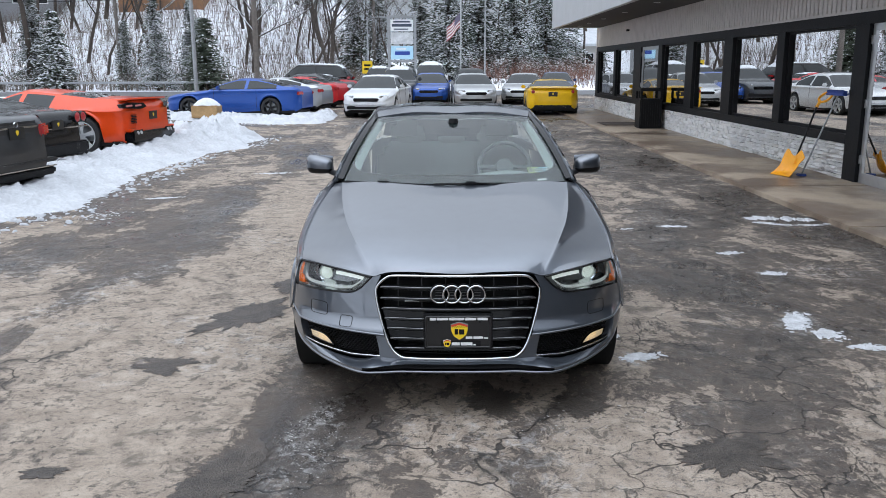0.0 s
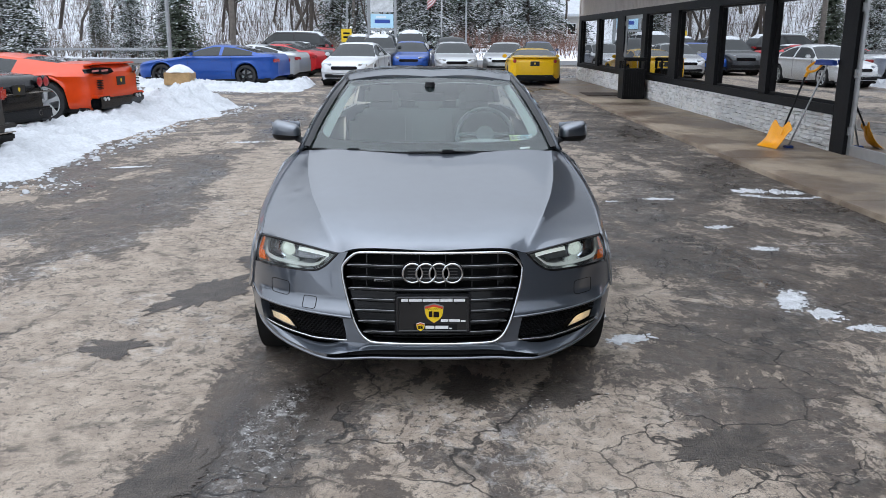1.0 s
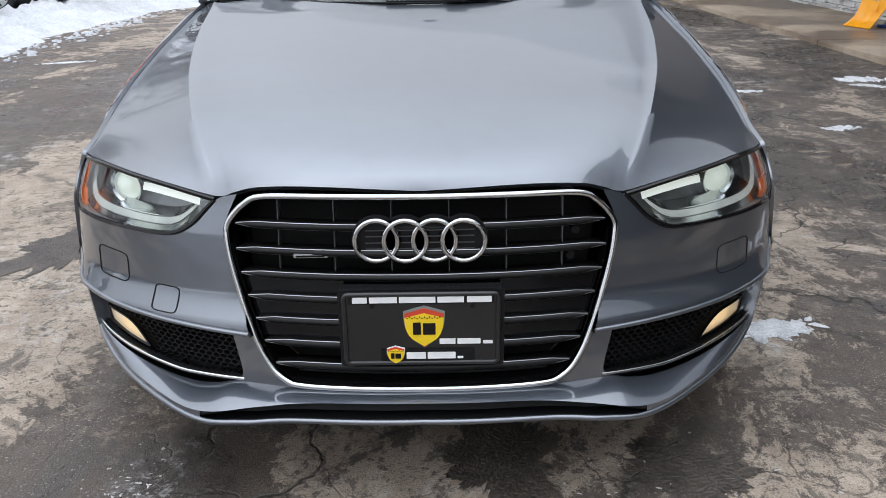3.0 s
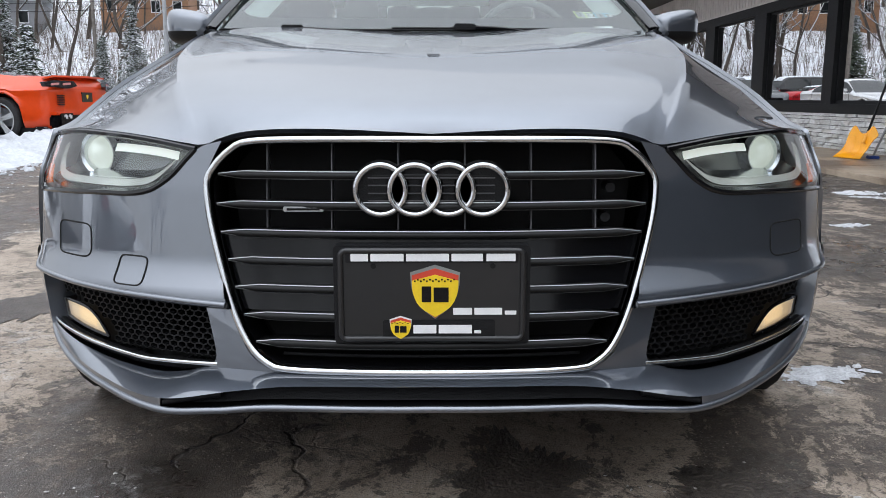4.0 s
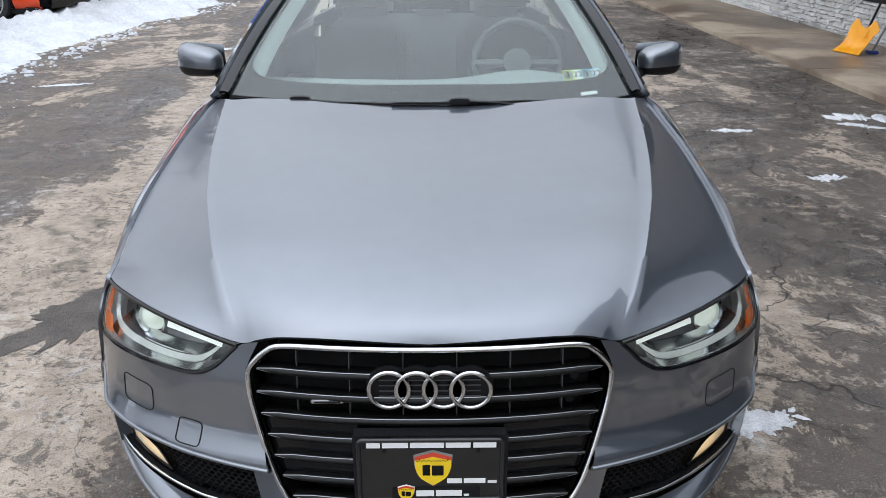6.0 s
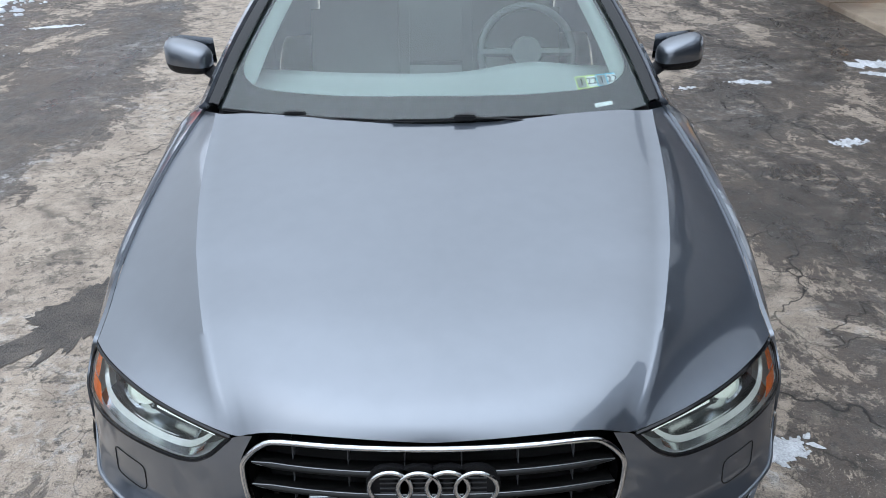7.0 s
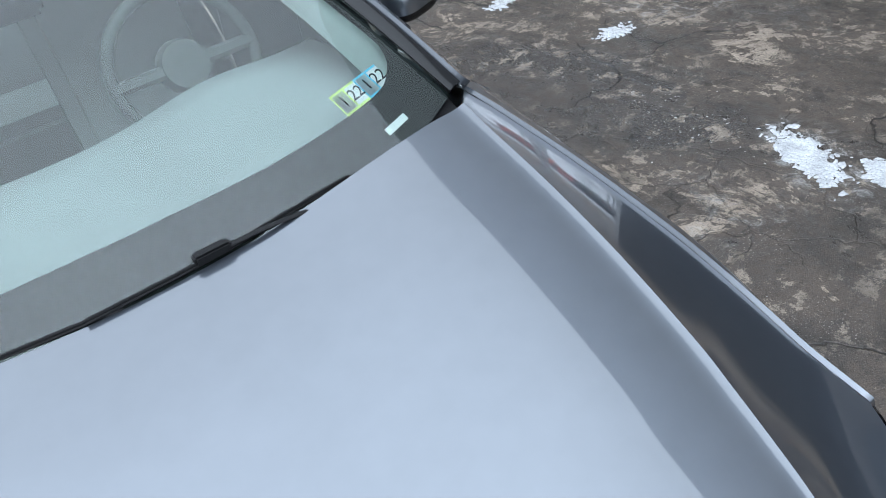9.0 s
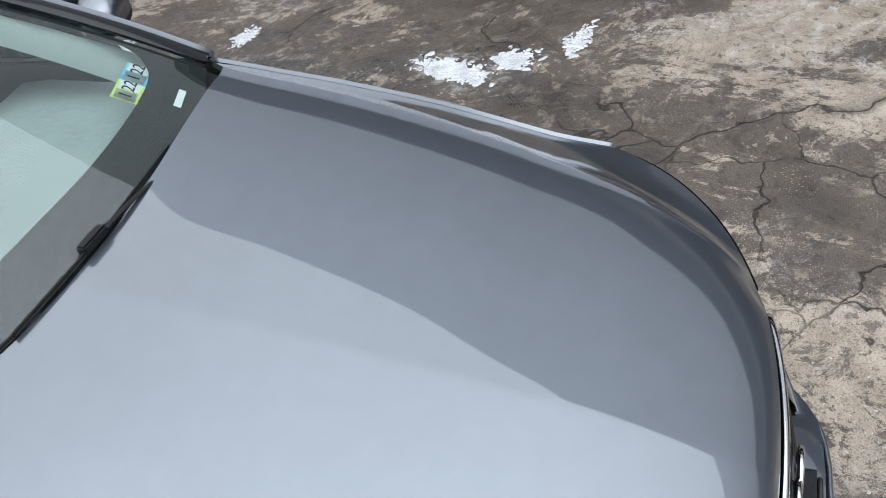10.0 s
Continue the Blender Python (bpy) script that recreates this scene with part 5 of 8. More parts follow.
def flakes(name, spots, material, label, category, seed, z=0.0, size=(0.01, 0.05), high=0.25):
    """Many small lumps strewn over spots of (x, y, rx, ry, turn, count), as one mass."""
    rnd = random.Random(seed)
    verts, faces = [], []
    for cx, cy, rx, ry, turn, count in spots:
        c, s = math.cos(radians(turn)), math.sin(radians(turn))
        for _ in range(count):
            a, b = rnd.gauss(0, 0.45) * rx, rnd.gauss(0, 0.45) * ry
            px, py = cx + a * c - b * s, cy + a * s + b * c
            r = rnd.uniform(*size) * rnd.uniform(0.4, 1)
            zz = land(px, py) + z
            base, k = len(verts), rnd.randint(6, 9)
            ph, st = rnd.random() * 6, rnd.uniform(1, 2.2)
            th = rnd.random() * math.pi
            for ring, (q, h) in enumerate(((1.0, 0.0), (0.75, high), (0.3, high * 1.25))):
                for i in range(k):
                    an = 2 * math.pi * i / k
                    w = r * q * (1 + 0.35 * math.sin(an * 2 + ph) + 0.2 * math.sin(an * 3 - ph))
                    ex, ey = w * st * math.cos(an), w * math.sin(an)
                    verts.append((px + ex * math.cos(th) - ey * math.sin(th), py + ex * math.sin(th) + ey * math.cos(th), zz + h * r + 0.002))
            for ring in range(2):
                for i in range(k):
                    j = (i + 1) % k
                    faces.append((base + ring * k + i, base + ring * k + j, base + (ring + 1) * k + j, base + (ring + 1) * k + i))
            faces.append(tuple(base + 2 * k + i for i in range(k)))
    ob = piece(name, verts, faces, material)
    return tagged(ob, label, category, kind="stuff")


DAMP = [(-1.45, 1.45, 0.17, 0.36, -25, 1), (-1.72, 0.45, 0.17, 0.13, 10, 2), (-1.78, -0.86, 0.09, 0.05, 0, 3), (0.19, -0.12, 0.13, 0.20, 10, 4), (0.62, -0.16, 0.12, 0.13, -10, 5),
        (-1.0, -0.95, 0.12, 0.30, -20, 6), (1.2, -0.72, 0.22, 0.17, 20, 7), (-1.15, 2.4, 0.2, 0.4, -15, 9)]
for cx, cy, rx, ry, tn, sd in DAMP:
    blob("damp_patch", cx, cy, rx, ry, tn, M_DAMP, "dark damp patch on the worn asphalt", "damp patch", 0.6, sd, 0.003)
flakes("salt_residue", [(-0.72, -0.35, 0.10, 0.30, -10, 220), (-0.66, -0.75, 0.14, 0.35, -12, 220), (2.75, -0.1, 0.10, 1.0, 12, 220), (-2.75, 2.1, 0.16, 0.9, -18, 160), (0.5, -0.3, 0.5, 0.3, 0, 140), (2.3, 1.9, 0.3, 0.5, 0, 160), (1.4, 2.4, 0.4, 0.9, 0, 160)], M_SALT, "white crumbs of dried salt and ice on asphalt", "salt", 3, 0.0, (0.0015, 0.0045), 0.25)
flakes("melting_snow", [(2.33, 1.25, 0.07, 0.18, -25, 780), (2.42, 0.98, 0.08, 0.10, -10, 360), (2.58, 0.72, 0.14, 0.05, -10, 180), (1.10, 0.56, 0.10, 0.05, 20, 540), (1.02, 0.95, 0.05, 0.03, 0, 60), (3.55, 4.95, 0.12, 0.05, -20, 120), (3.72, 4.82, 0.10, 0.03, -10, 90), (4.0, 4.80, 0.12, 0.025, 0, 110), (4.22, 4.86, 0.06, 0.02, 0, 30), (2.45, 4.75, 0.16, 0.05, 0, 180), (-3.9, 6.9, 0.22, 0.05, 20, 270), (-4.2, 5.6, 0.35, 0.4, 0, 90), (2.7, 2.6, 0.10, 0.06, 0, 180), (2.62, 3.4, 0.12, 0.05, 10, 120), (4.5, 12, 0.15, 0.8, 0, 72), (-2.9, 9.5, 0.35, 0.10, 10, 180), (1.9, 4.6, 0.1, 0.05, 0, 24)], M_SLUSH, "small rags of melting snow on the asphalt", "snow", 5, 0.0, (0.004, 0.017), 0.4)


def snow_strip(path, wide, high, label, seed):
    """A ragged strip of leftover snow along a line on the ground."""
    p = spline(path, 150)
    n = len(p)
    rows = []
    for j in range(n):
        d = p[min(j + 1, n - 1)] - p[max(j - 1, 0)]
        side = np.array((-d[1], d[0])) / max(1e-6, np.hypot(*d))
        w = wide * (0.62 + 0.9 * noise.noise((j * 0.06, seed, 0.0)) + 0.55 * noise.noise((j * 0.25, seed, 3.0))) * smooth01(min(j, n - 1 - j) / 16)
        w = max(w, 0.002)
        shift = wide * (0.25 * noise.noise((j * 0.05, seed, 6.0)) + 0.16 * noise.noise((j * 0.4, seed, 8.0)))
        row = []
        for k in range(9):
            u = k / 4 - 1
            x, y = p[j] + side * (shift + u * w)
            lump = 0.7 + 0.7 * noise.noise((x * 22, y * 22, seed))
            row.append((x, y, land(x, y) + 0.001 + high * min(1, w / wide) * lump * (1 - u * u) ** 0.6))
        rows.append(row)
    return tagged(sheet("snow_strip", np.array(rows), M_SLUSH, None, "", flip=True), label, "snow", kind="structure")


snow_strip([(3.40, 5.20), (3.62, 5.25), (3.86, 5.20), (4.05, 5.14), (4.20, 5.10)], 0.15, 0.030, "ragged strip of old snow beside the walk", 4.0)
snow_strip([(3.42, 5.02), (3.52, 4.94), (3.66, 4.86), (3.72, 4.85)], 0.045, 0.016, "thin ragged strip of melting snow on asphalt", 9.0)
snow_strip([(3.90, 4.82), (4.02, 4.80), (4.12, 4.82)], 0.040, 0.014, "thin ragged strip of melting snow on asphalt", 12.0)
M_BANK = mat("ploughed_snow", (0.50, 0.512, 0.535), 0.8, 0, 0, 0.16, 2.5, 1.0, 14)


def snow_bank(name, edge, back, h, label, seed, lump=1.0, heap=(0, 0, 1)):
    """A ploughed bank between a front edge and a back line, both given from near to far."""
    nv, nu = 260, 120
    a, b = spline(edge, nv), spline(back, nv)
    g = np.zeros((nv, nu, 3))
    for j in range(nv):
        for i in range(nu):
            t = i / (nu - 1)
            x, y = a[j] * (1 - t) + b[j] * t
            x -= 0.30 * noise.noise((y * 0.9, seed, 1.0)) * (1 - t) + 0.12 * noise.noise((y * 3.5, seed, 2.0)) * (1 - t)
            rise = smooth01(t / 0.16) * (1 - 0.93 * smooth01((t - 0.17) / 0.16))
            rise *= 1 + heap[1] * math.exp(-((y - heap[0]) / heap[2]) ** 2)
            e = smooth01(j / 10) * smooth01((nv - 1 - j) / 14)
            lumps = 0.5 * noise.noise((x * 1.4, y * 1.4, seed)) + 0.55 * abs(noise.noise((x * 3.7, y * 3.7, seed))) + 0.55 * abs(noise.noise((x * 8, y * 8, seed))) + 0.28 * abs(noise.noise((x * 17, y * 17, seed))) - 0.3
            z = h * rise * e * (0.85 + 0.55 * lumps * lump) + 0.11 * lumps * lump * smooth01(t / 0.05) * e
            g[j, i] = (x, y, land(x, y) - 0.03 + max(0, z + 0.035 * smooth01(t / 0.05)))
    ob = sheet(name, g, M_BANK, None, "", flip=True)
    return tagged(ob, label, "snow bank", kind="structure")


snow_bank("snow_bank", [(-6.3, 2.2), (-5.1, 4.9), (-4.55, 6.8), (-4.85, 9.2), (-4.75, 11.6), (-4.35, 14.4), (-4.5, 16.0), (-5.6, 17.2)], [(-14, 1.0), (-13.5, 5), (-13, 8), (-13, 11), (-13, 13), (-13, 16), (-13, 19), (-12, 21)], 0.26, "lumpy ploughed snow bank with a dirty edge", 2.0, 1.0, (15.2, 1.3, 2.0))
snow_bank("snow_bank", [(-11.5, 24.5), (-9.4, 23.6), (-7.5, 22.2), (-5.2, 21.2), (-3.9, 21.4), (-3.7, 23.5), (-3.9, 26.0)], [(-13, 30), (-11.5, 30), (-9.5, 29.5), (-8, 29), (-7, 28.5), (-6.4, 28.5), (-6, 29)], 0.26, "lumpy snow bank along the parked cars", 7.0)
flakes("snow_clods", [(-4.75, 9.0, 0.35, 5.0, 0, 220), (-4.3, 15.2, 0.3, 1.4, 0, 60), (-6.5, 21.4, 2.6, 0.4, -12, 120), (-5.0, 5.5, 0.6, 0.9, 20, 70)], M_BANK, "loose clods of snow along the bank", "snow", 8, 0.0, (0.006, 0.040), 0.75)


# ---- shop building ----
M_FRAMEDARK = mat("charcoal_frame_paint", (0.014, 0.0145, 0.016), 0.45, 0, 0, 0.12, 8, 0.1, 200, spec=0.12)
M_CLAD = mat("grey_brown_cladding", (0.60, 0.555, 0.53), 0.6, 0.1, 0, 0.10, 3, 0.1, 90)
M_FASCIA = mat("pale_grey_fascia", (0.50, 0.51, 0.52), 0.5, 0.1, 0, 0.06, 2)
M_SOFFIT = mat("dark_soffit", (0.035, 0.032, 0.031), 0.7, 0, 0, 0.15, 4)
M_ALU = mat("anodised_aluminium", (0.55, 0.56, 0.57), 0.35, 0.85, 0, 0.06, 12)
M_MORTAR = mat("stone_joint", (0.17, 0.165, 0.16), 0.9, 0, 0, 0.2, 20, 0.4, 120)
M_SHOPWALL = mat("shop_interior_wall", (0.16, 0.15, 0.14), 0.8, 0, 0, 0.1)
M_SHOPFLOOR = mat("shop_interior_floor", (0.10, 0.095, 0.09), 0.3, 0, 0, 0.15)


def stone_material():
    n = Nodes("ledge_stone")
    rnd = n.math("FRACT", n.math("ADD", n.t.nodes.new("ShaderNodeObjectInfo").outputs["Random"], n.t.nodes.new("ShaderNodeNewGeometry").outputs["Random Per Island"]))
    tone = n.ramp(rnd, [(0.0, (0.40, 0.40, 0.41)), (0.2, (0.80, 0.79, 0.78)), (0.4, (0.55, 0.53, 0.50)), (0.6, (0.88, 0.88, 0.88)), (0.75, (0.66, 0.61, 0.56)), (0.9, (0.84, 0.84, 0.85)), (1.0, (0.60, 0.60, 0.60))])
    vein = n.step(n.noise(14, 6, 0.7), 0.35, 0.65)
    base = n.mix(vein, tone, (0.84, 0.83, 0.82))
    base = n.mix(n.step(n.noise(60, 4), 0.55, 0.75, 0, 0.4), base, (0.18, 0.175, 0.17))
    n.bump(n.noise(30, 7, 0.7), 0.8, 0.02)
    return n.out(base, 0.85)


def walk_material():
    n = Nodes("wet_concrete_walk")
    x, y, _ = n.split()
    wet = n.step(n.math("ADD", n.noise(0.7, 5, 0.6, 0.5), n.math("MULTIPLY", n.noise(4, 5), 0.3)), 0.55, 0.78)
    base = n.mix(wet, (0.18, 0.128, 0.090), (0.42, 0.335, 0.25))
    base = n.mix(n.step(n.noise(90, 3), 0.4, 0.7, 0, 0.3), base, (0.10, 0.085, 0.07))
    n.bump(n.noise(120, 4), 0.3, 0.004)
    return n.out(base, n.step(n.noise(0.7, 5, 0.6, 0.5), 0.4, 0.7, 0.35, 0.75))


M_STONE, M_WALK = stone_material(), walk_material()
WX = 6.0
rise = lambda y: 0.006 * (y - 8)          # the building climbs with the lot
shop = thing("shop_building", "single-storey shop with charcoal window frames and stone base", "building", kind="structure")
SILL, HEAD, STONE_TOP = 0.74, 2.33, 0.60


def prism(name, x0, x1, y0, y1, z0, z1, material, parent, label="", bevel=0.004):
    """A block whose ends follow the climb of the lot."""
    bm = box(bmesh.new(), x0, x1, y0, y1, z0, z1, bevel)
    for v in bm.verts:
        v.co.z += rise(v.co.y)
    return part(name, bm, material, parent, label, sharp=40)


def build_shop():
    bays = [(28.50, 25.57), (25.20, 22.45), (19.04, 16.75), (16.17, 13.97), (13.43, 11.10), (10.78, 8.24)]
    far, near = 28.95, -14.0
    lo, hi = SILL, HEAD
    # frame: sill rail, head rail, posts
    prism("head_rail", WX - 0.02, WX + 0.22, near, far, hi, hi + 0.17, M_FRAMEDARK, shop, "charcoal head rail")
    prism("sill_rail", WX - 0.03, WX + 0.22, 8.24, 19.35, STONE_TOP, lo, M_FRAMEDARK, shop, "charcoal sill rail")
    prism("sill_rail", WX - 0.03, WX + 0.22, 21.70, far, STONE_TOP, lo, M_FRAMEDARK, shop, "charcoal sill rail")
    posts = [(28.95, 28.50), (25.57, 25.20), (22.45, 21.70), (19.35, 19.04), (16.75, 16.17), (13.97, 13.43), (11.10, 10.78)]
    for a, b in posts:
        prism("window_post", WX - 0.02, WX + 0.22, b, a, lo, hi, M_FRAMEDARK, shop, "charcoal window post")
    prism("corner_post", WX - 0.03, WX + 0.22, 7.84, 8.24, 0.0, hi, M_FRAMEDARK, shop, "charcoal door post")
    prism("door_post", WX - 0.02, WX + 0.22, 21.50, 21.70, 0.0, hi, M_FRAMEDARK, shop)
    prism("door_post", WX - 0.02, WX + 0.22, 19.35, 19.45, 0.0, hi, M_FRAMEDARK, shop)
    for a, b in bays:
        win = new("window")
        win.parent = shop
        tagged(win, "large shop window with charcoal frame")
        p = prism("pane", WX + 0.075, WX + 0.085, b, a, lo, hi, M_WINGLASS, win, "reflecting glass pane", 0)
        p.visible_shadow = False
        prism("frame_side", WX + 0.055, WX + 0.11, a - 0.04, a, lo, hi, M_FRAMEDARK, win)
        prism("frame_side", WX + 0.055, WX + 0.11, b, b + 0.04, lo, hi, M_FRAMEDARK, win)
        prism("frame_foot", WX + 0.055, WX + 0.11, b, a, lo, lo + 0.05, M_FRAMEDARK, win)
        prism("frame_head", WX + 0.055, WX + 0.11, b, a, hi - 0.04, hi, M_FRAMEDARK, win)
    # doors: bright frames with full glass
    for ya, yb, n in ((19.45, 21.5, 1), (2.95, 7.84, 4)):
        w = (yb - ya) / n
        for k in range(n):
            y0, y1 = ya + k * w, ya + (k + 1) * w
            d = new("glass_door")
            d.parent = shop
            tagged(d, "aluminium-framed full glass door")
            for a, b, z0, z1 in ((y0 + 0.01, y0 + 0.09, 0.04, hi), (y1 - 0.09, y1 - 0.01, 0.04, hi), (y0 + 0.09, y1 - 0.09, 0.04, 0.22), (y0 + 0.09, y1 - 0.09, hi - 0.10, hi)):
                prism("door_frame", WX + 0.02, WX + 0.07, a, b, z0, z1, M_ALU, d, "aluminium stile")
            p = prism("door_pane", WX + 0.04, WX + 0.05, y0 + 0.09, y1 - 0.09, 0.22, hi - 0.10, M_WINGLASS, d, "reflecting glass pane", 0)
            p.visible_shadow = False
            rod("door_handle", [(WX + 0.015, y0 + 0.16, 0.85 + rise(y0)), (WX - 0.04, y0 + 0.16, 0.88 + rise(y0)), (WX - 0.04, y0 + 0.16, 1.25 + rise(y0)), (WX + 0.015, y0 + 0.16, 1.28 + rise(y0))], 0.014, M_ALU, d, "bar handle", 8)
            for zz in (0.35, 1.15, 2.05):
                prism("hinge", WX + 0.0, WX + 0.02, y1 - 0.05, y1 - 0.01, zz, zz + 0.12, M_ALU, d, "", 0)
    prism("near_wall", WX - 0.01, WX + 0.2, near, 2.95, 0.0, hi, M_FRAMEDARK, shop, "charcoal wall")
    # ribbed cladding above the windows
    prism("cladding_back", WX + 0.03, WX + 0.2, near, far, hi + 0.17, 3.62, M_CLAD, shop, "grey-brown wall cladding")
    prism("cladding_rail", WX - 0.02, WX + 0.2, near, far, hi + 0.172, hi + 0.215, M_CLAD, shop, "cladding base trim")
    rib = bmesh.new()
    for y in np.arange(2.0, 23.0, 0.155):
        box(rib, WX - 0.008, WX + 0.045, y, y + 0.128, hi + 0.216, 3.60, 0.006)
    for v in rib.verts:
        v.co.z += rise(v.co.y)
    part("cladding_ribs", rib, M_CLAD, shop, "upright ribbed cladding boards", sharp=40)["kind"] = "stuff"
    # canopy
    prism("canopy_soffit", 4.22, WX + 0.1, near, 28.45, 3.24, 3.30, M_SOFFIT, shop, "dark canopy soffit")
    prism("canopy_fascia", 4.15, 4.24, near, 28.5, 3.22, 6.3, M_FASCIA, shop, "pale grey canopy fascia")
    prism("canopy_fascia_end", 4.15, 12.0, 28.5, 28.58, 3.22, 6.3, M_FASCIA, shop, "pale grey canopy fascia")
    prism("canopy_drip", 4.13, 4.26, near, 28.6, 3.18, 3.235, M_FASCIA, shop, "fascia bottom trim")
    prism("canopy_roof", 4.2, 18.0, near, 28.5, 6.2, 6.25, M_SNOW, shop, "snowy flat roof")
    for y in (27.2, 25.2, 22.6, 19.5, 16.0, 12.5, 9.0):
        lathe("soffit_light", [(0.0, 0.0), (0.06, 0.0), (0.075, -0.012), (0.08, 0.0)], M_ALU, shop, "small recessed soffit light", pose(5.0, y, 3.235 + rise(y)), 16, "z")
    # body of the building
    prism("end_wall", WX + 0.0, 18.0, far, far + 0.2, 0.0, 5.35, M_CLAD, shop, "plain end wall")
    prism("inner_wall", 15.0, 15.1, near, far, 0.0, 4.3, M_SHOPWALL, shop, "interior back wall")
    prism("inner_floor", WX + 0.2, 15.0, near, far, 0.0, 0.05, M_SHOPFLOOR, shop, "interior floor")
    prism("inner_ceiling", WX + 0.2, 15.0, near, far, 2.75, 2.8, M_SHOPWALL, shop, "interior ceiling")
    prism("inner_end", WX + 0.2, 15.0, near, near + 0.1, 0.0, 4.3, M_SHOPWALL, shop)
    block("wall_lamp", WX - 0.05, WX + 0.03, 23.45, 23.62, 2.98, 3.04, M_BLACK, shop, "small black wall lamp")
    # raised walk, laid in slabs
    slab_ys = np.linspace(-14, 29, 15)
    for a, b in zip(slab_ys, slab_ys[1:]):
        bm = box(bmesh.new(), 4.24, WX + 0.1, a + 0.004, b - 0.004, -0.3, 0.055, 0.008)
        for v in bm.verts:
            v.co.z += 0.008 * max(0, v.co.y - 6)
        tagged(part("walk_slab", bm, M_WALK, None, "", sharp=40), "damp brown concrete walk slab with stains", "pavement", "walk slabs", "structure")
    # backing of the stone base
    prism("stone_backing", WX + 0.02, WX + 0.22, 8.24, 19.35, 0.0, STONE_TOP, M_MORTAR, shop, "mortar bed")
    prism("stone_backing_far", WX + 0.02, WX + 0.22, 21.70, far, 0.0, STONE_TOP, M_MORTAR, shop, "mortar bed")


build_shop()


def build_stones():
    """Split-face ledge stones: the near run piece by piece, the far run as one mass."""
    rnd = random.Random(12)
    shapes = []
    for k in range(12):
        bm = box(bmesh.new(), -0.04, 0.0, -0.5, 0.5, -0.5, 0.5)
        bmesh.ops.subdivide_edges(bm, edges=bm.edges, cuts=1)
        for v in bm.verts:
            if v.co.x < -0.02:
                v.co.x += rnd.uniform(-0.026, 0.018)
                v.co.y *= rnd.uniform(0.96, 1.0)
                v.co.z *= rnd.uniform(0.93, 1.0)
        me = bpy.data.meshes.new("stone")
        bm.to_mesh(me)
        bm.free()
        me.materials.append(M_STONE)
        shapes.append(me)
    far_v, far_f = [], []
    z = 0.055
    while z < STONE_TOP - 0.03:
        h = min(rnd.choice((0.040, 0.052, 0.062, 0.078)), STONE_TOP - z)
        y = 8.24
        while y < 28.9:
            if 19.35 <= y < 21.6:
                y = 21.70
            ln = rnd.uniform(0.11, 0.36)
            end = 19.35 if y < 19.35 else 28.9
            ln = min(ln, end - y)
            if ln > 0.03:
                if y < 13.0:
                    ob = new("stone", rnd.choice(shapes))
                    ob.parent = shop
                    ob.matrix_basis = pose(WX + 0.025 + rnd.uniform(-0.022, 0.018), y + ln / 2, z + h / 2 + rise(y)) @ Matrix.Diagonal((1, ln - 0.010, h - 0.009, 1))
                else:
                    base, dx = len(far_v), rnd.uniform(-0.018, 0.016)
                    for ex in (WX + 0.03, WX - 0.018 + dx):
                        for ey, ez in ((y + 0.005, z + 0.004), (y + ln - 0.005, z + 0.004), (y + ln - 0.005, z + h - 0.004), (y + 0.005, z + h - 0.004)):
                            far_v.append((ex + (rnd.uniform(-0.01, 0.01) if ex < WX else 0), ey, ez + rise(ey)))
                    far_f += [tuple(base + i for i in q) for q in ((4, 7, 6, 5), (0, 1, 5, 4), (1, 2, 6, 5), (2, 3, 7, 6), (3, 0, 4, 7))]
            y += max(ln, 0.03)
        z += h
    far = piece("stone_run", far_v, far_f, M_STONE, shop, "split-face ledge stones", smooth=False)
    far["kind"] = "stuff"


# ---- things along the walk ----
M_ORANGE = mat("orange_plastic", (0.95, 0.40, 0.012), 0.35, 0, 0.1, 0.08, 6)
M_BLUEPL = mat("blue_plastic", (0.02, 0.06, 0.30), 0.4, 0, 0, 0.1, 10)
M_GREYROD = mat("grey_steel_rod", (0.30, 0.31, 0.32), 0.4, 0.6, 0, 0.1, 20)


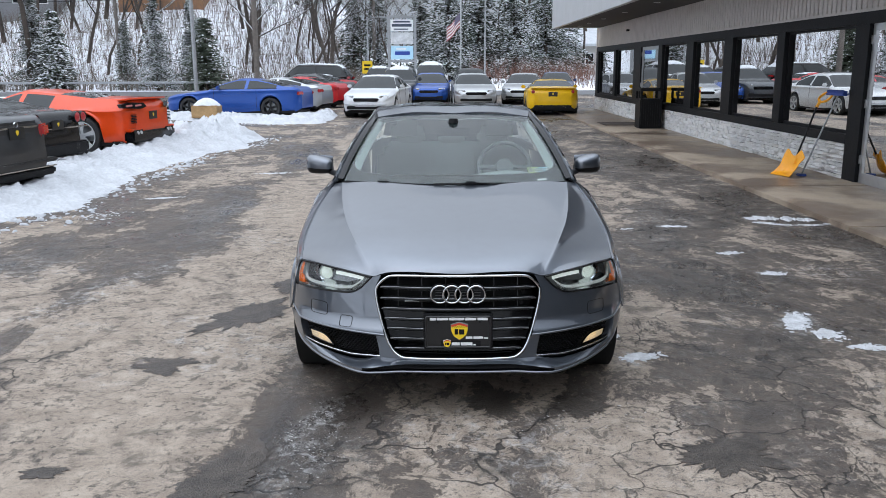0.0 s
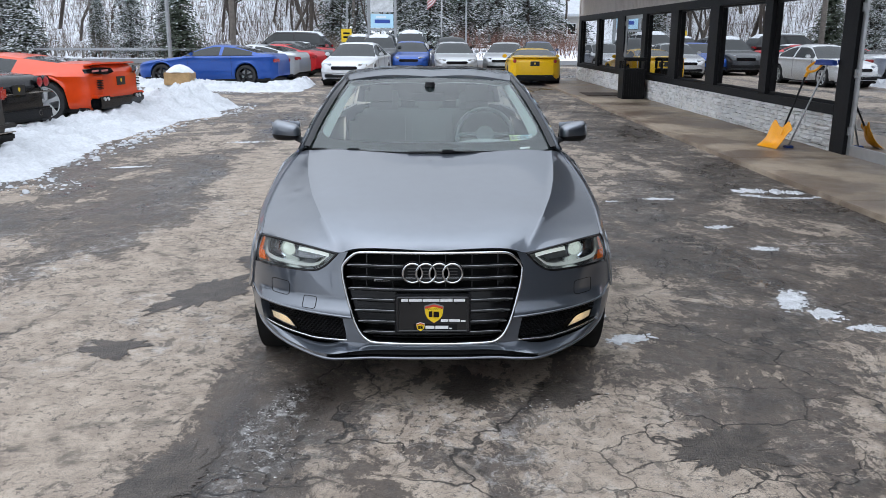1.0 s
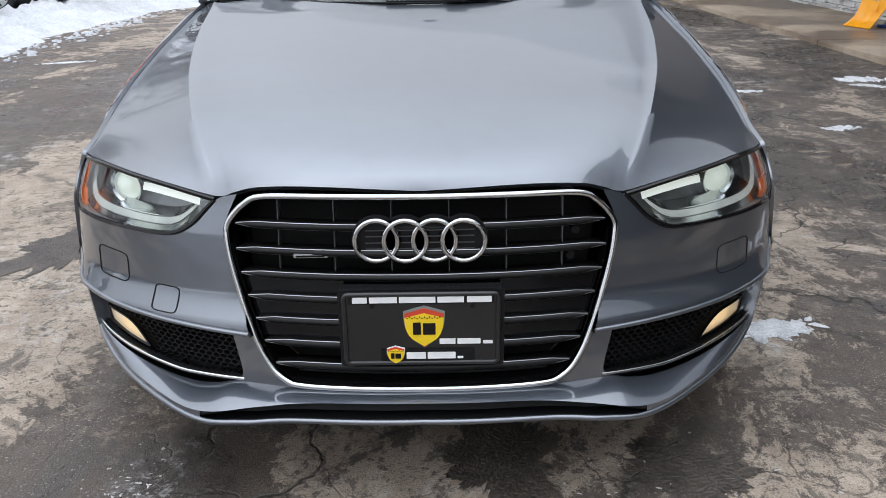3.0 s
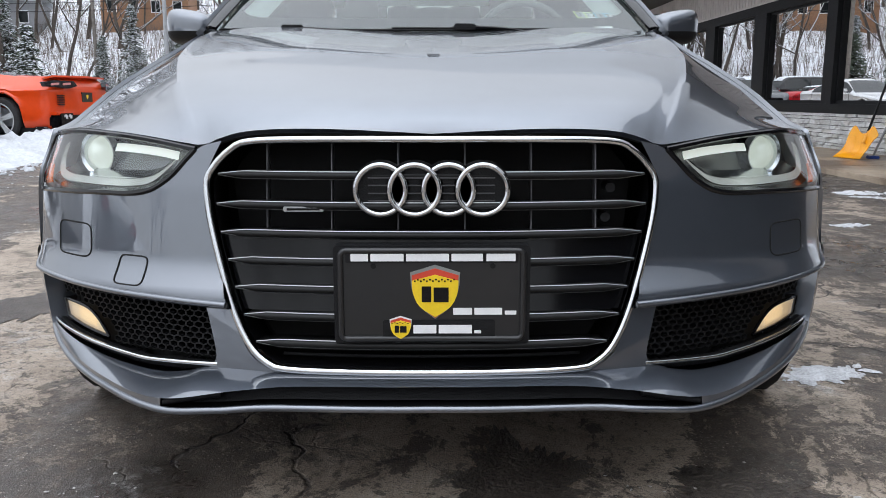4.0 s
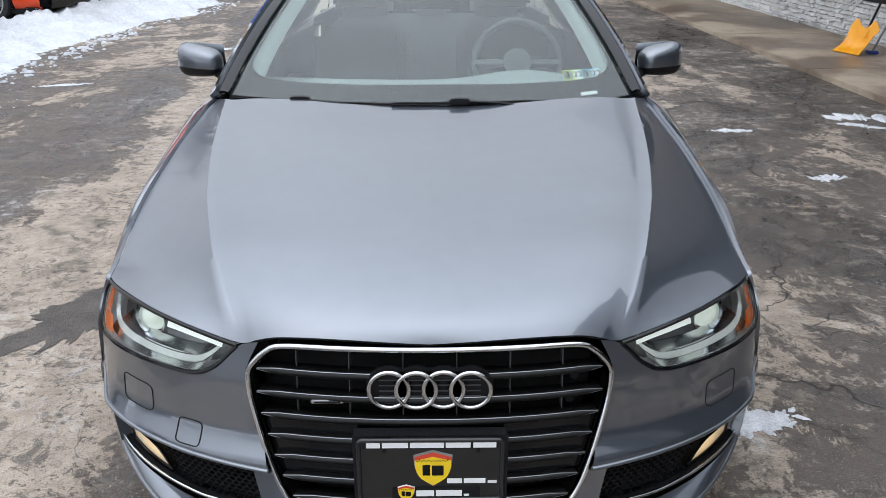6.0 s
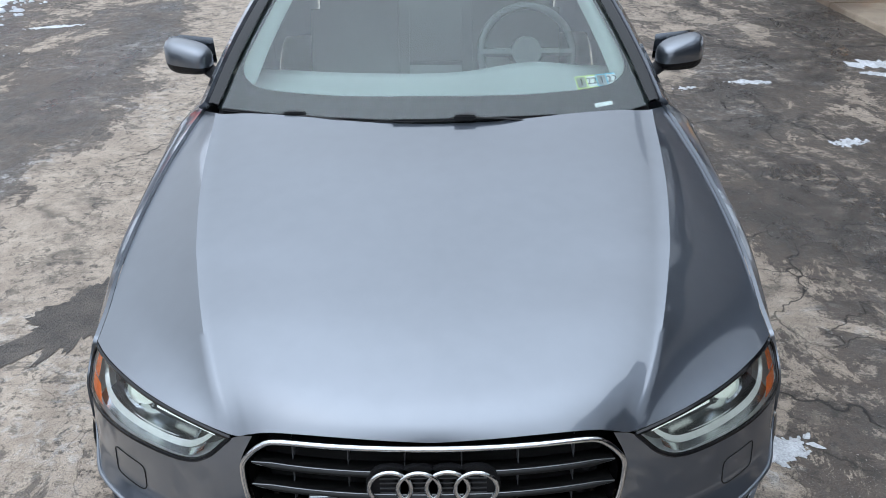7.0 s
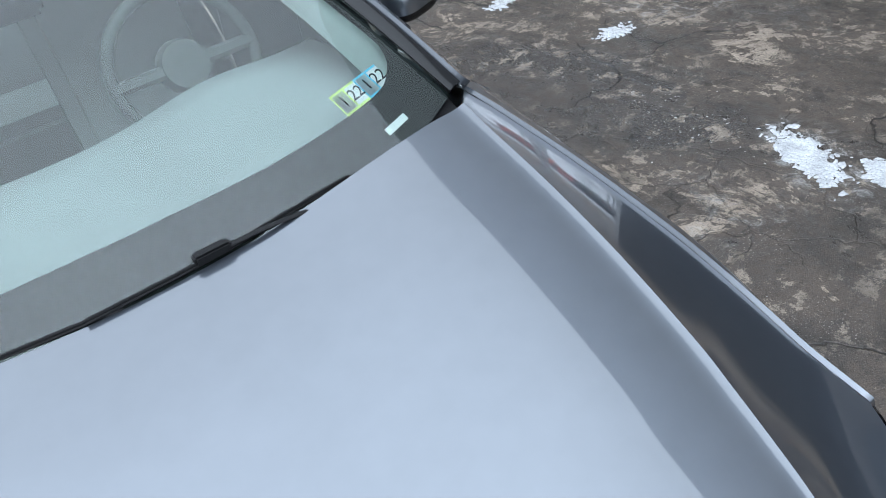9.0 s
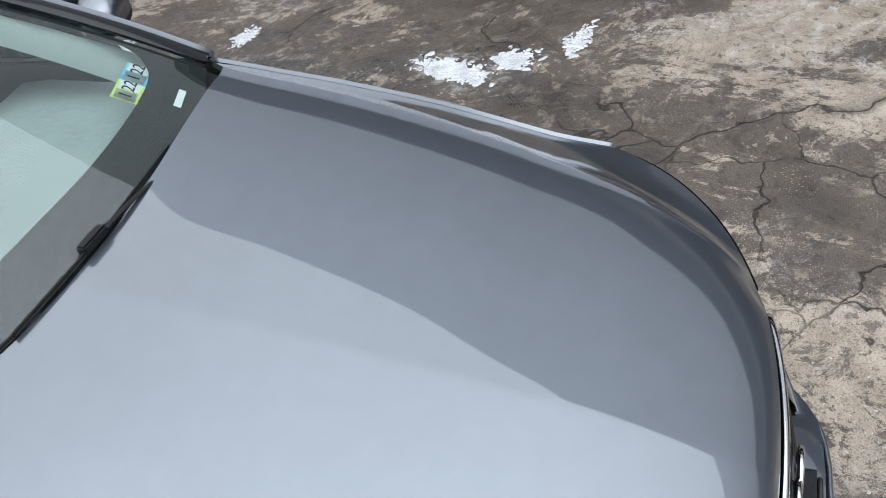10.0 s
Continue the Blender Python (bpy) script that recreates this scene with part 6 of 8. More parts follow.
def build_shovel():
    s = thing("snow_shovel", "orange plastic snow shovel with a black shaft leaning on the wall", "shovel")
    n = 17
    g = np.zeros((n, n, 3))
    across, ahead = np.array((-0.24, 0.97, 0.0)), np.array((0.97, 0.24, 0.0))
    reach = spline([(0.0, 0.0), (0.07, 0.012), (0.15, 0.05), (0.20, 0.12), (0.22, 0.21), (0.235, 0.30)], n)
    for j in range(n):
        for i in range(n):
            u, v = 2 * i / (n - 1) - 1, j / (n - 1)
            w = 0.235 * (1 - 0.14 * math.sin(math.pi * v) + 0.06 * v)
            turn_up = abs(u) ** 3
            out = reach[j][0] - 0.045 * turn_up * math.sin(math.pi * v)
            up = reach[j][1] + 0.055 * turn_up * math.sin(math.pi * min(1, v * 1.1)) + 0.10 * v ** 4 * math.exp(-((abs(u) - 0.62) / 0.30) ** 2) - 0.03 * v ** 5 * abs(u) ** 8
            g[j, i] = np.array((5.17, 8.56, 0.085)) + across * u * w + ahead * out + np.array((0, 0, up))
    sheet("blade", g, M_ORANGE, s, "scooped orange blade", thick=0.007)
    for i in (4, 8, 12):
        rod("blade_rib", [g[j, i] + (-0.004, 0, 0.003) for j in range(3, n - 2)], 0.006, M_ORANGE, s, "", 6)
    lathe("socket", [(0.024, 0.0), (0.026, 0.05), (0.020, 0.15), (0.0, 0.155)], M_ORANGE, s, "orange shaft socket", pose(5.375, 8.555, 0.27, 0, 20, 0), 14, "z")
    rod("shaft", spline([(5.38, 8.56, 0.30), (5.57, 8.66, 0.74), (5.74, 8.75, 1.15)], 14), 0.015, M_BLACK, s, "black steel shaft", 8)
    rod("grip_neck", spline([(5.73, 8.745, 1.12), (5.77, 8.76, 1.19), (5.80, 8.75, 1.22)], 8), 0.024, M_ORANGE, s, "orange grip neck", 10)
    rod("handle", spline([(5.79, 8.75, 1.20), (5.79, 8.83, 1.25), (5.87, 8.80, 1.335), (5.91, 8.70, 1.345), (5.90, 8.62, 1.31), (5.84, 8.66, 1.23), (5.79, 8.75, 1.20)], 34), 0.019, M_ORANGE, s, "orange grip", 8)


def build_scraper():
    s = thing("snow_broom", "blue snow broom with a grey shaft leaning on the wall", "broom")
    rod("shaft", line([(5.50, 8.55, 0.10), (5.91, 8.46, 1.31)], 8), 0.014, M_GREYROD, s, "grey steel shaft", 8)
    block("head", 5.86, 5.95, 8.22, 8.78, 1.31, 1.345, M_BLUEPL, s, "blue brush head", 0.012)
    rnd = random.Random(4)
    bm = bmesh.new()
    for k in range(32):
        y = 8.23 + 0.017 * k
        box(bm, 5.875, 5.935, y, y + 0.011, 1.345, 1.385 + rnd.uniform(-0.006, 0.008))
    part("bristles", bm, M_BLUEPL, s, "blue bristles")
    block("foot", 5.44, 5.56, 8.49, 8.61, 0.076, 0.115, M_BLUEPL, s, "blue scraper end", 0.01, None)


def build_bin():
    b = thing("litter_bin", "black square litter bin with open top sides", "bin")
    y0, y1, x0, x1 = 18.35, 18.95, 5.28, 5.88
    z = 0.055 + 0.008 * 12.6
    bm = bmesh.new()
    box(bm, x0, x1, y0, y1, z, z + 0.80, 0.02)
    part("body", bm, M_BLACK, b, "ribbed black body", sharp=40)
    for k in range(9):
        block("rib", x0 + 0.03 + k * 0.063, x0 + 0.055 + k * 0.063, y0 - 0.012, y0 + 0.01, z + 0.08, z + 0.72, M_BLACK, b, "", 0.003)
    for x, y in ((x0 + 0.03, y0 + 0.03), (x1 - 0.03, y0 + 0.03), (x0 + 0.03, y1 - 0.03), (x1 - 0.03, y1 - 0.03)):
        block("post", x - 0.03, x + 0.03, y - 0.03, y + 0.03, z + 0.80, z + 1.0, M_BLACK, b, "", 0.004)
    block("lid", x0 - 0.01, x1 + 0.01, y0 - 0.01, y1 + 0.01, z + 1.0, z + 1.09, M_BLACK, b, "black lid", 0.02)


build_shovel()
build_scraper()
build_bin()
bm = box(bmesh.new(), 4.6, 5.75, 19.6, 21.0, 0.165, 0.18, 0.004)
tagged(part("door_mat", bm, mat("brown_mat", (0.05, 0.035, 0.028), 0.95, 0, 0, 0.3, 30, 0.5, 200)), "dark brown door mat on the concrete walk", "mat")
build_stones()


# ---- parked cars ----
PROFILES = {
    # height of the top line, by share of the length from nose to tail
    "coupe": [(0, 0.46), (0.02, 0.53), (0.10, 0.60), (0.30, 0.69), (0.345, 0.72), (0.44, 0.88), (0.53, 0.985), (0.59, 1.0), (0.68, 0.975), (0.78, 0.895), (0.88, 0.80), (0.97, 0.765), (1.0, 0.66)],
    "sedan": [(0, 0.42), (0.02, 0.50), (0.08, 0.57), (0.24, 0.645), (0.29, 0.67), (0.44, 0.96), (0.54, 1.0), (0.68, 0.975), (0.84, 0.755), (0.97, 0.73), (1.0, 0.63)],
    "suv": [(0, 0.42), (0.02, 0.52), (0.07, 0.58), (0.22, 0.63), (0.27, 0.655), (0.39, 0.95), (0.50, 1.0), (0.80, 0.985), (0.90, 0.93), (0.985, 0.68), (1.0, 0.55)],
    "wedge": [(0, 0.36), (0.02, 0.43), (0.12, 0.55), (0.26, 0.66), (0.30, 0.70), (0.46, 0.985), (0.54, 1.0), (0.66, 0.955), (0.84, 0.88), (0.965, 0.865), (1.0, 0.76)],
}
GLASS = {"coupe": (0.345, 0.53, 0.70, 0.87, 0.36, 0.83), "sedan": (0.29, 0.44, 0.69, 0.835, 0.33, 0.80), "suv": (0.27, 0.39, 0.90, 0.975, 0.31, 0.92), "wedge": (0.30, 0.46, 0.66, 0.82, 0.32, 0.64)}
BELT = {"coupe": 0.70, "sedan": 0.66, "suv": 0.63, "wedge": 0.68}


def wheel_set(car, w, axles, r, rim, spokes=5):
    for ya in axles:
        for sg in (1, -1):
            wh = lathe("wheel", [(r * 0.62, -0.11), (r * 0.85, -0.12), (r * 0.97, -0.11), (r, -0.07), (r, 0.07), (r * 0.97, 0.11), (r * 0.85, 0.12), (r * 0.72, 0.105), (r * 0.68, 0.05)], M_RUBBER, car, "black tyre", pose(sg * (w - 0.125), ya, r, 0, 0, 0 if sg > 0 else 180), 30)
            bm = bmesh.new()
            for k in range(spokes):
                for d in (-9, 9):
                    box(bm, 0.075, 0.108, -0.022, 0.022, 0.02, r * 0.73, 0.006, pose(sg * (w - 0.125), ya, r, 0, 0, 0 if sg > 0 else 180) @ pose(0, 0, 0, k * 360 / spokes + d * 0.6, 0, 0))
            box(bm, 0.04, 0.095, -0.05, 0.05, -0.05, 0.05, 0.02, pose(sg * (w - 0.125), ya, r, 0, 0, 0 if sg > 0 else 180))
            lathe("rim_lip", [(r * 0.66, 0.03), (r * 0.70, 0.112), (r * 0.75, 0.116), (r * 0.76, 0.10)], rim, wh, "", pose(sg * (w - 0.125), ya, r, 0, 0, 0 if sg > 0 else 180), 30)
            part("rim", bm, rim, wh, "spoked alloy rim", sharp=40)
            lathe("brake_disc", [(0.0, 0.0), (r * 0.55, 0.0), (r * 0.55, 0.02)], M_GREYROD, wh, "", pose(sg * (w - 0.125), ya, r, 0, 0, 0 if sg > 0 else 180), 24)
            lathe("wheel_well", [(r * 1.12, -0.26), (r * 1.14, 0.07)], M_VOID, car, "", pose(sg * (w - 0.125), ya, r * 1.02, 0, 0, 0 if sg > 0 else 180), 24)


def parked_car(name, label, shape, paint, at, size, rim=None, plate=True, snow=0.0, spokes=5, roof_paint=None):
    """A car with its nose at -y in its own frame; returns the thing and its half-width."""
    ln, wd, ht = size
    w = wd / 2
    car = thing(name, label, "car", at, "parked cars")
    prof = PROFILES[shape]
    ws0, ws1, rw0, rw1, sw0, sw1 = GLASS[shape]
    r = {"suv": 0.37, "wedge": 0.365}.get(shape, 0.345)
    axles = (ln * 0.19, ln * 0.79)
    ts = np.unique(np.r_[np.linspace(0, 1, 46), 0.005, 0.012, 0.967, 0.985, 0.992, ws0, ws1, rw0, rw1, sw0, sw1, [(a + d) / ln for a in axles for d in (-r * 1.14, -r * 1.0, -r * 0.7, 0, r * 0.7, r * 1.0, r * 1.14)]])
    fine = spline(prof, 200)
    rings, sub = [], 3
    for t in ts:
        y = t * ln
        zt = float(np.interp(t, fine[:, 0], fine[:, 1])) * ht
        zb = min(zt - 0.02, (BELT[shape] + 0.05 * t) * ht)
        corner = 1 - 0.26 * max(0, 1 - t / 0.11) ** 2 - 0.20 * max(0, (t - 0.89) / 0.11) ** 2
        ww = w * corner * (0.965 + 0.035 * math.sin(math.pi * min(1, max(0, (t - 0.1) / 0.8))) ** 2)
        low = 0.20 + 0.06 * max(0, 1 - t / 0.06) + 0.10 * max(0, (t - 0.95) / 0.05)
        for a in axles:
            if abs(y - a) < r * 1.14:
                low = max(low, r + math.sqrt((r * 1.14) ** 2 - (y - a) ** 2))
        flare = 1 + 0.012 * sum(math.exp(-((y - a) / 0.5) ** 2) for a in axles)
        gh = max(0, zt - zb)
        k = min(1, gh / (0.28 * ht))
        wt = ww * (0.90 - (0.34 if shape in ('coupe', 'wedge') else 0.25) * k)
        mid = max(0.45 * ht * 0.8, low + 0.05)
        mid = min(mid, zb - 0.08)
        low = min(low, mid - 0.02)
        waist = max(mid + 0.03, zb - 0.17)
        pts = [(ww * 0.93, low), (ww * 0.985 * flare, (low + mid) / 2), (ww * flare, mid), (ww * 0.972 * flare, waist), (ww * 0.985 * flare, max(zb - 0.06, waist + 0.02)), (ww * 0.93, zb), (wt + (ww * 0.90 - wt) * 0.45, zb + gh * 0.55), (wt, zb + gh * 0.90), (wt * 0.72, zb + gh * 0.985), (wt * 0.35, zt), (0, zt + 0.004)]
        ring = []
        for a, b in zip(pts, pts[1:]):
            for s in range(sub):
                ring.append((a[0] + (b[0] - a[0]) * s / sub, y, a[1] + (b[1] - a[1]) * s / sub))
        ring.append((pts[-1][0], y, pts[-1][1]))
        tuck = 0.10 * max(0, (t - 0.955) / 0.045) ** 2 + 0.08 * max(0, (0.03 - t) / 0.03) ** 2     # rounded-off ends
        heart = (low + zt) / 2
        ring = [(px * (1 - tuck), py, heart + (pz - heart) * (1 - tuck)) for px, py, pz in ring]
        rings.append(ring)
    g = np.array(rings)
    n = g.shape[1]
    full = np.concatenate([g, g[:, -2::-1] * (-1, 1, 1)], 1)
    m = full.shape[1]
    kinds = {"body": [], "windscreen": [], "rear_window": [], "left_side_glass": [], "right_side_glass": [], "roof_panel": []}
    for j in range(len(ts) - 1):
        t = (ts[j] + ts[j + 1]) / 2
        for i in range(m - 1):
            c = i if i < n - 1 else m - 2 - i
            seg = c // sub
            q = (j * m + i, (j + 1) * m + i, (j + 1) * m + i + 1, j * m + i + 1)
            kind = "body"
            if seg in (5, 6) and sw0 < t < sw1 and not (seg == 6 and c % sub == 2) and abs(t - (sw0 + sw1) / 2 - 0.02) > 0.012:
                kind = "right_side_glass" if i < n - 1 else "left_side_glass"
            elif seg in (7, 8, 9) and ws0 < t < ws1:
                kind = "windscreen"
            elif seg in (7, 8, 9) and rw0 < t < rw1:
                kind = "rear_window"
            elif seg in (7, 8, 9) and ws1 <= t <= rw0:
                kind = "roof_panel"
            kinds[kind].append(q)
    for kind, faces in kinds.items():
        used = sorted({v for q in faces for v in q})
        where = {v: k for k, v in enumerate(used)}
        material = paint if kind in ("body",) else (roof_paint or paint) if kind == "roof_panel" else M_CARGLASS
        ob = piece(kind, full.reshape(-1, 3)[used], [tuple(where[v] for v in q) for q in faces], material, car, {"body": "painted body shell", "roof_panel": "painted roof"}.get(kind, "tinted glass"), sharp=35)
    # nose and tail caps
    for j, nm in ((0, "nose_panel"), (len(ts) - 1, "tail_panel")):
        ring = full[j]
        c = ring.mean(0) + (0, -0.03 if j == 0 else 0.03, 0)
        v = np.vstack([ring, c])
        f = [(i, i + 1, m) if j == 0 else (i + 1, i, m) for i in range(m - 1)] + [(m - 1, 0, m) if j == 0 else (0, m - 1, m)]
        piece(nm, v, f, paint, car, sharp=35)
    wheel_set(car, w, axles, r, rim or M_RIM, spokes)
    for sg, nm in ((1, "door_gap"), (-1, "door_gap")):
        for tt in ((sw0 + 0.01, (sw0 + sw1) / 2 + 0.09) if shape in ("coupe", "wedge") else (sw0 + 0.01, (sw0 + sw1) / 2 + 0.02, sw1 - 0.03)):
            j = int(np.argmin(abs(ts - tt)))
            rod(nm, full[j, 2 : 5 * sub + 1] * (sg, 1, 1) + (sg * 0.001, 0, 0), 0.005, M_VOID, car, "", 4)
        hy = ln * ((sw0 + sw1) / 2 - 0.02)
        block("door_handle", -0.012, 0.012, -0.10, 0.10, -0.015, 0.015, paint, car, "door handle", 0.006, pose(sg * w * 0.985, hy, BELT[shape] * ht - 0.10))
        rod("window_trim", np.array([full[j, 5 * sub] for j in range(len(ts)) if sw0 - 0.01 < ts[j] < sw1 + 0.01]) * (sg, 1, 1), 0.010, M_BLACK, car, "black window trim", 5)
    block("sill", -w * 0.93, w * 0.93, ln * 0.06, ln * 0.96, 0.16, 0.26, M_BLACK, car, "black lower sill", 0.02)
    for sg in (1, -1):
        my = ln * (ws0 + 0.07)
        mo = block("door_mirror", sg * (w - 0.03) - 0.02, sg * (w + 0.13) + 0.0, my - 0.05, my + 0.06, BELT[shape] * ht + 0.02, BELT[shape] * ht + 0.15, paint, car, "door mirror", 0.035) if sg > 0 else block("door_mirror", -(w + 0.13), -(w - 0.05), my - 0.05, my + 0.06, BELT[shape] * ht + 0.02, BELT[shape] * ht + 0.15, paint, car, "door mirror", 0.035)
        hy = ln * 0.015
        block("headlamp", -0.17, 0.17, -0.03, 0.10, -0.06, 0.06, M_REFL, car, "clear headlamp", 0.03, pose(sg * w * 0.66, hy + 0.05, ht * 0.475, 20, 0, sg * 24))
    if plate:
        tag = block("plate", -0.16, 0.16, ln + 0.012, ln + 0.03, ht * 0.53, ht * 0.53 + 0.16, M_PLATE, car, "black dealer plate", 0.004)
        flat = [(x, ln + 0.032, z) for x, z in [(p[0] * 1 + 0.0, ht * 0.53 + 0.085 + p[1]) for p in shield(0.062, 0.075)]]
        piece("plate_mark", flat, [tuple(range(len(flat)))[::-1]], M_YELLOWPRINT, tag, smooth=False)
    if snow:
        top = full[:, n - 7 : n + 6]
        js = [j for j, t in enumerate(ts) if ws1 - 0.02 < t < rw0 + 0.03]
        s = top[js[0] : js[-1] + 1].copy()
        for a in range(s.shape[0]):
            for b in range(s.shape[1]):
                e = smooth01(a / 3) * smooth01((s.shape[0] - 1 - a) / 3) * smooth01(b / 2) * smooth01((s.shape[1] - 1 - b) / 2)
                s[a, b, 2] += e * snow * (0.8 + 0.5 * noise.noise((a * 0.6, b * 0.6, snow))) + 0.002
        sheet("roof_snow", s, M_SNOW, car, "snow lying on the roof", flip=True)
    return car, w


def paint(name, colour, metal=0.0, rough=0.35):
    return mat(name, colour, rough, metal, 0.6, 0.05, 2.0, spec=0.25)


P_ORANGE = paint("orange_paint", (0.66, 0.055, 0.006))
P_BLACK = mat("black_paint", (0.006, 0.006, 0.007), 0.15, 0, 0.3, 0.1, 2.0, spec=0.2)
P_GREY = mat("dark_silver_paint", (0.060, 0.064, 0.070), 0.3, 0.7, 0.7, 0.05, 2.0, spec=0.3)
P_BLUE = paint("bright_blue_paint", (0.010, 0.065, 0.30), 0.2)
P_WHITE = paint("white_paint", (0.62, 0.63, 0.64))
P_RED = paint("red_paint", (0.50, 0.012, 0.018))
P_YELLOW = paint("yellow_paint", (0.80, 0.47, 0.002))
P_SILVER = paint("silver_paint", (0.42, 0.43, 0.44), 0.7)
P_NAVY = paint("navy_paint", (0.03, 0.05, 0.12), 0.4)


def stand(x, y, heading, ln, lift=0.0):
    """The pose of a car whose tail centre is at (x, y) and whose nose points along heading (degrees from +x)."""
    a = radians(heading)
    nx, ny = x + ln * math.cos(a), y + ln * math.sin(a)
    return pose(nx, ny, land(x, y) + lift, 0, 0, heading + 90)


def stand_nose(x, y, heading, lift=0.0):
    return pose(x, y, land(x, y) + lift, 0, 0, heading + 90)


# the three with their tails to the drive
car, w = parked_car("sports_car", "bright orange mid-engined sports car with silver wheels in snow", "wedge", P_ORANGE, stand(-5.95, 12.50, 172, 4.63, 0.08), (4.63, 1.93, 1.23))
L = 4.63
bm = bmesh.new()
sp = coons(spline([(-0.74, L - 0.30, 1.035), (0, L - 0.20, 1.05), (0.74, L - 0.30, 1.035)], 20), spline([(-0.76, L - 0.08, 1.075), (0, L + 0.01, 1.085), (0.76, L - 0.08, 1.075)], 20), line([(-0.74, L - 0.30, 1.035), (-0.76, L - 0.08, 1.075)], 4), line([(0.74, L - 0.30, 1.035), (0.76, L - 0.08, 1.075)], 4))
sheet("tail_spoiler", sp, P_ORANGE, car, "orange ducktail spoiler", thick=0.03)
for sg in (1, -1):
    hexa = [(-0.30, -0.02), (-0.24, 0.055), (0.10, 0.065), (0.30, 0.03), (0.26, -0.035), (-0.16, -0.06)]
    bm = bmesh.new()
    top = [bm.verts.new((x * sg, 0.02, z)) for x, z in hexa]
    bot = [bm.verts.new((x * sg * 1.05, -0.06, z * 1.1)) for x, z in hexa]
    bm.faces.new(top if sg < 0 else top[::-1])
    for k in range(6):
        bm.faces.new((top[k], bot[k], bot[(k + 1) % 6], top[(k + 1) % 6]))
    bmesh.ops.recalc_face_normals(bm, faces=bm.faces)
    bm.transform(pose(sg * 0.70, L - 0.012, 0.93, 0, 0, -sg * 24))
    part("lamp_housing", bm, M_GLOSSBLACK, car, "black angular lamp housing", sharp=30)
    for k, (xa, xb) in enumerate(((0.52, 0.70), (0.72, 0.88))):
        lamp = block("tail_lamp", -0.075, 0.075, -0.03, 0.012, -0.018, 0.018, mat("pale_red_lens", (0.55, 0.20, 0.18), 0.2, 0, 0.8, 0.1, 40), car, "pale red slanted tail lamp", 0.008, pose(sg * (xa + xb) / 2, L + 0.048 - 0.082 * k, 0.940 - 0.006 * k, 0, sg * 6, -sg * 24))
    for k in range(6):
        block("vent_slot", sg * 0.70 - 0.07, sg * 0.70 + 0.07, L - 0.04, L + 0.012, 0.60 + 0.03 * k, 0.615 + 0.03 * k, M_VOID, car, "", 0.003, None)
    block("pipe_surround", sg * 0.64 - 0.20, sg * 0.64 + 0.20, L - 0.14, L + 0.035, 0.33, 0.50, M_GLOSSBLACK, car, "black exhaust surround", 0.03)
    for d in (0.56, 0.68):
        block("tailpipe", sg * d - 0.045, sg * d + 0.045, L - 0.05, L + 0.055, 0.37, 0.45, M_RIM, car, "bright square tailpipe", 0.015)
block("diffuser", -0.86, 0.86, L - 0.16, L + 0.05, 0.24, 0.44, M_GLOSSBLACK, car, "black rear diffuser", 0.03)
block("bumper_shelf", -0.90, 0.90, L - 0.12, L + 0.03, 0.44, 0.50, P_ORANGE, car, "", 0.02)
block("rear_recess", -0.42, 0.42, L - 0.02, L + 0.012, 0.60, 0.86, P_ORANGE, car, "", 0.03)

car, w = parked_car("sports_car", "black two-seat sports car with round red lamps in snow", "coupe", P_BLACK, stand(-6.55, 9.66, 172, 4.51, 0.08), (4.51, 1.84, 1.22), M_RIMDARK)
L = 4.51
for sg in (1, -1):
    for x in (0.58, 0.78):
        lathe("tail_lamp", [(0.0, 0.03), (0.05, 0.028), (0.082, 0.01), (0.088, -0.05)], M_REDLENS, car, "round red tail lamp", pose(sg * x, L + 0.02 - 0.06 * (x - 0.5), 0.83), 20, "y")
        lathe("lamp_ring", [(0.086, 0.014), (0.096, 0.016), (0.10, -0.05)], M_GLOSSBLACK, car, "", pose(sg * x, L + 0.02 - 0.06 * (x - 0.5), 0.83), 20, "y")
    lathe("tailpipe", [(0.04, 0.0), (0.05, 0.0), (0.05, -0.10)], M_CHROME, car, "bright tailpipe", pose(sg * 0.5, L + 0.04, 0.33), 14, "y")
block("tail_bar", -0.90, 0.90, L - 0.05, L + 0.025, 0.655, 0.68, M_CHROME, car, "bright tail strip", 0.008)
block("diffuser", -0.85, 0.85, L - 0.15, L + 0.04, 0.22, 0.42, M_BLACK, car, "black rear diffuser", 0.03)

car, w = parked_car("saloon", "dark grey saloon with a bright boot strip, parked in snow", "sedan", P_GREY, stand(-5.76, 6.80, 172, 4.70, 0.05), (4.70, 1.80, 1.44))
L = 4.70
block("boot_strip", -0.46, 0.46, L + 0.0, L + 0.022, 0.90, 0.925, M_CHROME, car, "bright boot strip", 0.006)
block("boot_panel", -0.50, 0.50, L - 0.05, L + 0.010, 0.62, 0.99, P_GREY, car, "", 0.04)
for sg in (1, -1):
    block("tail_lamp", -0.20, 0.20, -0.06, 0.03, -0.085, 0.085, M_REDLENS, car, "red tail lamp", 0.03, pose(sg * 0.69, L - 0.05, 0.85, 0, 0, -sg * 24))
    lathe("emblem", [(0.030, 0.0), (0.038, 0.004), (0.040, -0.01)], M_CHROME, car, "", pose(0, L + 0.022, 0.955), 18, "y") if sg > 0 else None
block("bumper_edge", -0.84, 0.84, L - 0.12, L + 0.035, 0.40, 0.46, P_GREY, car, "", 0.02)
block("lower_trim", -0.80, 0.80, L - 0.12, L + 0.02, 0.22, 0.34, M_BLACK, car, "", 0.03)
block("bumper_strip", -0.80, 0.80, L + 0.005, L + 0.03, 0.335, 0.35, M_CHROME, car, "bright bumper strip", 0.005)

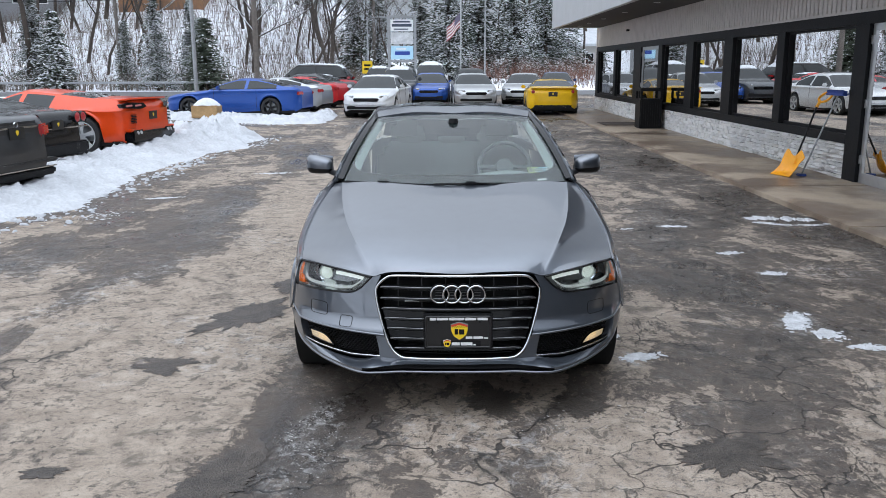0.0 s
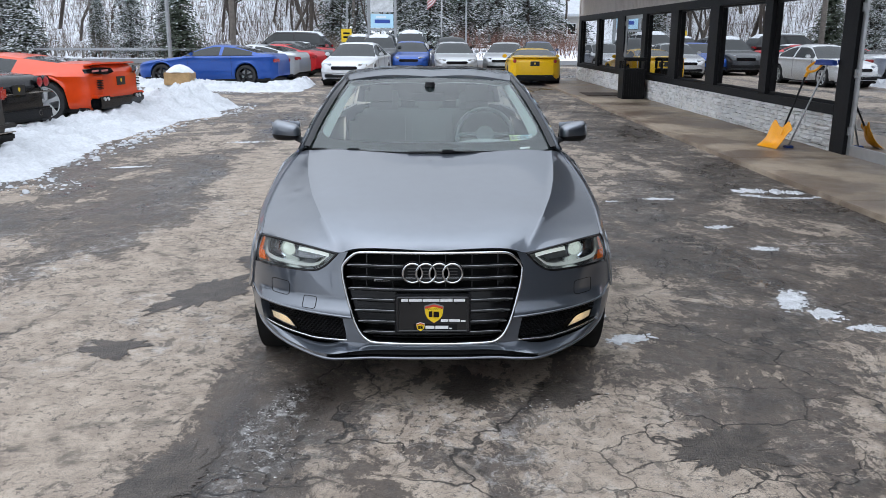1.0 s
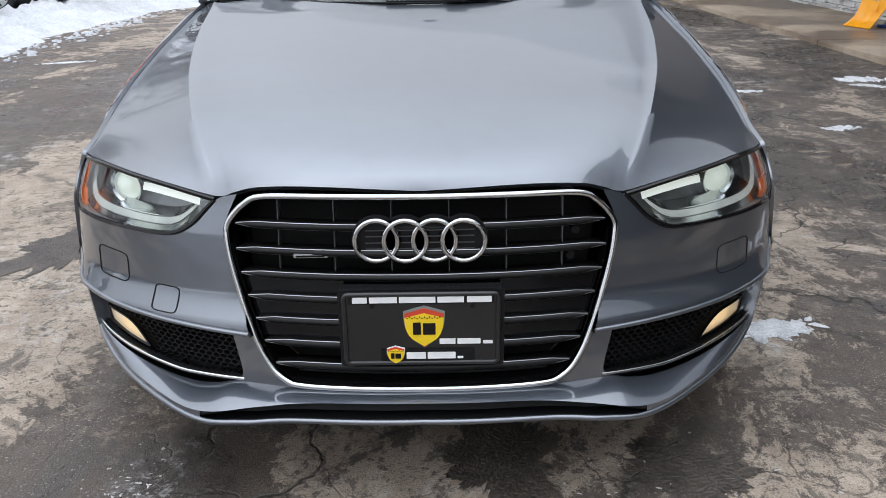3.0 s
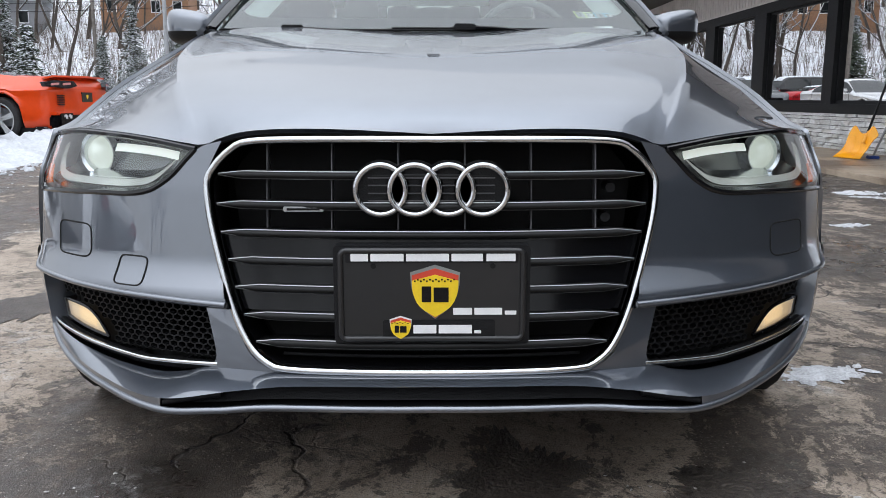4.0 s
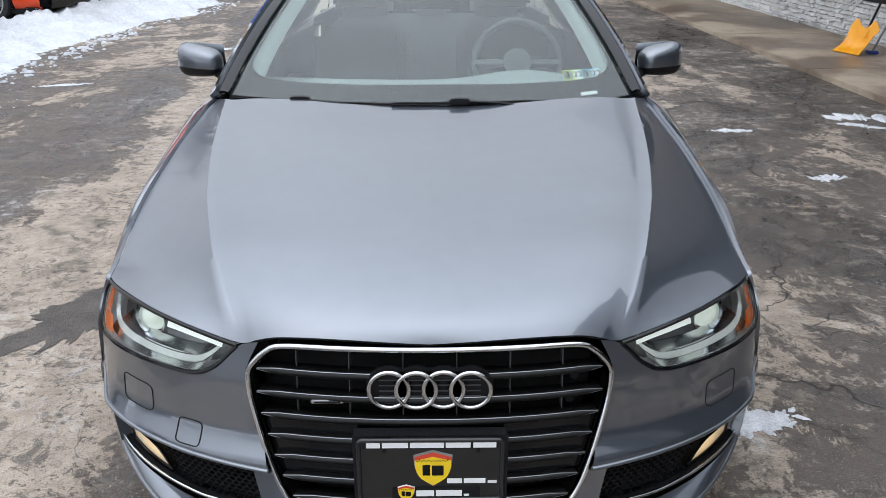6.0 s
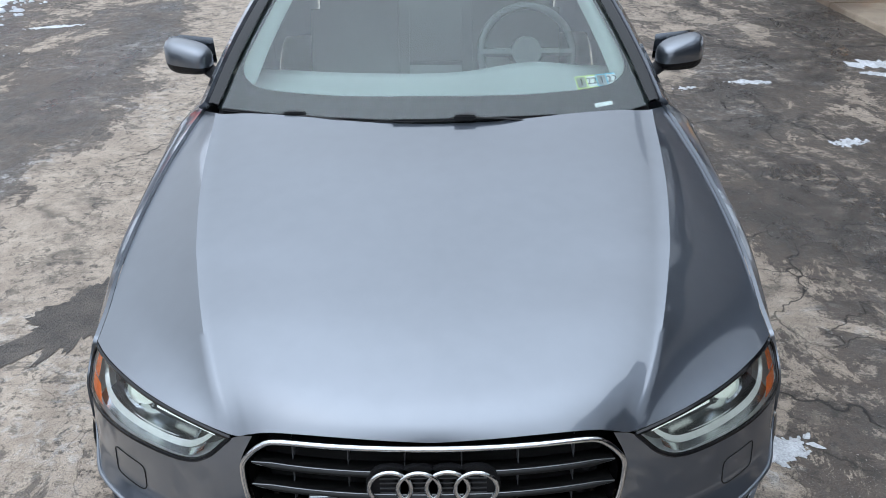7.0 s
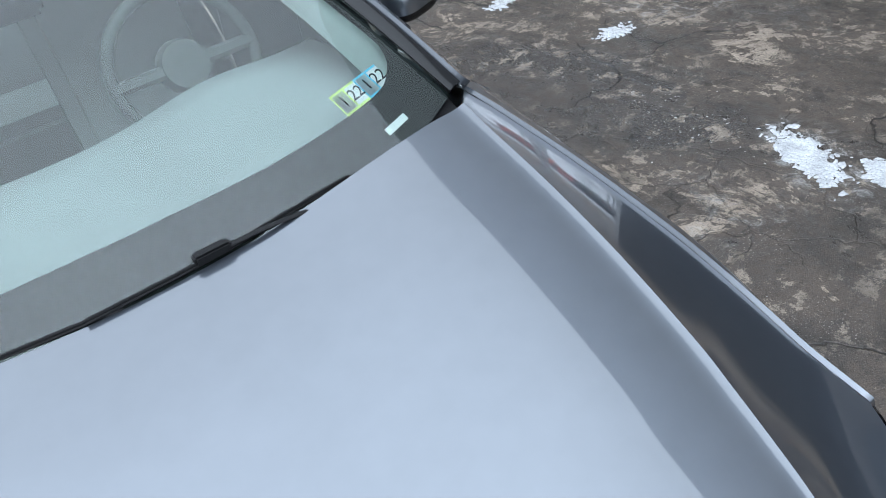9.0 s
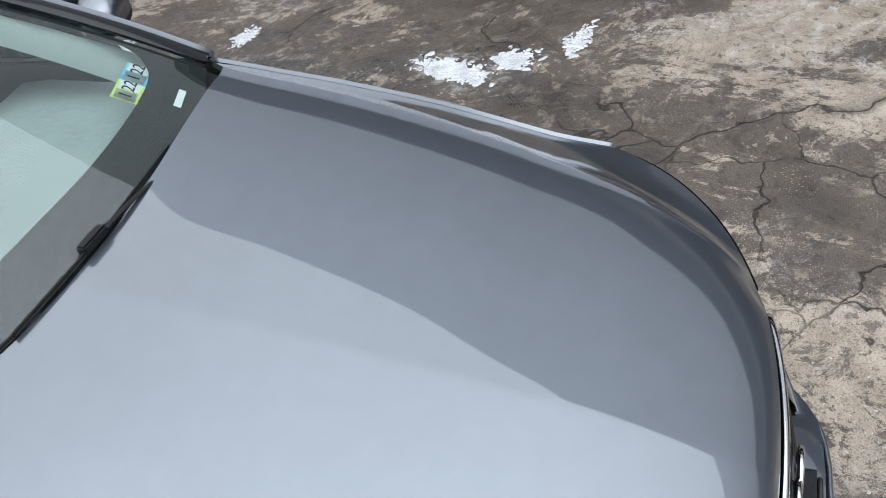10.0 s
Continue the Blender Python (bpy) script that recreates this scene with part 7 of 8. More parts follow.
# three more along the bank, known from the shop windows
for lab, shape, pt, y, size, sn in (("white saloon with snow on its roof, parked in snow", "sedan", P_WHITE, 4.1, (4.75, 1.84, 1.46), 0.05), ("white off-roader with snow on its roof, parked in snow", "suv", P_WHITE, 1.4, (4.7, 1.9, 1.70), 0.06), ("silver saloon with snow on its roof, parked in snow", "sedan", P_SILVER, -1.4, (4.7, 1.84, 1.45), 0.05)):
    car, w = parked_car("off_roader" if shape == "suv" else "saloon", lab, shape, pt, stand(-6.1, y, 173, size[0], 0.05), size, M_RIM, False, sn)
    for sg in (1, -1):
        block("tail_lamp", -0.18, 0.18, -0.05, 0.03, -0.07, 0.07, M_REDLENS, car, "red tail lamp", 0.03, pose(sg * size[1] * 0.37, size[0] - 0.04, size[2] * 0.60, 0, 0, -sg * 24))

# the row along the drive and the lot behind
row = [
    ("sports_coupe", "bright blue grand tourer coupe with dark wheels behind snow", "coupe", P_BLUE, stand_nose(-9.75, 25.7, 172), (4.93, 1.92, 1.35), M_RIMDARK, 0.0),
    ("saloon", "white saloon facing the drive with a dark grille", "sedan", P_WHITE, stand_nose(-2.75, 24.3, -97), (4.85, 1.86, 1.46), M_RIM, 0.0),
    ("sports_coupe", "silver coupe parked in the row", "coupe", P_SILVER, stand(-4.6, 28.2, 168, 4.6), (4.6, 1.85, 1.34), M_RIM, 0.0),
    ("sports_coupe", "red coupe parked in the row", "coupe", P_RED, stand(-4.4, 31.6, 165, 4.5), (4.5, 1.86, 1.32), M_RIM, 0.0),
    ("saloon", "dark grey saloon parked in the row", "sedan", P_GREY, stand(-4.4, 34.6, 165, 4.7), (4.7, 1.85, 1.42), M_RIM, 0.0),
    ("sports_coupe", "red coupe with a pale roof in the row", "coupe", P_RED, stand(-4.6, 37.6, 165, 4.4), (4.4, 1.8, 1.36), M_RIM, 0.02),
    ("off_roader", "black boxy off-roader with snow on the roof", "suv", P_BLACK, stand_nose(-9.8, 41.0, 175), (4.8, 1.95, 1.85), M_RIM, 0.05),
    ("off_roader", "dark grey off-roader facing the drive", "suv", P_GREY, stand_nose(-2.3, 33.5, -94), (4.7, 1.9, 1.72), M_RIM, 0.04),
    ("hatchback", "bright blue small car in the lot", "sedan", P_BLUE, stand_nose(-0.75, 33.5, -92), (4.3, 1.8, 1.45), M_RIM, 0.0),
    ("pickup_truck", "white van with snow on its roof in the lot", "suv", P_WHITE, stand_nose(-0.9, 41.0, -92), (5.4, 2.0, 1.95), M_RIM, 0.08),
    ("saloon", "silver saloon in the middle of the lot", "sedan", P_SILVER, stand_nose(1.3, 30.6, -88), (4.7, 1.85, 1.45), M_RIM, 0.0),
    ("off_roader", "black off-roader in the middle of the lot", "suv", P_BLACK, stand_nose(1.4, 37.2, -88), (4.7, 1.9, 1.65), M_RIM, 0.0),
    ("saloon", "grey saloon parked near the yellow coupe", "sedan", P_SILVER, stand_nose(3.4, 33.5, -100), (4.6, 1.82, 1.42), M_RIM, 0.0),
    ("hatchback", "navy small car at the far end of the lot", "sedan", P_NAVY, stand_nose(5.6, 37.0, -95), (4.4, 1.8, 1.45), M_RIM, 0.0),
    ("saloon", "white saloon far down the lot", "sedan", P_WHITE, stand_nose(-6.5, 46.0, -80), (4.7, 1.85, 1.45), M_RIM, 0.03),
    ("off_roader", "silver off-roader far down the lot", "suv", P_SILVER, stand_nose(-4.0, 47.0, -85), (4.7, 1.9, 1.75), M_RIM, 0.04),
]
for nm, lab, shape, pt, at, size, rim, snow in row:
    car, w = parked_car(nm, lab, shape, pt, at, size, rim, False, snow)
    ln, wd, ht = size
    block("grille_opening", -wd * 0.24, wd * 0.24, -0.035, 0.05, ht * 0.36, ht * 0.46, M_GLOSSBLACK, car, "dark grille", 0.03)
    block("lower_intake", -wd * 0.36, wd * 0.36, -0.03, 0.06, ht * 0.20, ht * 0.28, M_BLACK, car, "dark lower intake", 0.02)
    for sg in (1, -1):
        block("tail_lamp", -0.16, 0.16, -0.05, 0.03, -0.06, 0.06, M_REDLENS, car, "red tail lamp", 0.03, pose(sg * wd * 0.36, ln - 0.03, ht * 0.62, 0, 0, -sg * 24))
    if "grand tourer" in lab or "white saloon facing" in lab:
        block("bumper_trim", -wd * 0.40, wd * 0.40, -0.045, 0.03, ht * 0.30, ht * 0.315, M_CHROME, car, "", 0.004)
car, w = parked_car("sports_coupe", "bright yellow sports coupe seen from behind, snow on its glass", "coupe", P_YELLOW, stand(3.82, 25.3, 86, 4.45), (4.45, 1.90, 1.27), M_RIMDARK)
for sg in (1, -1):
    lathe("tail_lamp", [(0.0, 0.02), (0.055, 0.018), (0.07, -0.05)], M_REDLENS, car, "round red tail lamp", pose(sg * 0.70, 4.45 - 0.02, 0.84), 18, "y")
    lathe("tailpipe", [(0.035, 0.0), (0.045, 0.0), (0.045, -0.10)], M_CHROME, car, "bright tailpipe", pose(sg * 0.40, 4.47, 0.30), 12, "y")
block("tail_wing", -0.80, 0.80, 4.22, 4.46, 0.955, 0.975, P_YELLOW, car, "yellow tail lip", 0.008)
block("diffuser", -0.66, 0.66, 4.30, 4.47, 0.20, 0.40, M_BLACK, car, "black rear diffuser", 0.03)


# ---- roadside things ----
M_BARK = mat("wet_bark", (0.075, 0.060, 0.050), 0.9, 0, 0, 0.35, 6, 0.6, 40)
M_NEEDLE = mat("dark_needles", (0.060, 0.076, 0.052), 0.8, 0, 0, 0.4, 5)
M_POLEWOOD = mat("grey_pole_wood", (0.16, 0.14, 0.125), 0.9, 0, 0, 0.3, 5, 0.4, 60)
M_GALV = mat("galvanised_steel", (0.34, 0.35, 0.36), 0.5, 0.6, 0, 0.15, 8)
M_BRICK = mat("brown_house_wall", (0.30, 0.16, 0.09), 0.85, 0, 0, 0.2, 6)


def branchy(seed, height, spread, levels=5, snow=True):
    """Meshes of one bare tree: trunk with limbs, and the snow lying on its limbs."""
    rnd = random.Random(seed)
    wood_v, wood_f, snow_v, snow_f = [], [], [], []

    def add(store_v, store_f, v, f):
        base = len(store_v)
        store_v.extend(v)
        store_f.extend(tuple(base + i for i in q) for q in f)

    def limb(p, d, length, r, level):
        n = 5 if level < 2 else 4
        pts, dd = [np.array(p)], np.array(d, float)
        for _ in range(n):
            dd = dd + np.array([rnd.gauss(0, 0.12), rnd.gauss(0, 0.12), rnd.gauss(0.03, 0.07)])
            dd /= np.linalg.norm(dd)
            pts.append(pts[-1] + dd * length / n)
        rad = np.linspace(r, r * (0.5 if level < levels else 0.25), n + 1)
        v, f = tube(pts, rad, 6 if level == 0 else 4 if level < 3 else 3)
        add(wood_v, wood_f, v, f)
        if snow and 0 < level < 5 and abs(dd[2]) < 0.85:
            v, f = tube([q + np.array((0, 0, rr * 0.8)) for q, rr in zip(pts, rad)], np.maximum(rad * 0.9, 0.014), 4 if level < 3 else 3, False, 0.6)
            add(snow_v, snow_f, v, f)
        if level >= levels:
            return
        kids = rnd.randint(4, 6) if level == 0 else rnd.randint(3, 4)
        for k in range(kids):
            t = rnd.uniform(0.35 if level == 0 else 0.2, 1.0)
            q = pts[min(int(t * n), n - 1)] * (1 - (t * n) % 1) + pts[min(int(t * n) + 1, n)] * ((t * n) % 1)
            a = rnd.uniform(0, 2 * math.pi)
            side = np.array([math.cos(a), math.sin(a), rnd.uniform(0.0, 0.7)])
            nd = dd * (0.55 if level else 0.5) + side * spread
            nd /= np.linalg.norm(nd)
            limb(q, nd, length * rnd.uniform(0.45, 0.7), max(r * 0.45, 0.009), level + 1)

    limb((0, 0, -0.2), (0, 0, 1), height * 0.62, height * 0.0085, 0)
    return mesh_of("trunk", wood_v, wood_f, M_BARK), mesh_of("snow_cover", snow_v, snow_f, M_SNOW)


def spruce(seed, height, width, snowy):
    """Meshes of one conifer: trunk, drooping boughs of needle clumps, and snow on the boughs."""
    rnd = random.Random(seed)
    tv, tf = tube(line([(0, 0, -0.2), (0, 0, height)], 6), np.linspace(height * 0.018, 0.01, 6), 6)
    nv, nf, sv, sf = [], [], [], []
    rows = int(height * 4.2)
    for j in range(rows):
        z = height * (0.06 + 0.92 * j / rows)
        reach = width * (1 - j / rows) ** 0.8 * rnd.uniform(0.75, 1.1) + 0.12
        for k in range(rnd.randint(8, 11)):
            a = rnd.uniform(0, 2 * math.pi)
            r = reach * rnd.uniform(0.65, 1.05)
            c, s = math.cos(a), math.sin(a)
            segs = max(3, int(r / 0.28))
            for q in range(segs):
                t0 = (q + 0.3) / segs
                for _ in range(2):
                    t = min(1, t0 + rnd.uniform(-0.1, 0.1))
                    px, py = c * r * t - s * rnd.gauss(0, 0.10) * r * t, s * r * t + c * rnd.gauss(0, 0.10) * r * t
                    pz = z - 0.30 * r * t * t + rnd.gauss(0, 0.05)
                    ln, wd = rnd.uniform(0.22, 0.42), rnd.uniform(0.07, 0.15)
                    da = a + rnd.gauss(0, 0.7)
                    dx, dy, dz = math.cos(da) * ln, math.sin(da) * ln, -rnd.uniform(0.02, 0.14)
                    ox, oy = -math.sin(da) * wd, math.cos(da) * wd
                    b = len(nv)
                    nv += [(px, py, pz + 0.02), (px + dx * 0.5 + ox, py + dy * 0.5 + oy, pz + dz * 0.5 - 0.03), (px + dx, py + dy, pz + dz), (px + dx * 0.5 - ox, py + dy * 0.5 - oy, pz + dz * 0.5 - 0.03), (px + dx * 0.5, py + dy * 0.5, pz + dz * 0.5 + 0.03)]
                    nf += [(b, b + 1, b + 4), (b + 1, b + 2, b + 4), (b + 2, b + 3, b + 4), (b + 3, b, b + 4)]
                    if rnd.random() < snowy:
                        b, f = len(sv), 0.85
                        sv += [(px, py, pz + 0.05), (px + dx * 0.5 + ox * f, py + dy * 0.5 + oy * f, pz + dz * 0.5 + 0.01), (px + dx * f, py + dy * f, pz + dz + 0.03), (px + dx * 0.5 - ox * f, py + dy * 0.5 - oy * f, pz + dz * 0.5 + 0.01), (px + dx * 0.5, py + dy * 0.5, pz + dz * 0.5 + 0.085)]
                        sf += [(b, b + 1, b + 4), (b + 1, b + 2, b + 4), (b + 2, b + 3, b + 4), (b + 3, b, b + 4)]
    return mesh_of("trunk", tv, tf, M_BARK), mesh_of("crown", nv, nf, M_NEEDLE, False), mesh_of("crown_snow", sv, sf, M_SNOW, False)


def tree_thing(name, label, meshes, at, group):
    t = thing(name, label, "tree", at, group)
    for me in meshes:
        ob = new(me.name.split(".")[0], me)
        ob.parent = t
        if me.name.startswith(("crown", "snow")):
            ob["kind"] = "stuff"
    return t


BARE = [branchy(s, h, sp) for s, h, sp in ((1, 14, 0.7), (2, 12, 0.9), (3, 16, 0.6), (4, 10, 0.85), (5, 13, 0.75))]
FIRS = [spruce(s, h, w, q) for s, h, w, q in ((11, 9, 2.3, 0.55), (12, 12, 3.0, 0.68), (13, 6, 2.0, 0.55), (14, 5.2, 2.3, 0.05), (15, 13, 3.4, 0.66))]


def plant():
    rnd = random.Random(21)
    # named places first: a sheet of trees behind the road, then the rest of the wood
    for x, y, k, s in ((-21.5, 58, 1, 0.62), (-24.5, 60, 0, 0.60), (-28.5, 57, 2, 1.0), (-31.5, 60, 1, 0.7), (-17.6, 57.5, 3, 1.05), (-18.6, 59.5, 0, 0.62), (-34.5, 58, 2, 1.0), (-20, 62, 1, 0.6),
                       (-5.6, 66, 0, 0.75), (0.4, 74, 4, 0.85), (3.4, 78, 1, 0.95), (6.6, 75, 4, 0.75), (10.2, 80, 1, 0.9), (-2.4, 80, 1, 0.7), (-8.0, 70, 2, 0.9), (12.6, 86, 1, 0.9)):
        tree_thing("spruce_tree", "dark evergreen without snow beside the road" if k == 3 else "snow-dusted spruce tree on the slope", FIRS[k], pose(x, y, land(x, y)) @ pose(0, 0, 0, 0, 0, rnd.uniform(0, 360)) @ Matrix.Scale(s * (1.3 if y > 64 else 1.0), 4), "spruce trees")
    spots = []
    for _ in range(52):
        a, y = rnd.uniform(-0.62, -0.11), rnd.uniform(58, 105)
        spots.append((a * (y + 4), y, rnd.uniform(1.1, 1.7)))
    for _ in range(14):
        a, y = rnd.uniform(0.02, 0.30), rnd.uniform(76, 110)
        spots.append((a * (y + 4), y, rnd.uniform(1.1, 1.6)))
    for _ in range(16):
        a, y = rnd.uniform(-0.20, -0.05), rnd.uniform(60, 84)
        spots.append((a * (y + 4), y, rnd.uniform(0.7, 1.1)))
    for _ in range(13):
        spots.append((rnd.uniform(-46, -30), rnd.uniform(-30, 48), rnd.uniform(0.45, 0.75)))
    # unseen trees behind the camera, added to darken the sedan's reflections
    for _ in range(24):
        spots.append((rnd.uniform(-45, 30), rnd.uniform(-60, -38), rnd.uniform(0.9, 1.4)))
    for x, y, s in spots:
        tree_thing("bare_tree", "bare winter tree with snow on its limbs", BARE[rnd.randrange(5)], pose(x, y, land(x, y)) @ pose(0, 0, 0, rnd.uniform(-4, 4), rnd.uniform(-4, 4), rnd.uniform(0, 360)) @ Matrix.Scale(s, 4), "bare trees")


plant()


def brush(name, label, n, zone, material, seed, high):
    """Thin upright twigs over a zone, as one mass."""
    rnd = random.Random(seed)
    v, f = [], []
    for _ in range(n):
        x, y = zone(rnd)
        z = land(x, y)
        for _ in range(4):
            a, ln = rnd.uniform(0, 6.28), rnd.uniform(0.5, 1) * high
            top = (x + math.cos(a) * ln * 0.35, y + math.sin(a) * ln * 0.35, z + ln)
            mid = (x + math.cos(a) * ln * 0.1, y + math.sin(a) * ln * 0.1, z + ln * 0.5)
            b = len(v)
            w = 0.009
            v += [(x - w, y, z), (x + w, y, z), (mid[0] - w * 0.8, mid[1], mid[2]), (mid[0] + w * 0.8, mid[1], mid[2]), top]
            f += [(b, b + 1, b + 3, b + 2), (b + 2, b + 3, b + 4)]
    return tagged(piece(name, v, f, material, smooth=False), label, "brush", kind="stuff")


brush("undergrowth", "brown leafless undergrowth on the snowy slope", 5200, lambda r: (lambda a, y: (a * (y + 4), y))(r.uniform(-0.62, -0.10), r.uniform(57, 104)), mat("brown_twigs", (0.15, 0.12, 0.10), 0.9, 0, 0, 0.3), 31, 1.9)
brush("undergrowth", "reddish leafless shrubs on the slope", 420, lambda r: (lambda a, y: (a * (y + 4), y))(r.uniform(0.03, 0.24), r.uniform(60, 80)), mat("red_twigs", (0.16, 0.085, 0.065), 0.9, 0, 0, 0.3), 33, 2.6)


def build_roadside():
    # guard rail
    rail = thing("guard_rail", "galvanised guard rail on posts beside the road", "guard rail")
    pts = [(x, 56.5 + 0.02 * (x + 30), land(x, 56.5) + 0.62) for x in np.linspace(-46, -9, 30)]
    v, f = [], []
    for k, (x, y, z) in enumerate(pts):
        for dy, dz in ((0, 0.09), (-0.04, 0.06), (0, 0.01), (-0.04, -0.04), (0, -0.08)):
            v.append((x, y + dy, z + dz))
    f = grid_faces(30, 5)
    piece("rail", v, f, M_GALV, rail, "ribbed steel rail")
    for x in np.linspace(-46, -9, 20):
        block("post", x - 0.06, x + 0.06, 56.62 + 0.02 * (x + 30), 56.74 + 0.02 * (x + 30), land(x, 56.6) - 0.2, land(x, 56.6) + 0.75, M_POLEWOOD, rail, "post", 0.01)
    poles = []
    for nm, lab, x, y, h, r, m in (("utility_pole", "brown wooden utility pole", -11.1, 45.0, 13, 0.17, M_POLEWOOD), ("light_pole", "grey steel light pole", -11.75, 35.0, 11, 0.10, M_GALV), ("utility_pole", "tall wooden utility pole with a cross-arm", -5.8, 65.0, 12.5, 0.16, M_POLEWOOD), ("utility_pole", "wooden utility pole on the slope", -25, 60, 11, 0.15, M_POLEWOOD), ("light_pole", "slim grey light pole in the lot", -5.7, 58, 5.2, 0.07, M_GALV), ("light_pole", "slim grey light pole in the lot", 3.2, 62, 8, 0.07, M_GALV)):
        p = thing(nm, lab, "pole", pose(x, y, land(x, y)), "poles")
        rod("shaft", line([(0, 0, -0.3), (0, 0, h)], 6), np.linspace(r, r * 0.7, 6), m, p, "", 12)
        if m is M_POLEWOOD:
            block("cross_arm", -1.2, 1.2, -0.06, 0.06, h - 1.0, h - 0.86, M_POLEWOOD, p, "wooden cross-arm", 0.01)
            for dx in (-1.05, -0.5, 0.5, 1.05):
                lathe("insulator", [(0.0, 0.12), (0.035, 0.10), (0.05, 0.03), (0.03, 0.0)], M_GALV, p, "", pose(dx, 0, h - 0.86), 10, "z")
            poles.append((x, y, land(x, y) + h))
        else:
            rod("lamp_arm", spline([(0, 0, h - 0.1), (0.5, -0.2, h + 0.05), (1.1, -0.5, h + 0.05)], 8), 0.03, m, p, "", 8)
            block("lamp_head", 0.9, 1.4, -0.62, -0.40, h + 0.0, h + 0.10, m, p, "flat lamp head", 0.03)
    cab = thing("power_lines", "dark overhead cables between the poles", "cable", kind="structure")
    for (a, b) in ((poles[0], poles[1]), (poles[2], poles[0])):
        for k, dx in enumerate((-1.05, -0.5, 0.5, 1.05)):
            p = [np.array(a) * (1 - t) + np.array(b) * t + (dx, 0, -0.8 - 1.6 * 4 * t * (1 - t) - 0.0) for t in np.linspace(0, 1, 20)]
            rod("cable", p, 0.018, M_BLACK, cab, "", 5)
    for k in range(5):
        z = 5.6 + 0.45 * k
        p = [np.array((-40 + 29 * t, 47 - 2 * t, z + 0.6 - 1.2 * 4 * t * (1 - t) * 0.3)) for t in np.linspace(0, 1, 20)]
        rod("cable", p, 0.014, M_BLACK, cab, "", 5)
        p = [np.array((-11.1 + 5.3 * t, 45 + 20 * t, z + 0.3 + 3.0 * t - 1.0 * 4 * t * (1 - t) * 0.3)) for t in np.linspace(0, 1, 20)]
        rod("cable", p, 0.014, M_BLACK, cab, "", 5)
    # pylon sign
    sg = thing("pylon_sign", "grey pylon sign with white and pale blue panels", "sign", pose(-3.25, 60, land(-3, 60)))
    m_pale, m_white = mat("pale_blue_panel", (0.42, 0.66, 0.80), 0.5, 0, 0, 0.06), mat("white_panel", (0.78, 0.79, 0.80), 0.5, 0, 0, 0.04)
    m_dark = mat("dark_print", (0.05, 0.06, 0.10), 0.5, 0, 0, 0.1)
    for x in (-1.0, 1.0):
        block("sign_post", x - 0.10, x + 0.10, -0.15, 0.15, -0.3, 5.5, M_GALV, sg, "grey post", 0.02)
    block("sign_top", -1.14, 1.14, -0.16, 0.16, 5.34, 5.5, M_GALV, sg, "", 0.02)
    block("sign_foot", -1.14, 1.14, -0.16, 0.16, 2.05, 2.2, M_GALV, sg, "", 0.02)
    up = block("panel", -0.86, 0.86, -0.10, 0.10, 4.35, 5.2, m_white, sg, "white sign panel", 0.01)
    lo = block("panel", -0.86, 0.86, -0.10, 0.10, 2.25, 3.25, m_pale, sg, "pale blue sign panel", 0.01)
    mid = block("panel", -0.86, 0.86, -0.08, 0.08, 3.4, 4.25, mat("grey_panel", (0.55, 0.56, 0.57), 0.6, 0, 0, 0.3, 4), sg, "grey sign panel", 0.01)
    for x0, x1, z0, z1, m, pr in ((-0.65, 0.65, 4.98, 5.1, m_dark, up), (-0.75, 0.75, 4.68, 4.88, m_dark, up), (-0.6, 0.5, 4.45, 4.54, m_dark, up), (-0.55, 0.6, 2.58, 2.85, M_BLUEPL, lo), (-0.45, 0.3, 2.98, 3.08, m_white, lo)):
        block("print_bar", x0, x1, -0.112, -0.10, z0, z1, m, pr, "plain printed bar", 0)
    # flag on its pole
    fl = thing("flag_pole", "white pole with a striped red and white flag", "flag", pose(1.15, 55, land(1, 55)))
    rod("pole", line([(0, 0, -0.2), (0, 0, 7.5)], 4), 0.05, M_ALU, fl, "white pole", 10)
    m_flag = [mat("flag_red", (0.45, 0.16, 0.17), 0.8, 0, 0, 0.1), mat("flag_white", (0.72, 0.70, 0.70), 0.8, 0, 0, 0.1), mat("flag_blue", (0.16, 0.14, 0.20), 0.8, 0, 0, 0.1)]
    for k in range(9):
        t0, t1 = k / 9, (k + 1) / 9
        g = np.array([[(-0.05 - 0.95 * u, 0.12 * math.sin(u * 7 + t), 5.35 - 0.95 * t - 1.05 * u + 0.06 * math.sin(u * 8)) for u in np.linspace(0, 1, 14)] for t in (t0, t1)])
        sheet("flag_stripe", g, m_flag[k % 2], fl, "flag stripe")
    g = np.array([[(-0.05 - 0.95 * u, 0.12 * math.sin(u * 7 + t) - 0.01, 5.36 - 0.95 * t - 1.05 * u + 0.06 * math.sin(u * 8)) for u in np.linspace(0, 0.42, 8)] for t in np.linspace(0, 0.52, 4)])
    sheet("flag_field", g, m_flag[2], fl, "dark blue flag corner")
    # planter box heaped with snow
    pl = thing("planter", "tan wooden planter heaped with snow", "planter", pose(-7.95, 23.3, land(-8, 23.3)))
    block("box", -0.42, 0.42, -0.36, 0.36, 0.10, 0.50, mat("tan_timber", (0.42, 0.27, 0.13), 0.8, 0, 0, 0.2, 6), pl, "tan timber box", 0.02)
    s = [[(0.46 * math.cos(a) * r, 0.40 * math.sin(a) * r, 0.49 + 0.24 * (1 - r ** 2.2) + 0.02 * math.sin(a * 3)) for a in np.linspace(0, 2 * math.pi, 24)] for r in (0.02, 0.3, 0.6, 0.85, 1.0)]
    sheet("snow_cap", np.array(s), M_SNOW, pl, "cap of snow")
    # small yellow road sign
    rs = thing("road_sign", "small yellow road sign on a post", "sign", pose(-5.3, 53, land(-5, 53)))
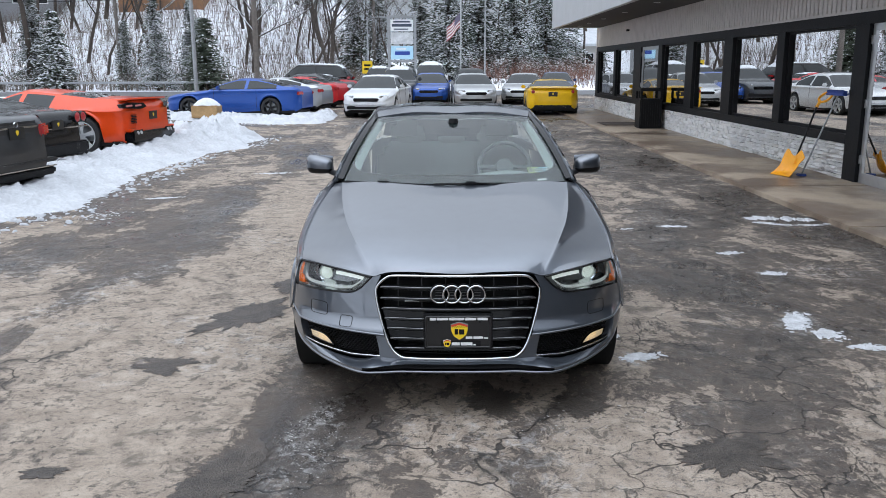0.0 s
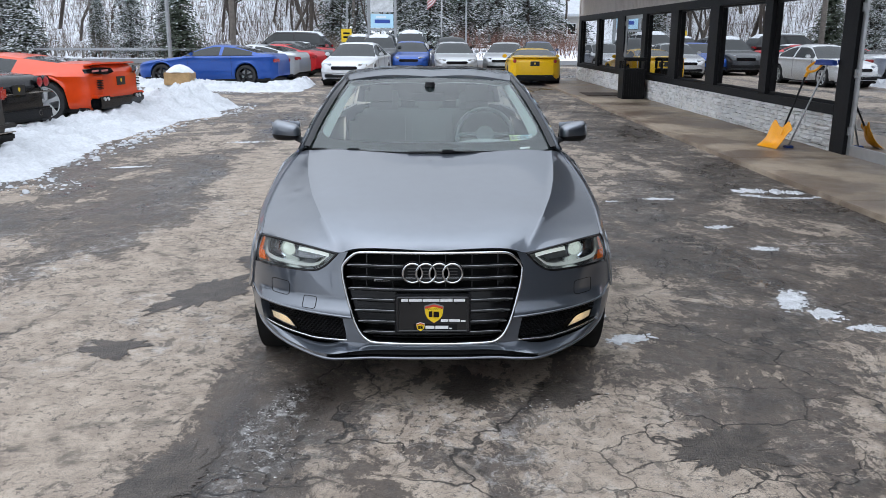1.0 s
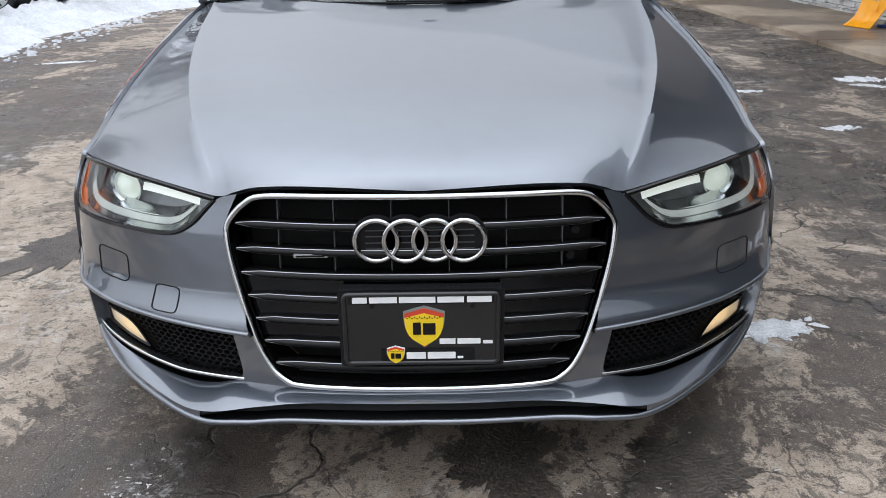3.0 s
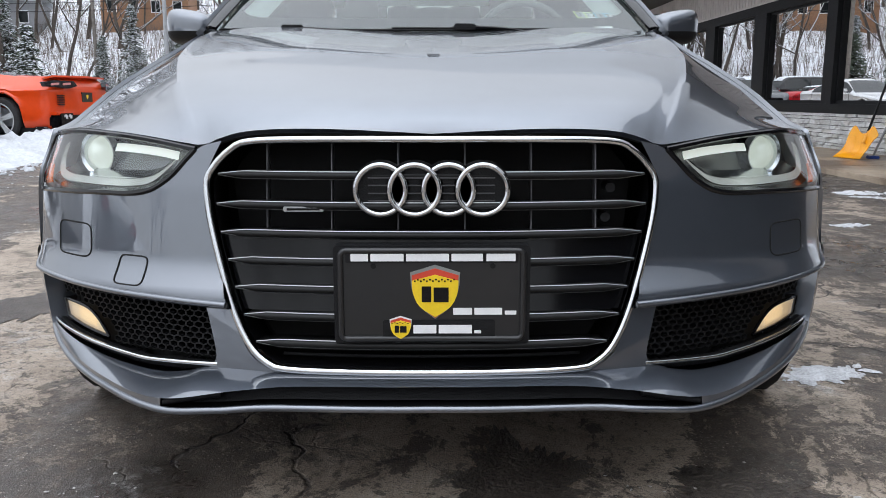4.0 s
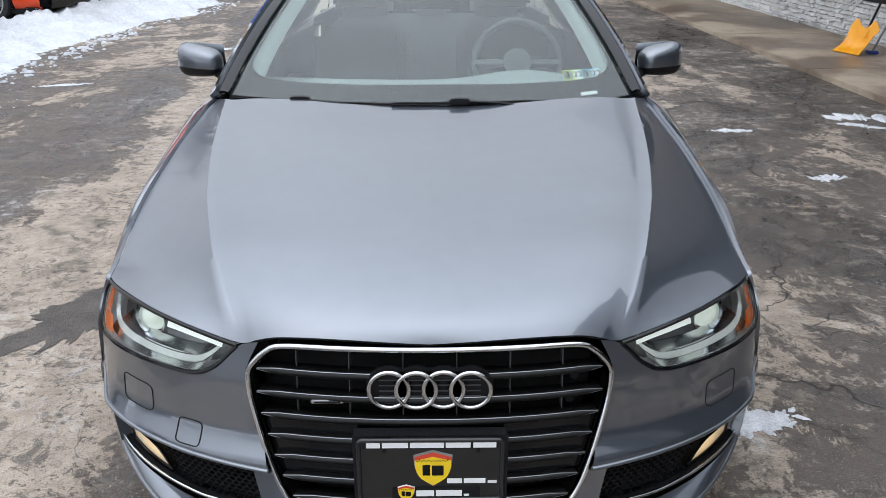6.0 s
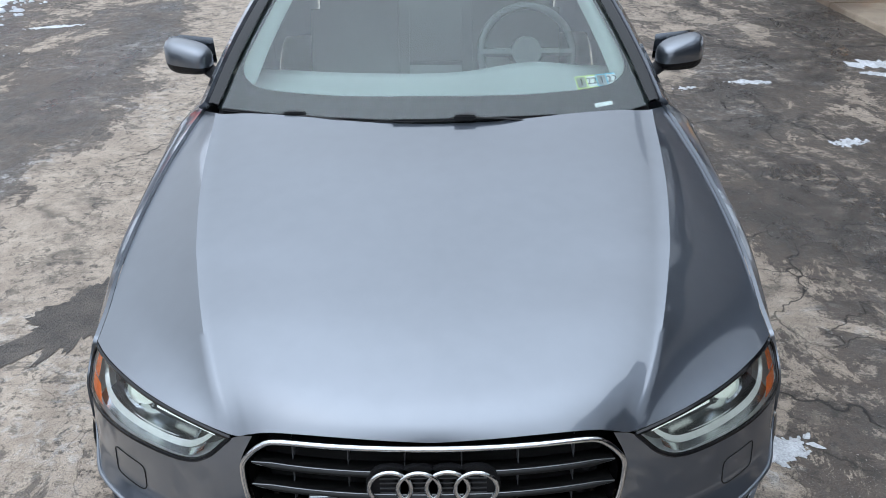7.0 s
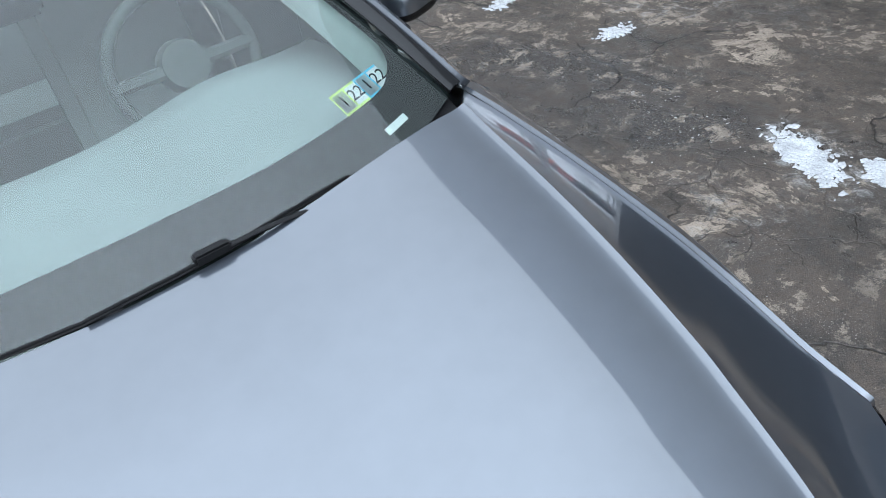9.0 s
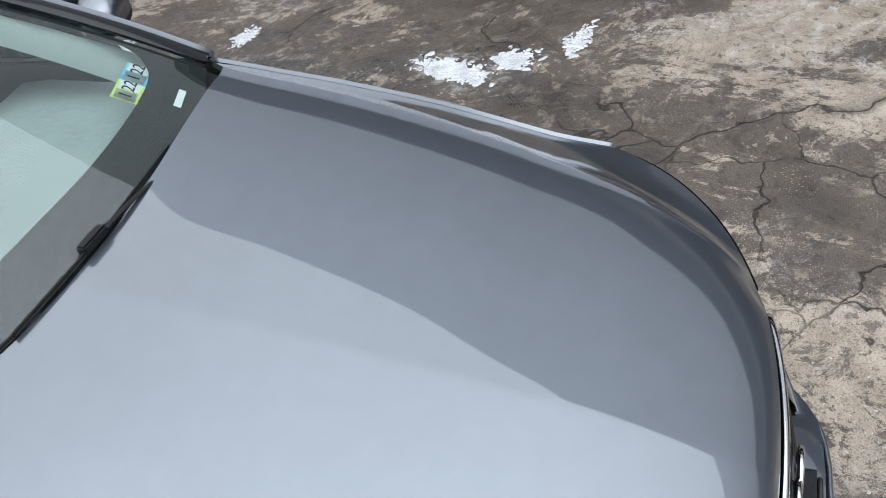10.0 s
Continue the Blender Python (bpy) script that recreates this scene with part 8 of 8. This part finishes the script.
    rod("post", line([(0, 0, 0), (0, 0, 2.1)], 3), 0.03, M_GALV, rs, "", 8)
    block("plate", -0.35, 0.35, -0.04, -0.02, 1.25, 2.1, M_YELLOWPRINT, rs, "yellow plate", 0.005)
    for z in (1.5, 1.75):
        block("print_bar", -0.22, 0.22, -0.047, -0.041, z, z + 0.12, M_GLOSSBLACK, rs, "", 0)
    # houses on the slope
    for x, y, w, d, h, m, lab, trn in ((-31.5, 92, 9, 7, 3.2, M_BRICK, "brown hillside house with a snowy roof", 8), (15.5, 95, 12, 8, 3.0, mat("pale_siding", (0.45, 0.43, 0.40), 0.8, 0, 0, 0.1), "pale house with a snow-covered roof", -6), (-47, 88, 10, 7, 3.2, mat("grey_siding", (0.25, 0.25, 0.26), 0.8, 0, 0, 0.1), "grey hillside house with a snowy roof", 14)):
        z0 = land(x, y)
        ho = thing("house", lab, "house", pose(x, y, z0, 0, 0, trn), "houses")
        block("wall", -w / 2, w / 2, -d / 2, d / 2, -3, h, m, ho, "house wall", 0.02)
        v = [(-w / 2 - 0.5, -d / 2 - 0.6, h - 0.1), (w / 2 + 0.5, -d / 2 - 0.6, h - 0.1), (w / 2 + 0.5, 0, h + 2.0), (-w / 2 - 0.5, 0, h + 2.0), (-w / 2 - 0.5, d / 2 + 0.6, h - 0.1), (w / 2 + 0.5, d / 2 + 0.6, h - 0.1)]
        piece("roof", v + [(a, b, c + 0.3) for a, b, c in v], [(0, 1, 2, 3), (3, 2, 5, 4), (6, 9, 8, 7), (9, 10, 11, 8), (0, 6, 7, 1), (4, 5, 11, 10), (1, 7, 8, 2), (2, 8, 11, 5), (0, 3, 9, 6), (3, 4, 10, 9)], M_SNOW, ho, "snow-covered gable roof", smooth=False)
        for k in range(4):
            xx = -w / 2 + w * (k + 0.5) / 4
            wi = block("window", xx - 0.5, xx + 0.5, -d / 2 - 0.03, -d / 2 + 0.03, 0.9, 2.2, M_WHITE, ho, "window frame", 0.01)
            block("window_glass", xx - 0.42, xx + 0.42, -d / 2 - 0.04, -d / 2 - 0.02, 0.98, 2.12, M_CARGLASS, wi, "", 0)


build_roadside()
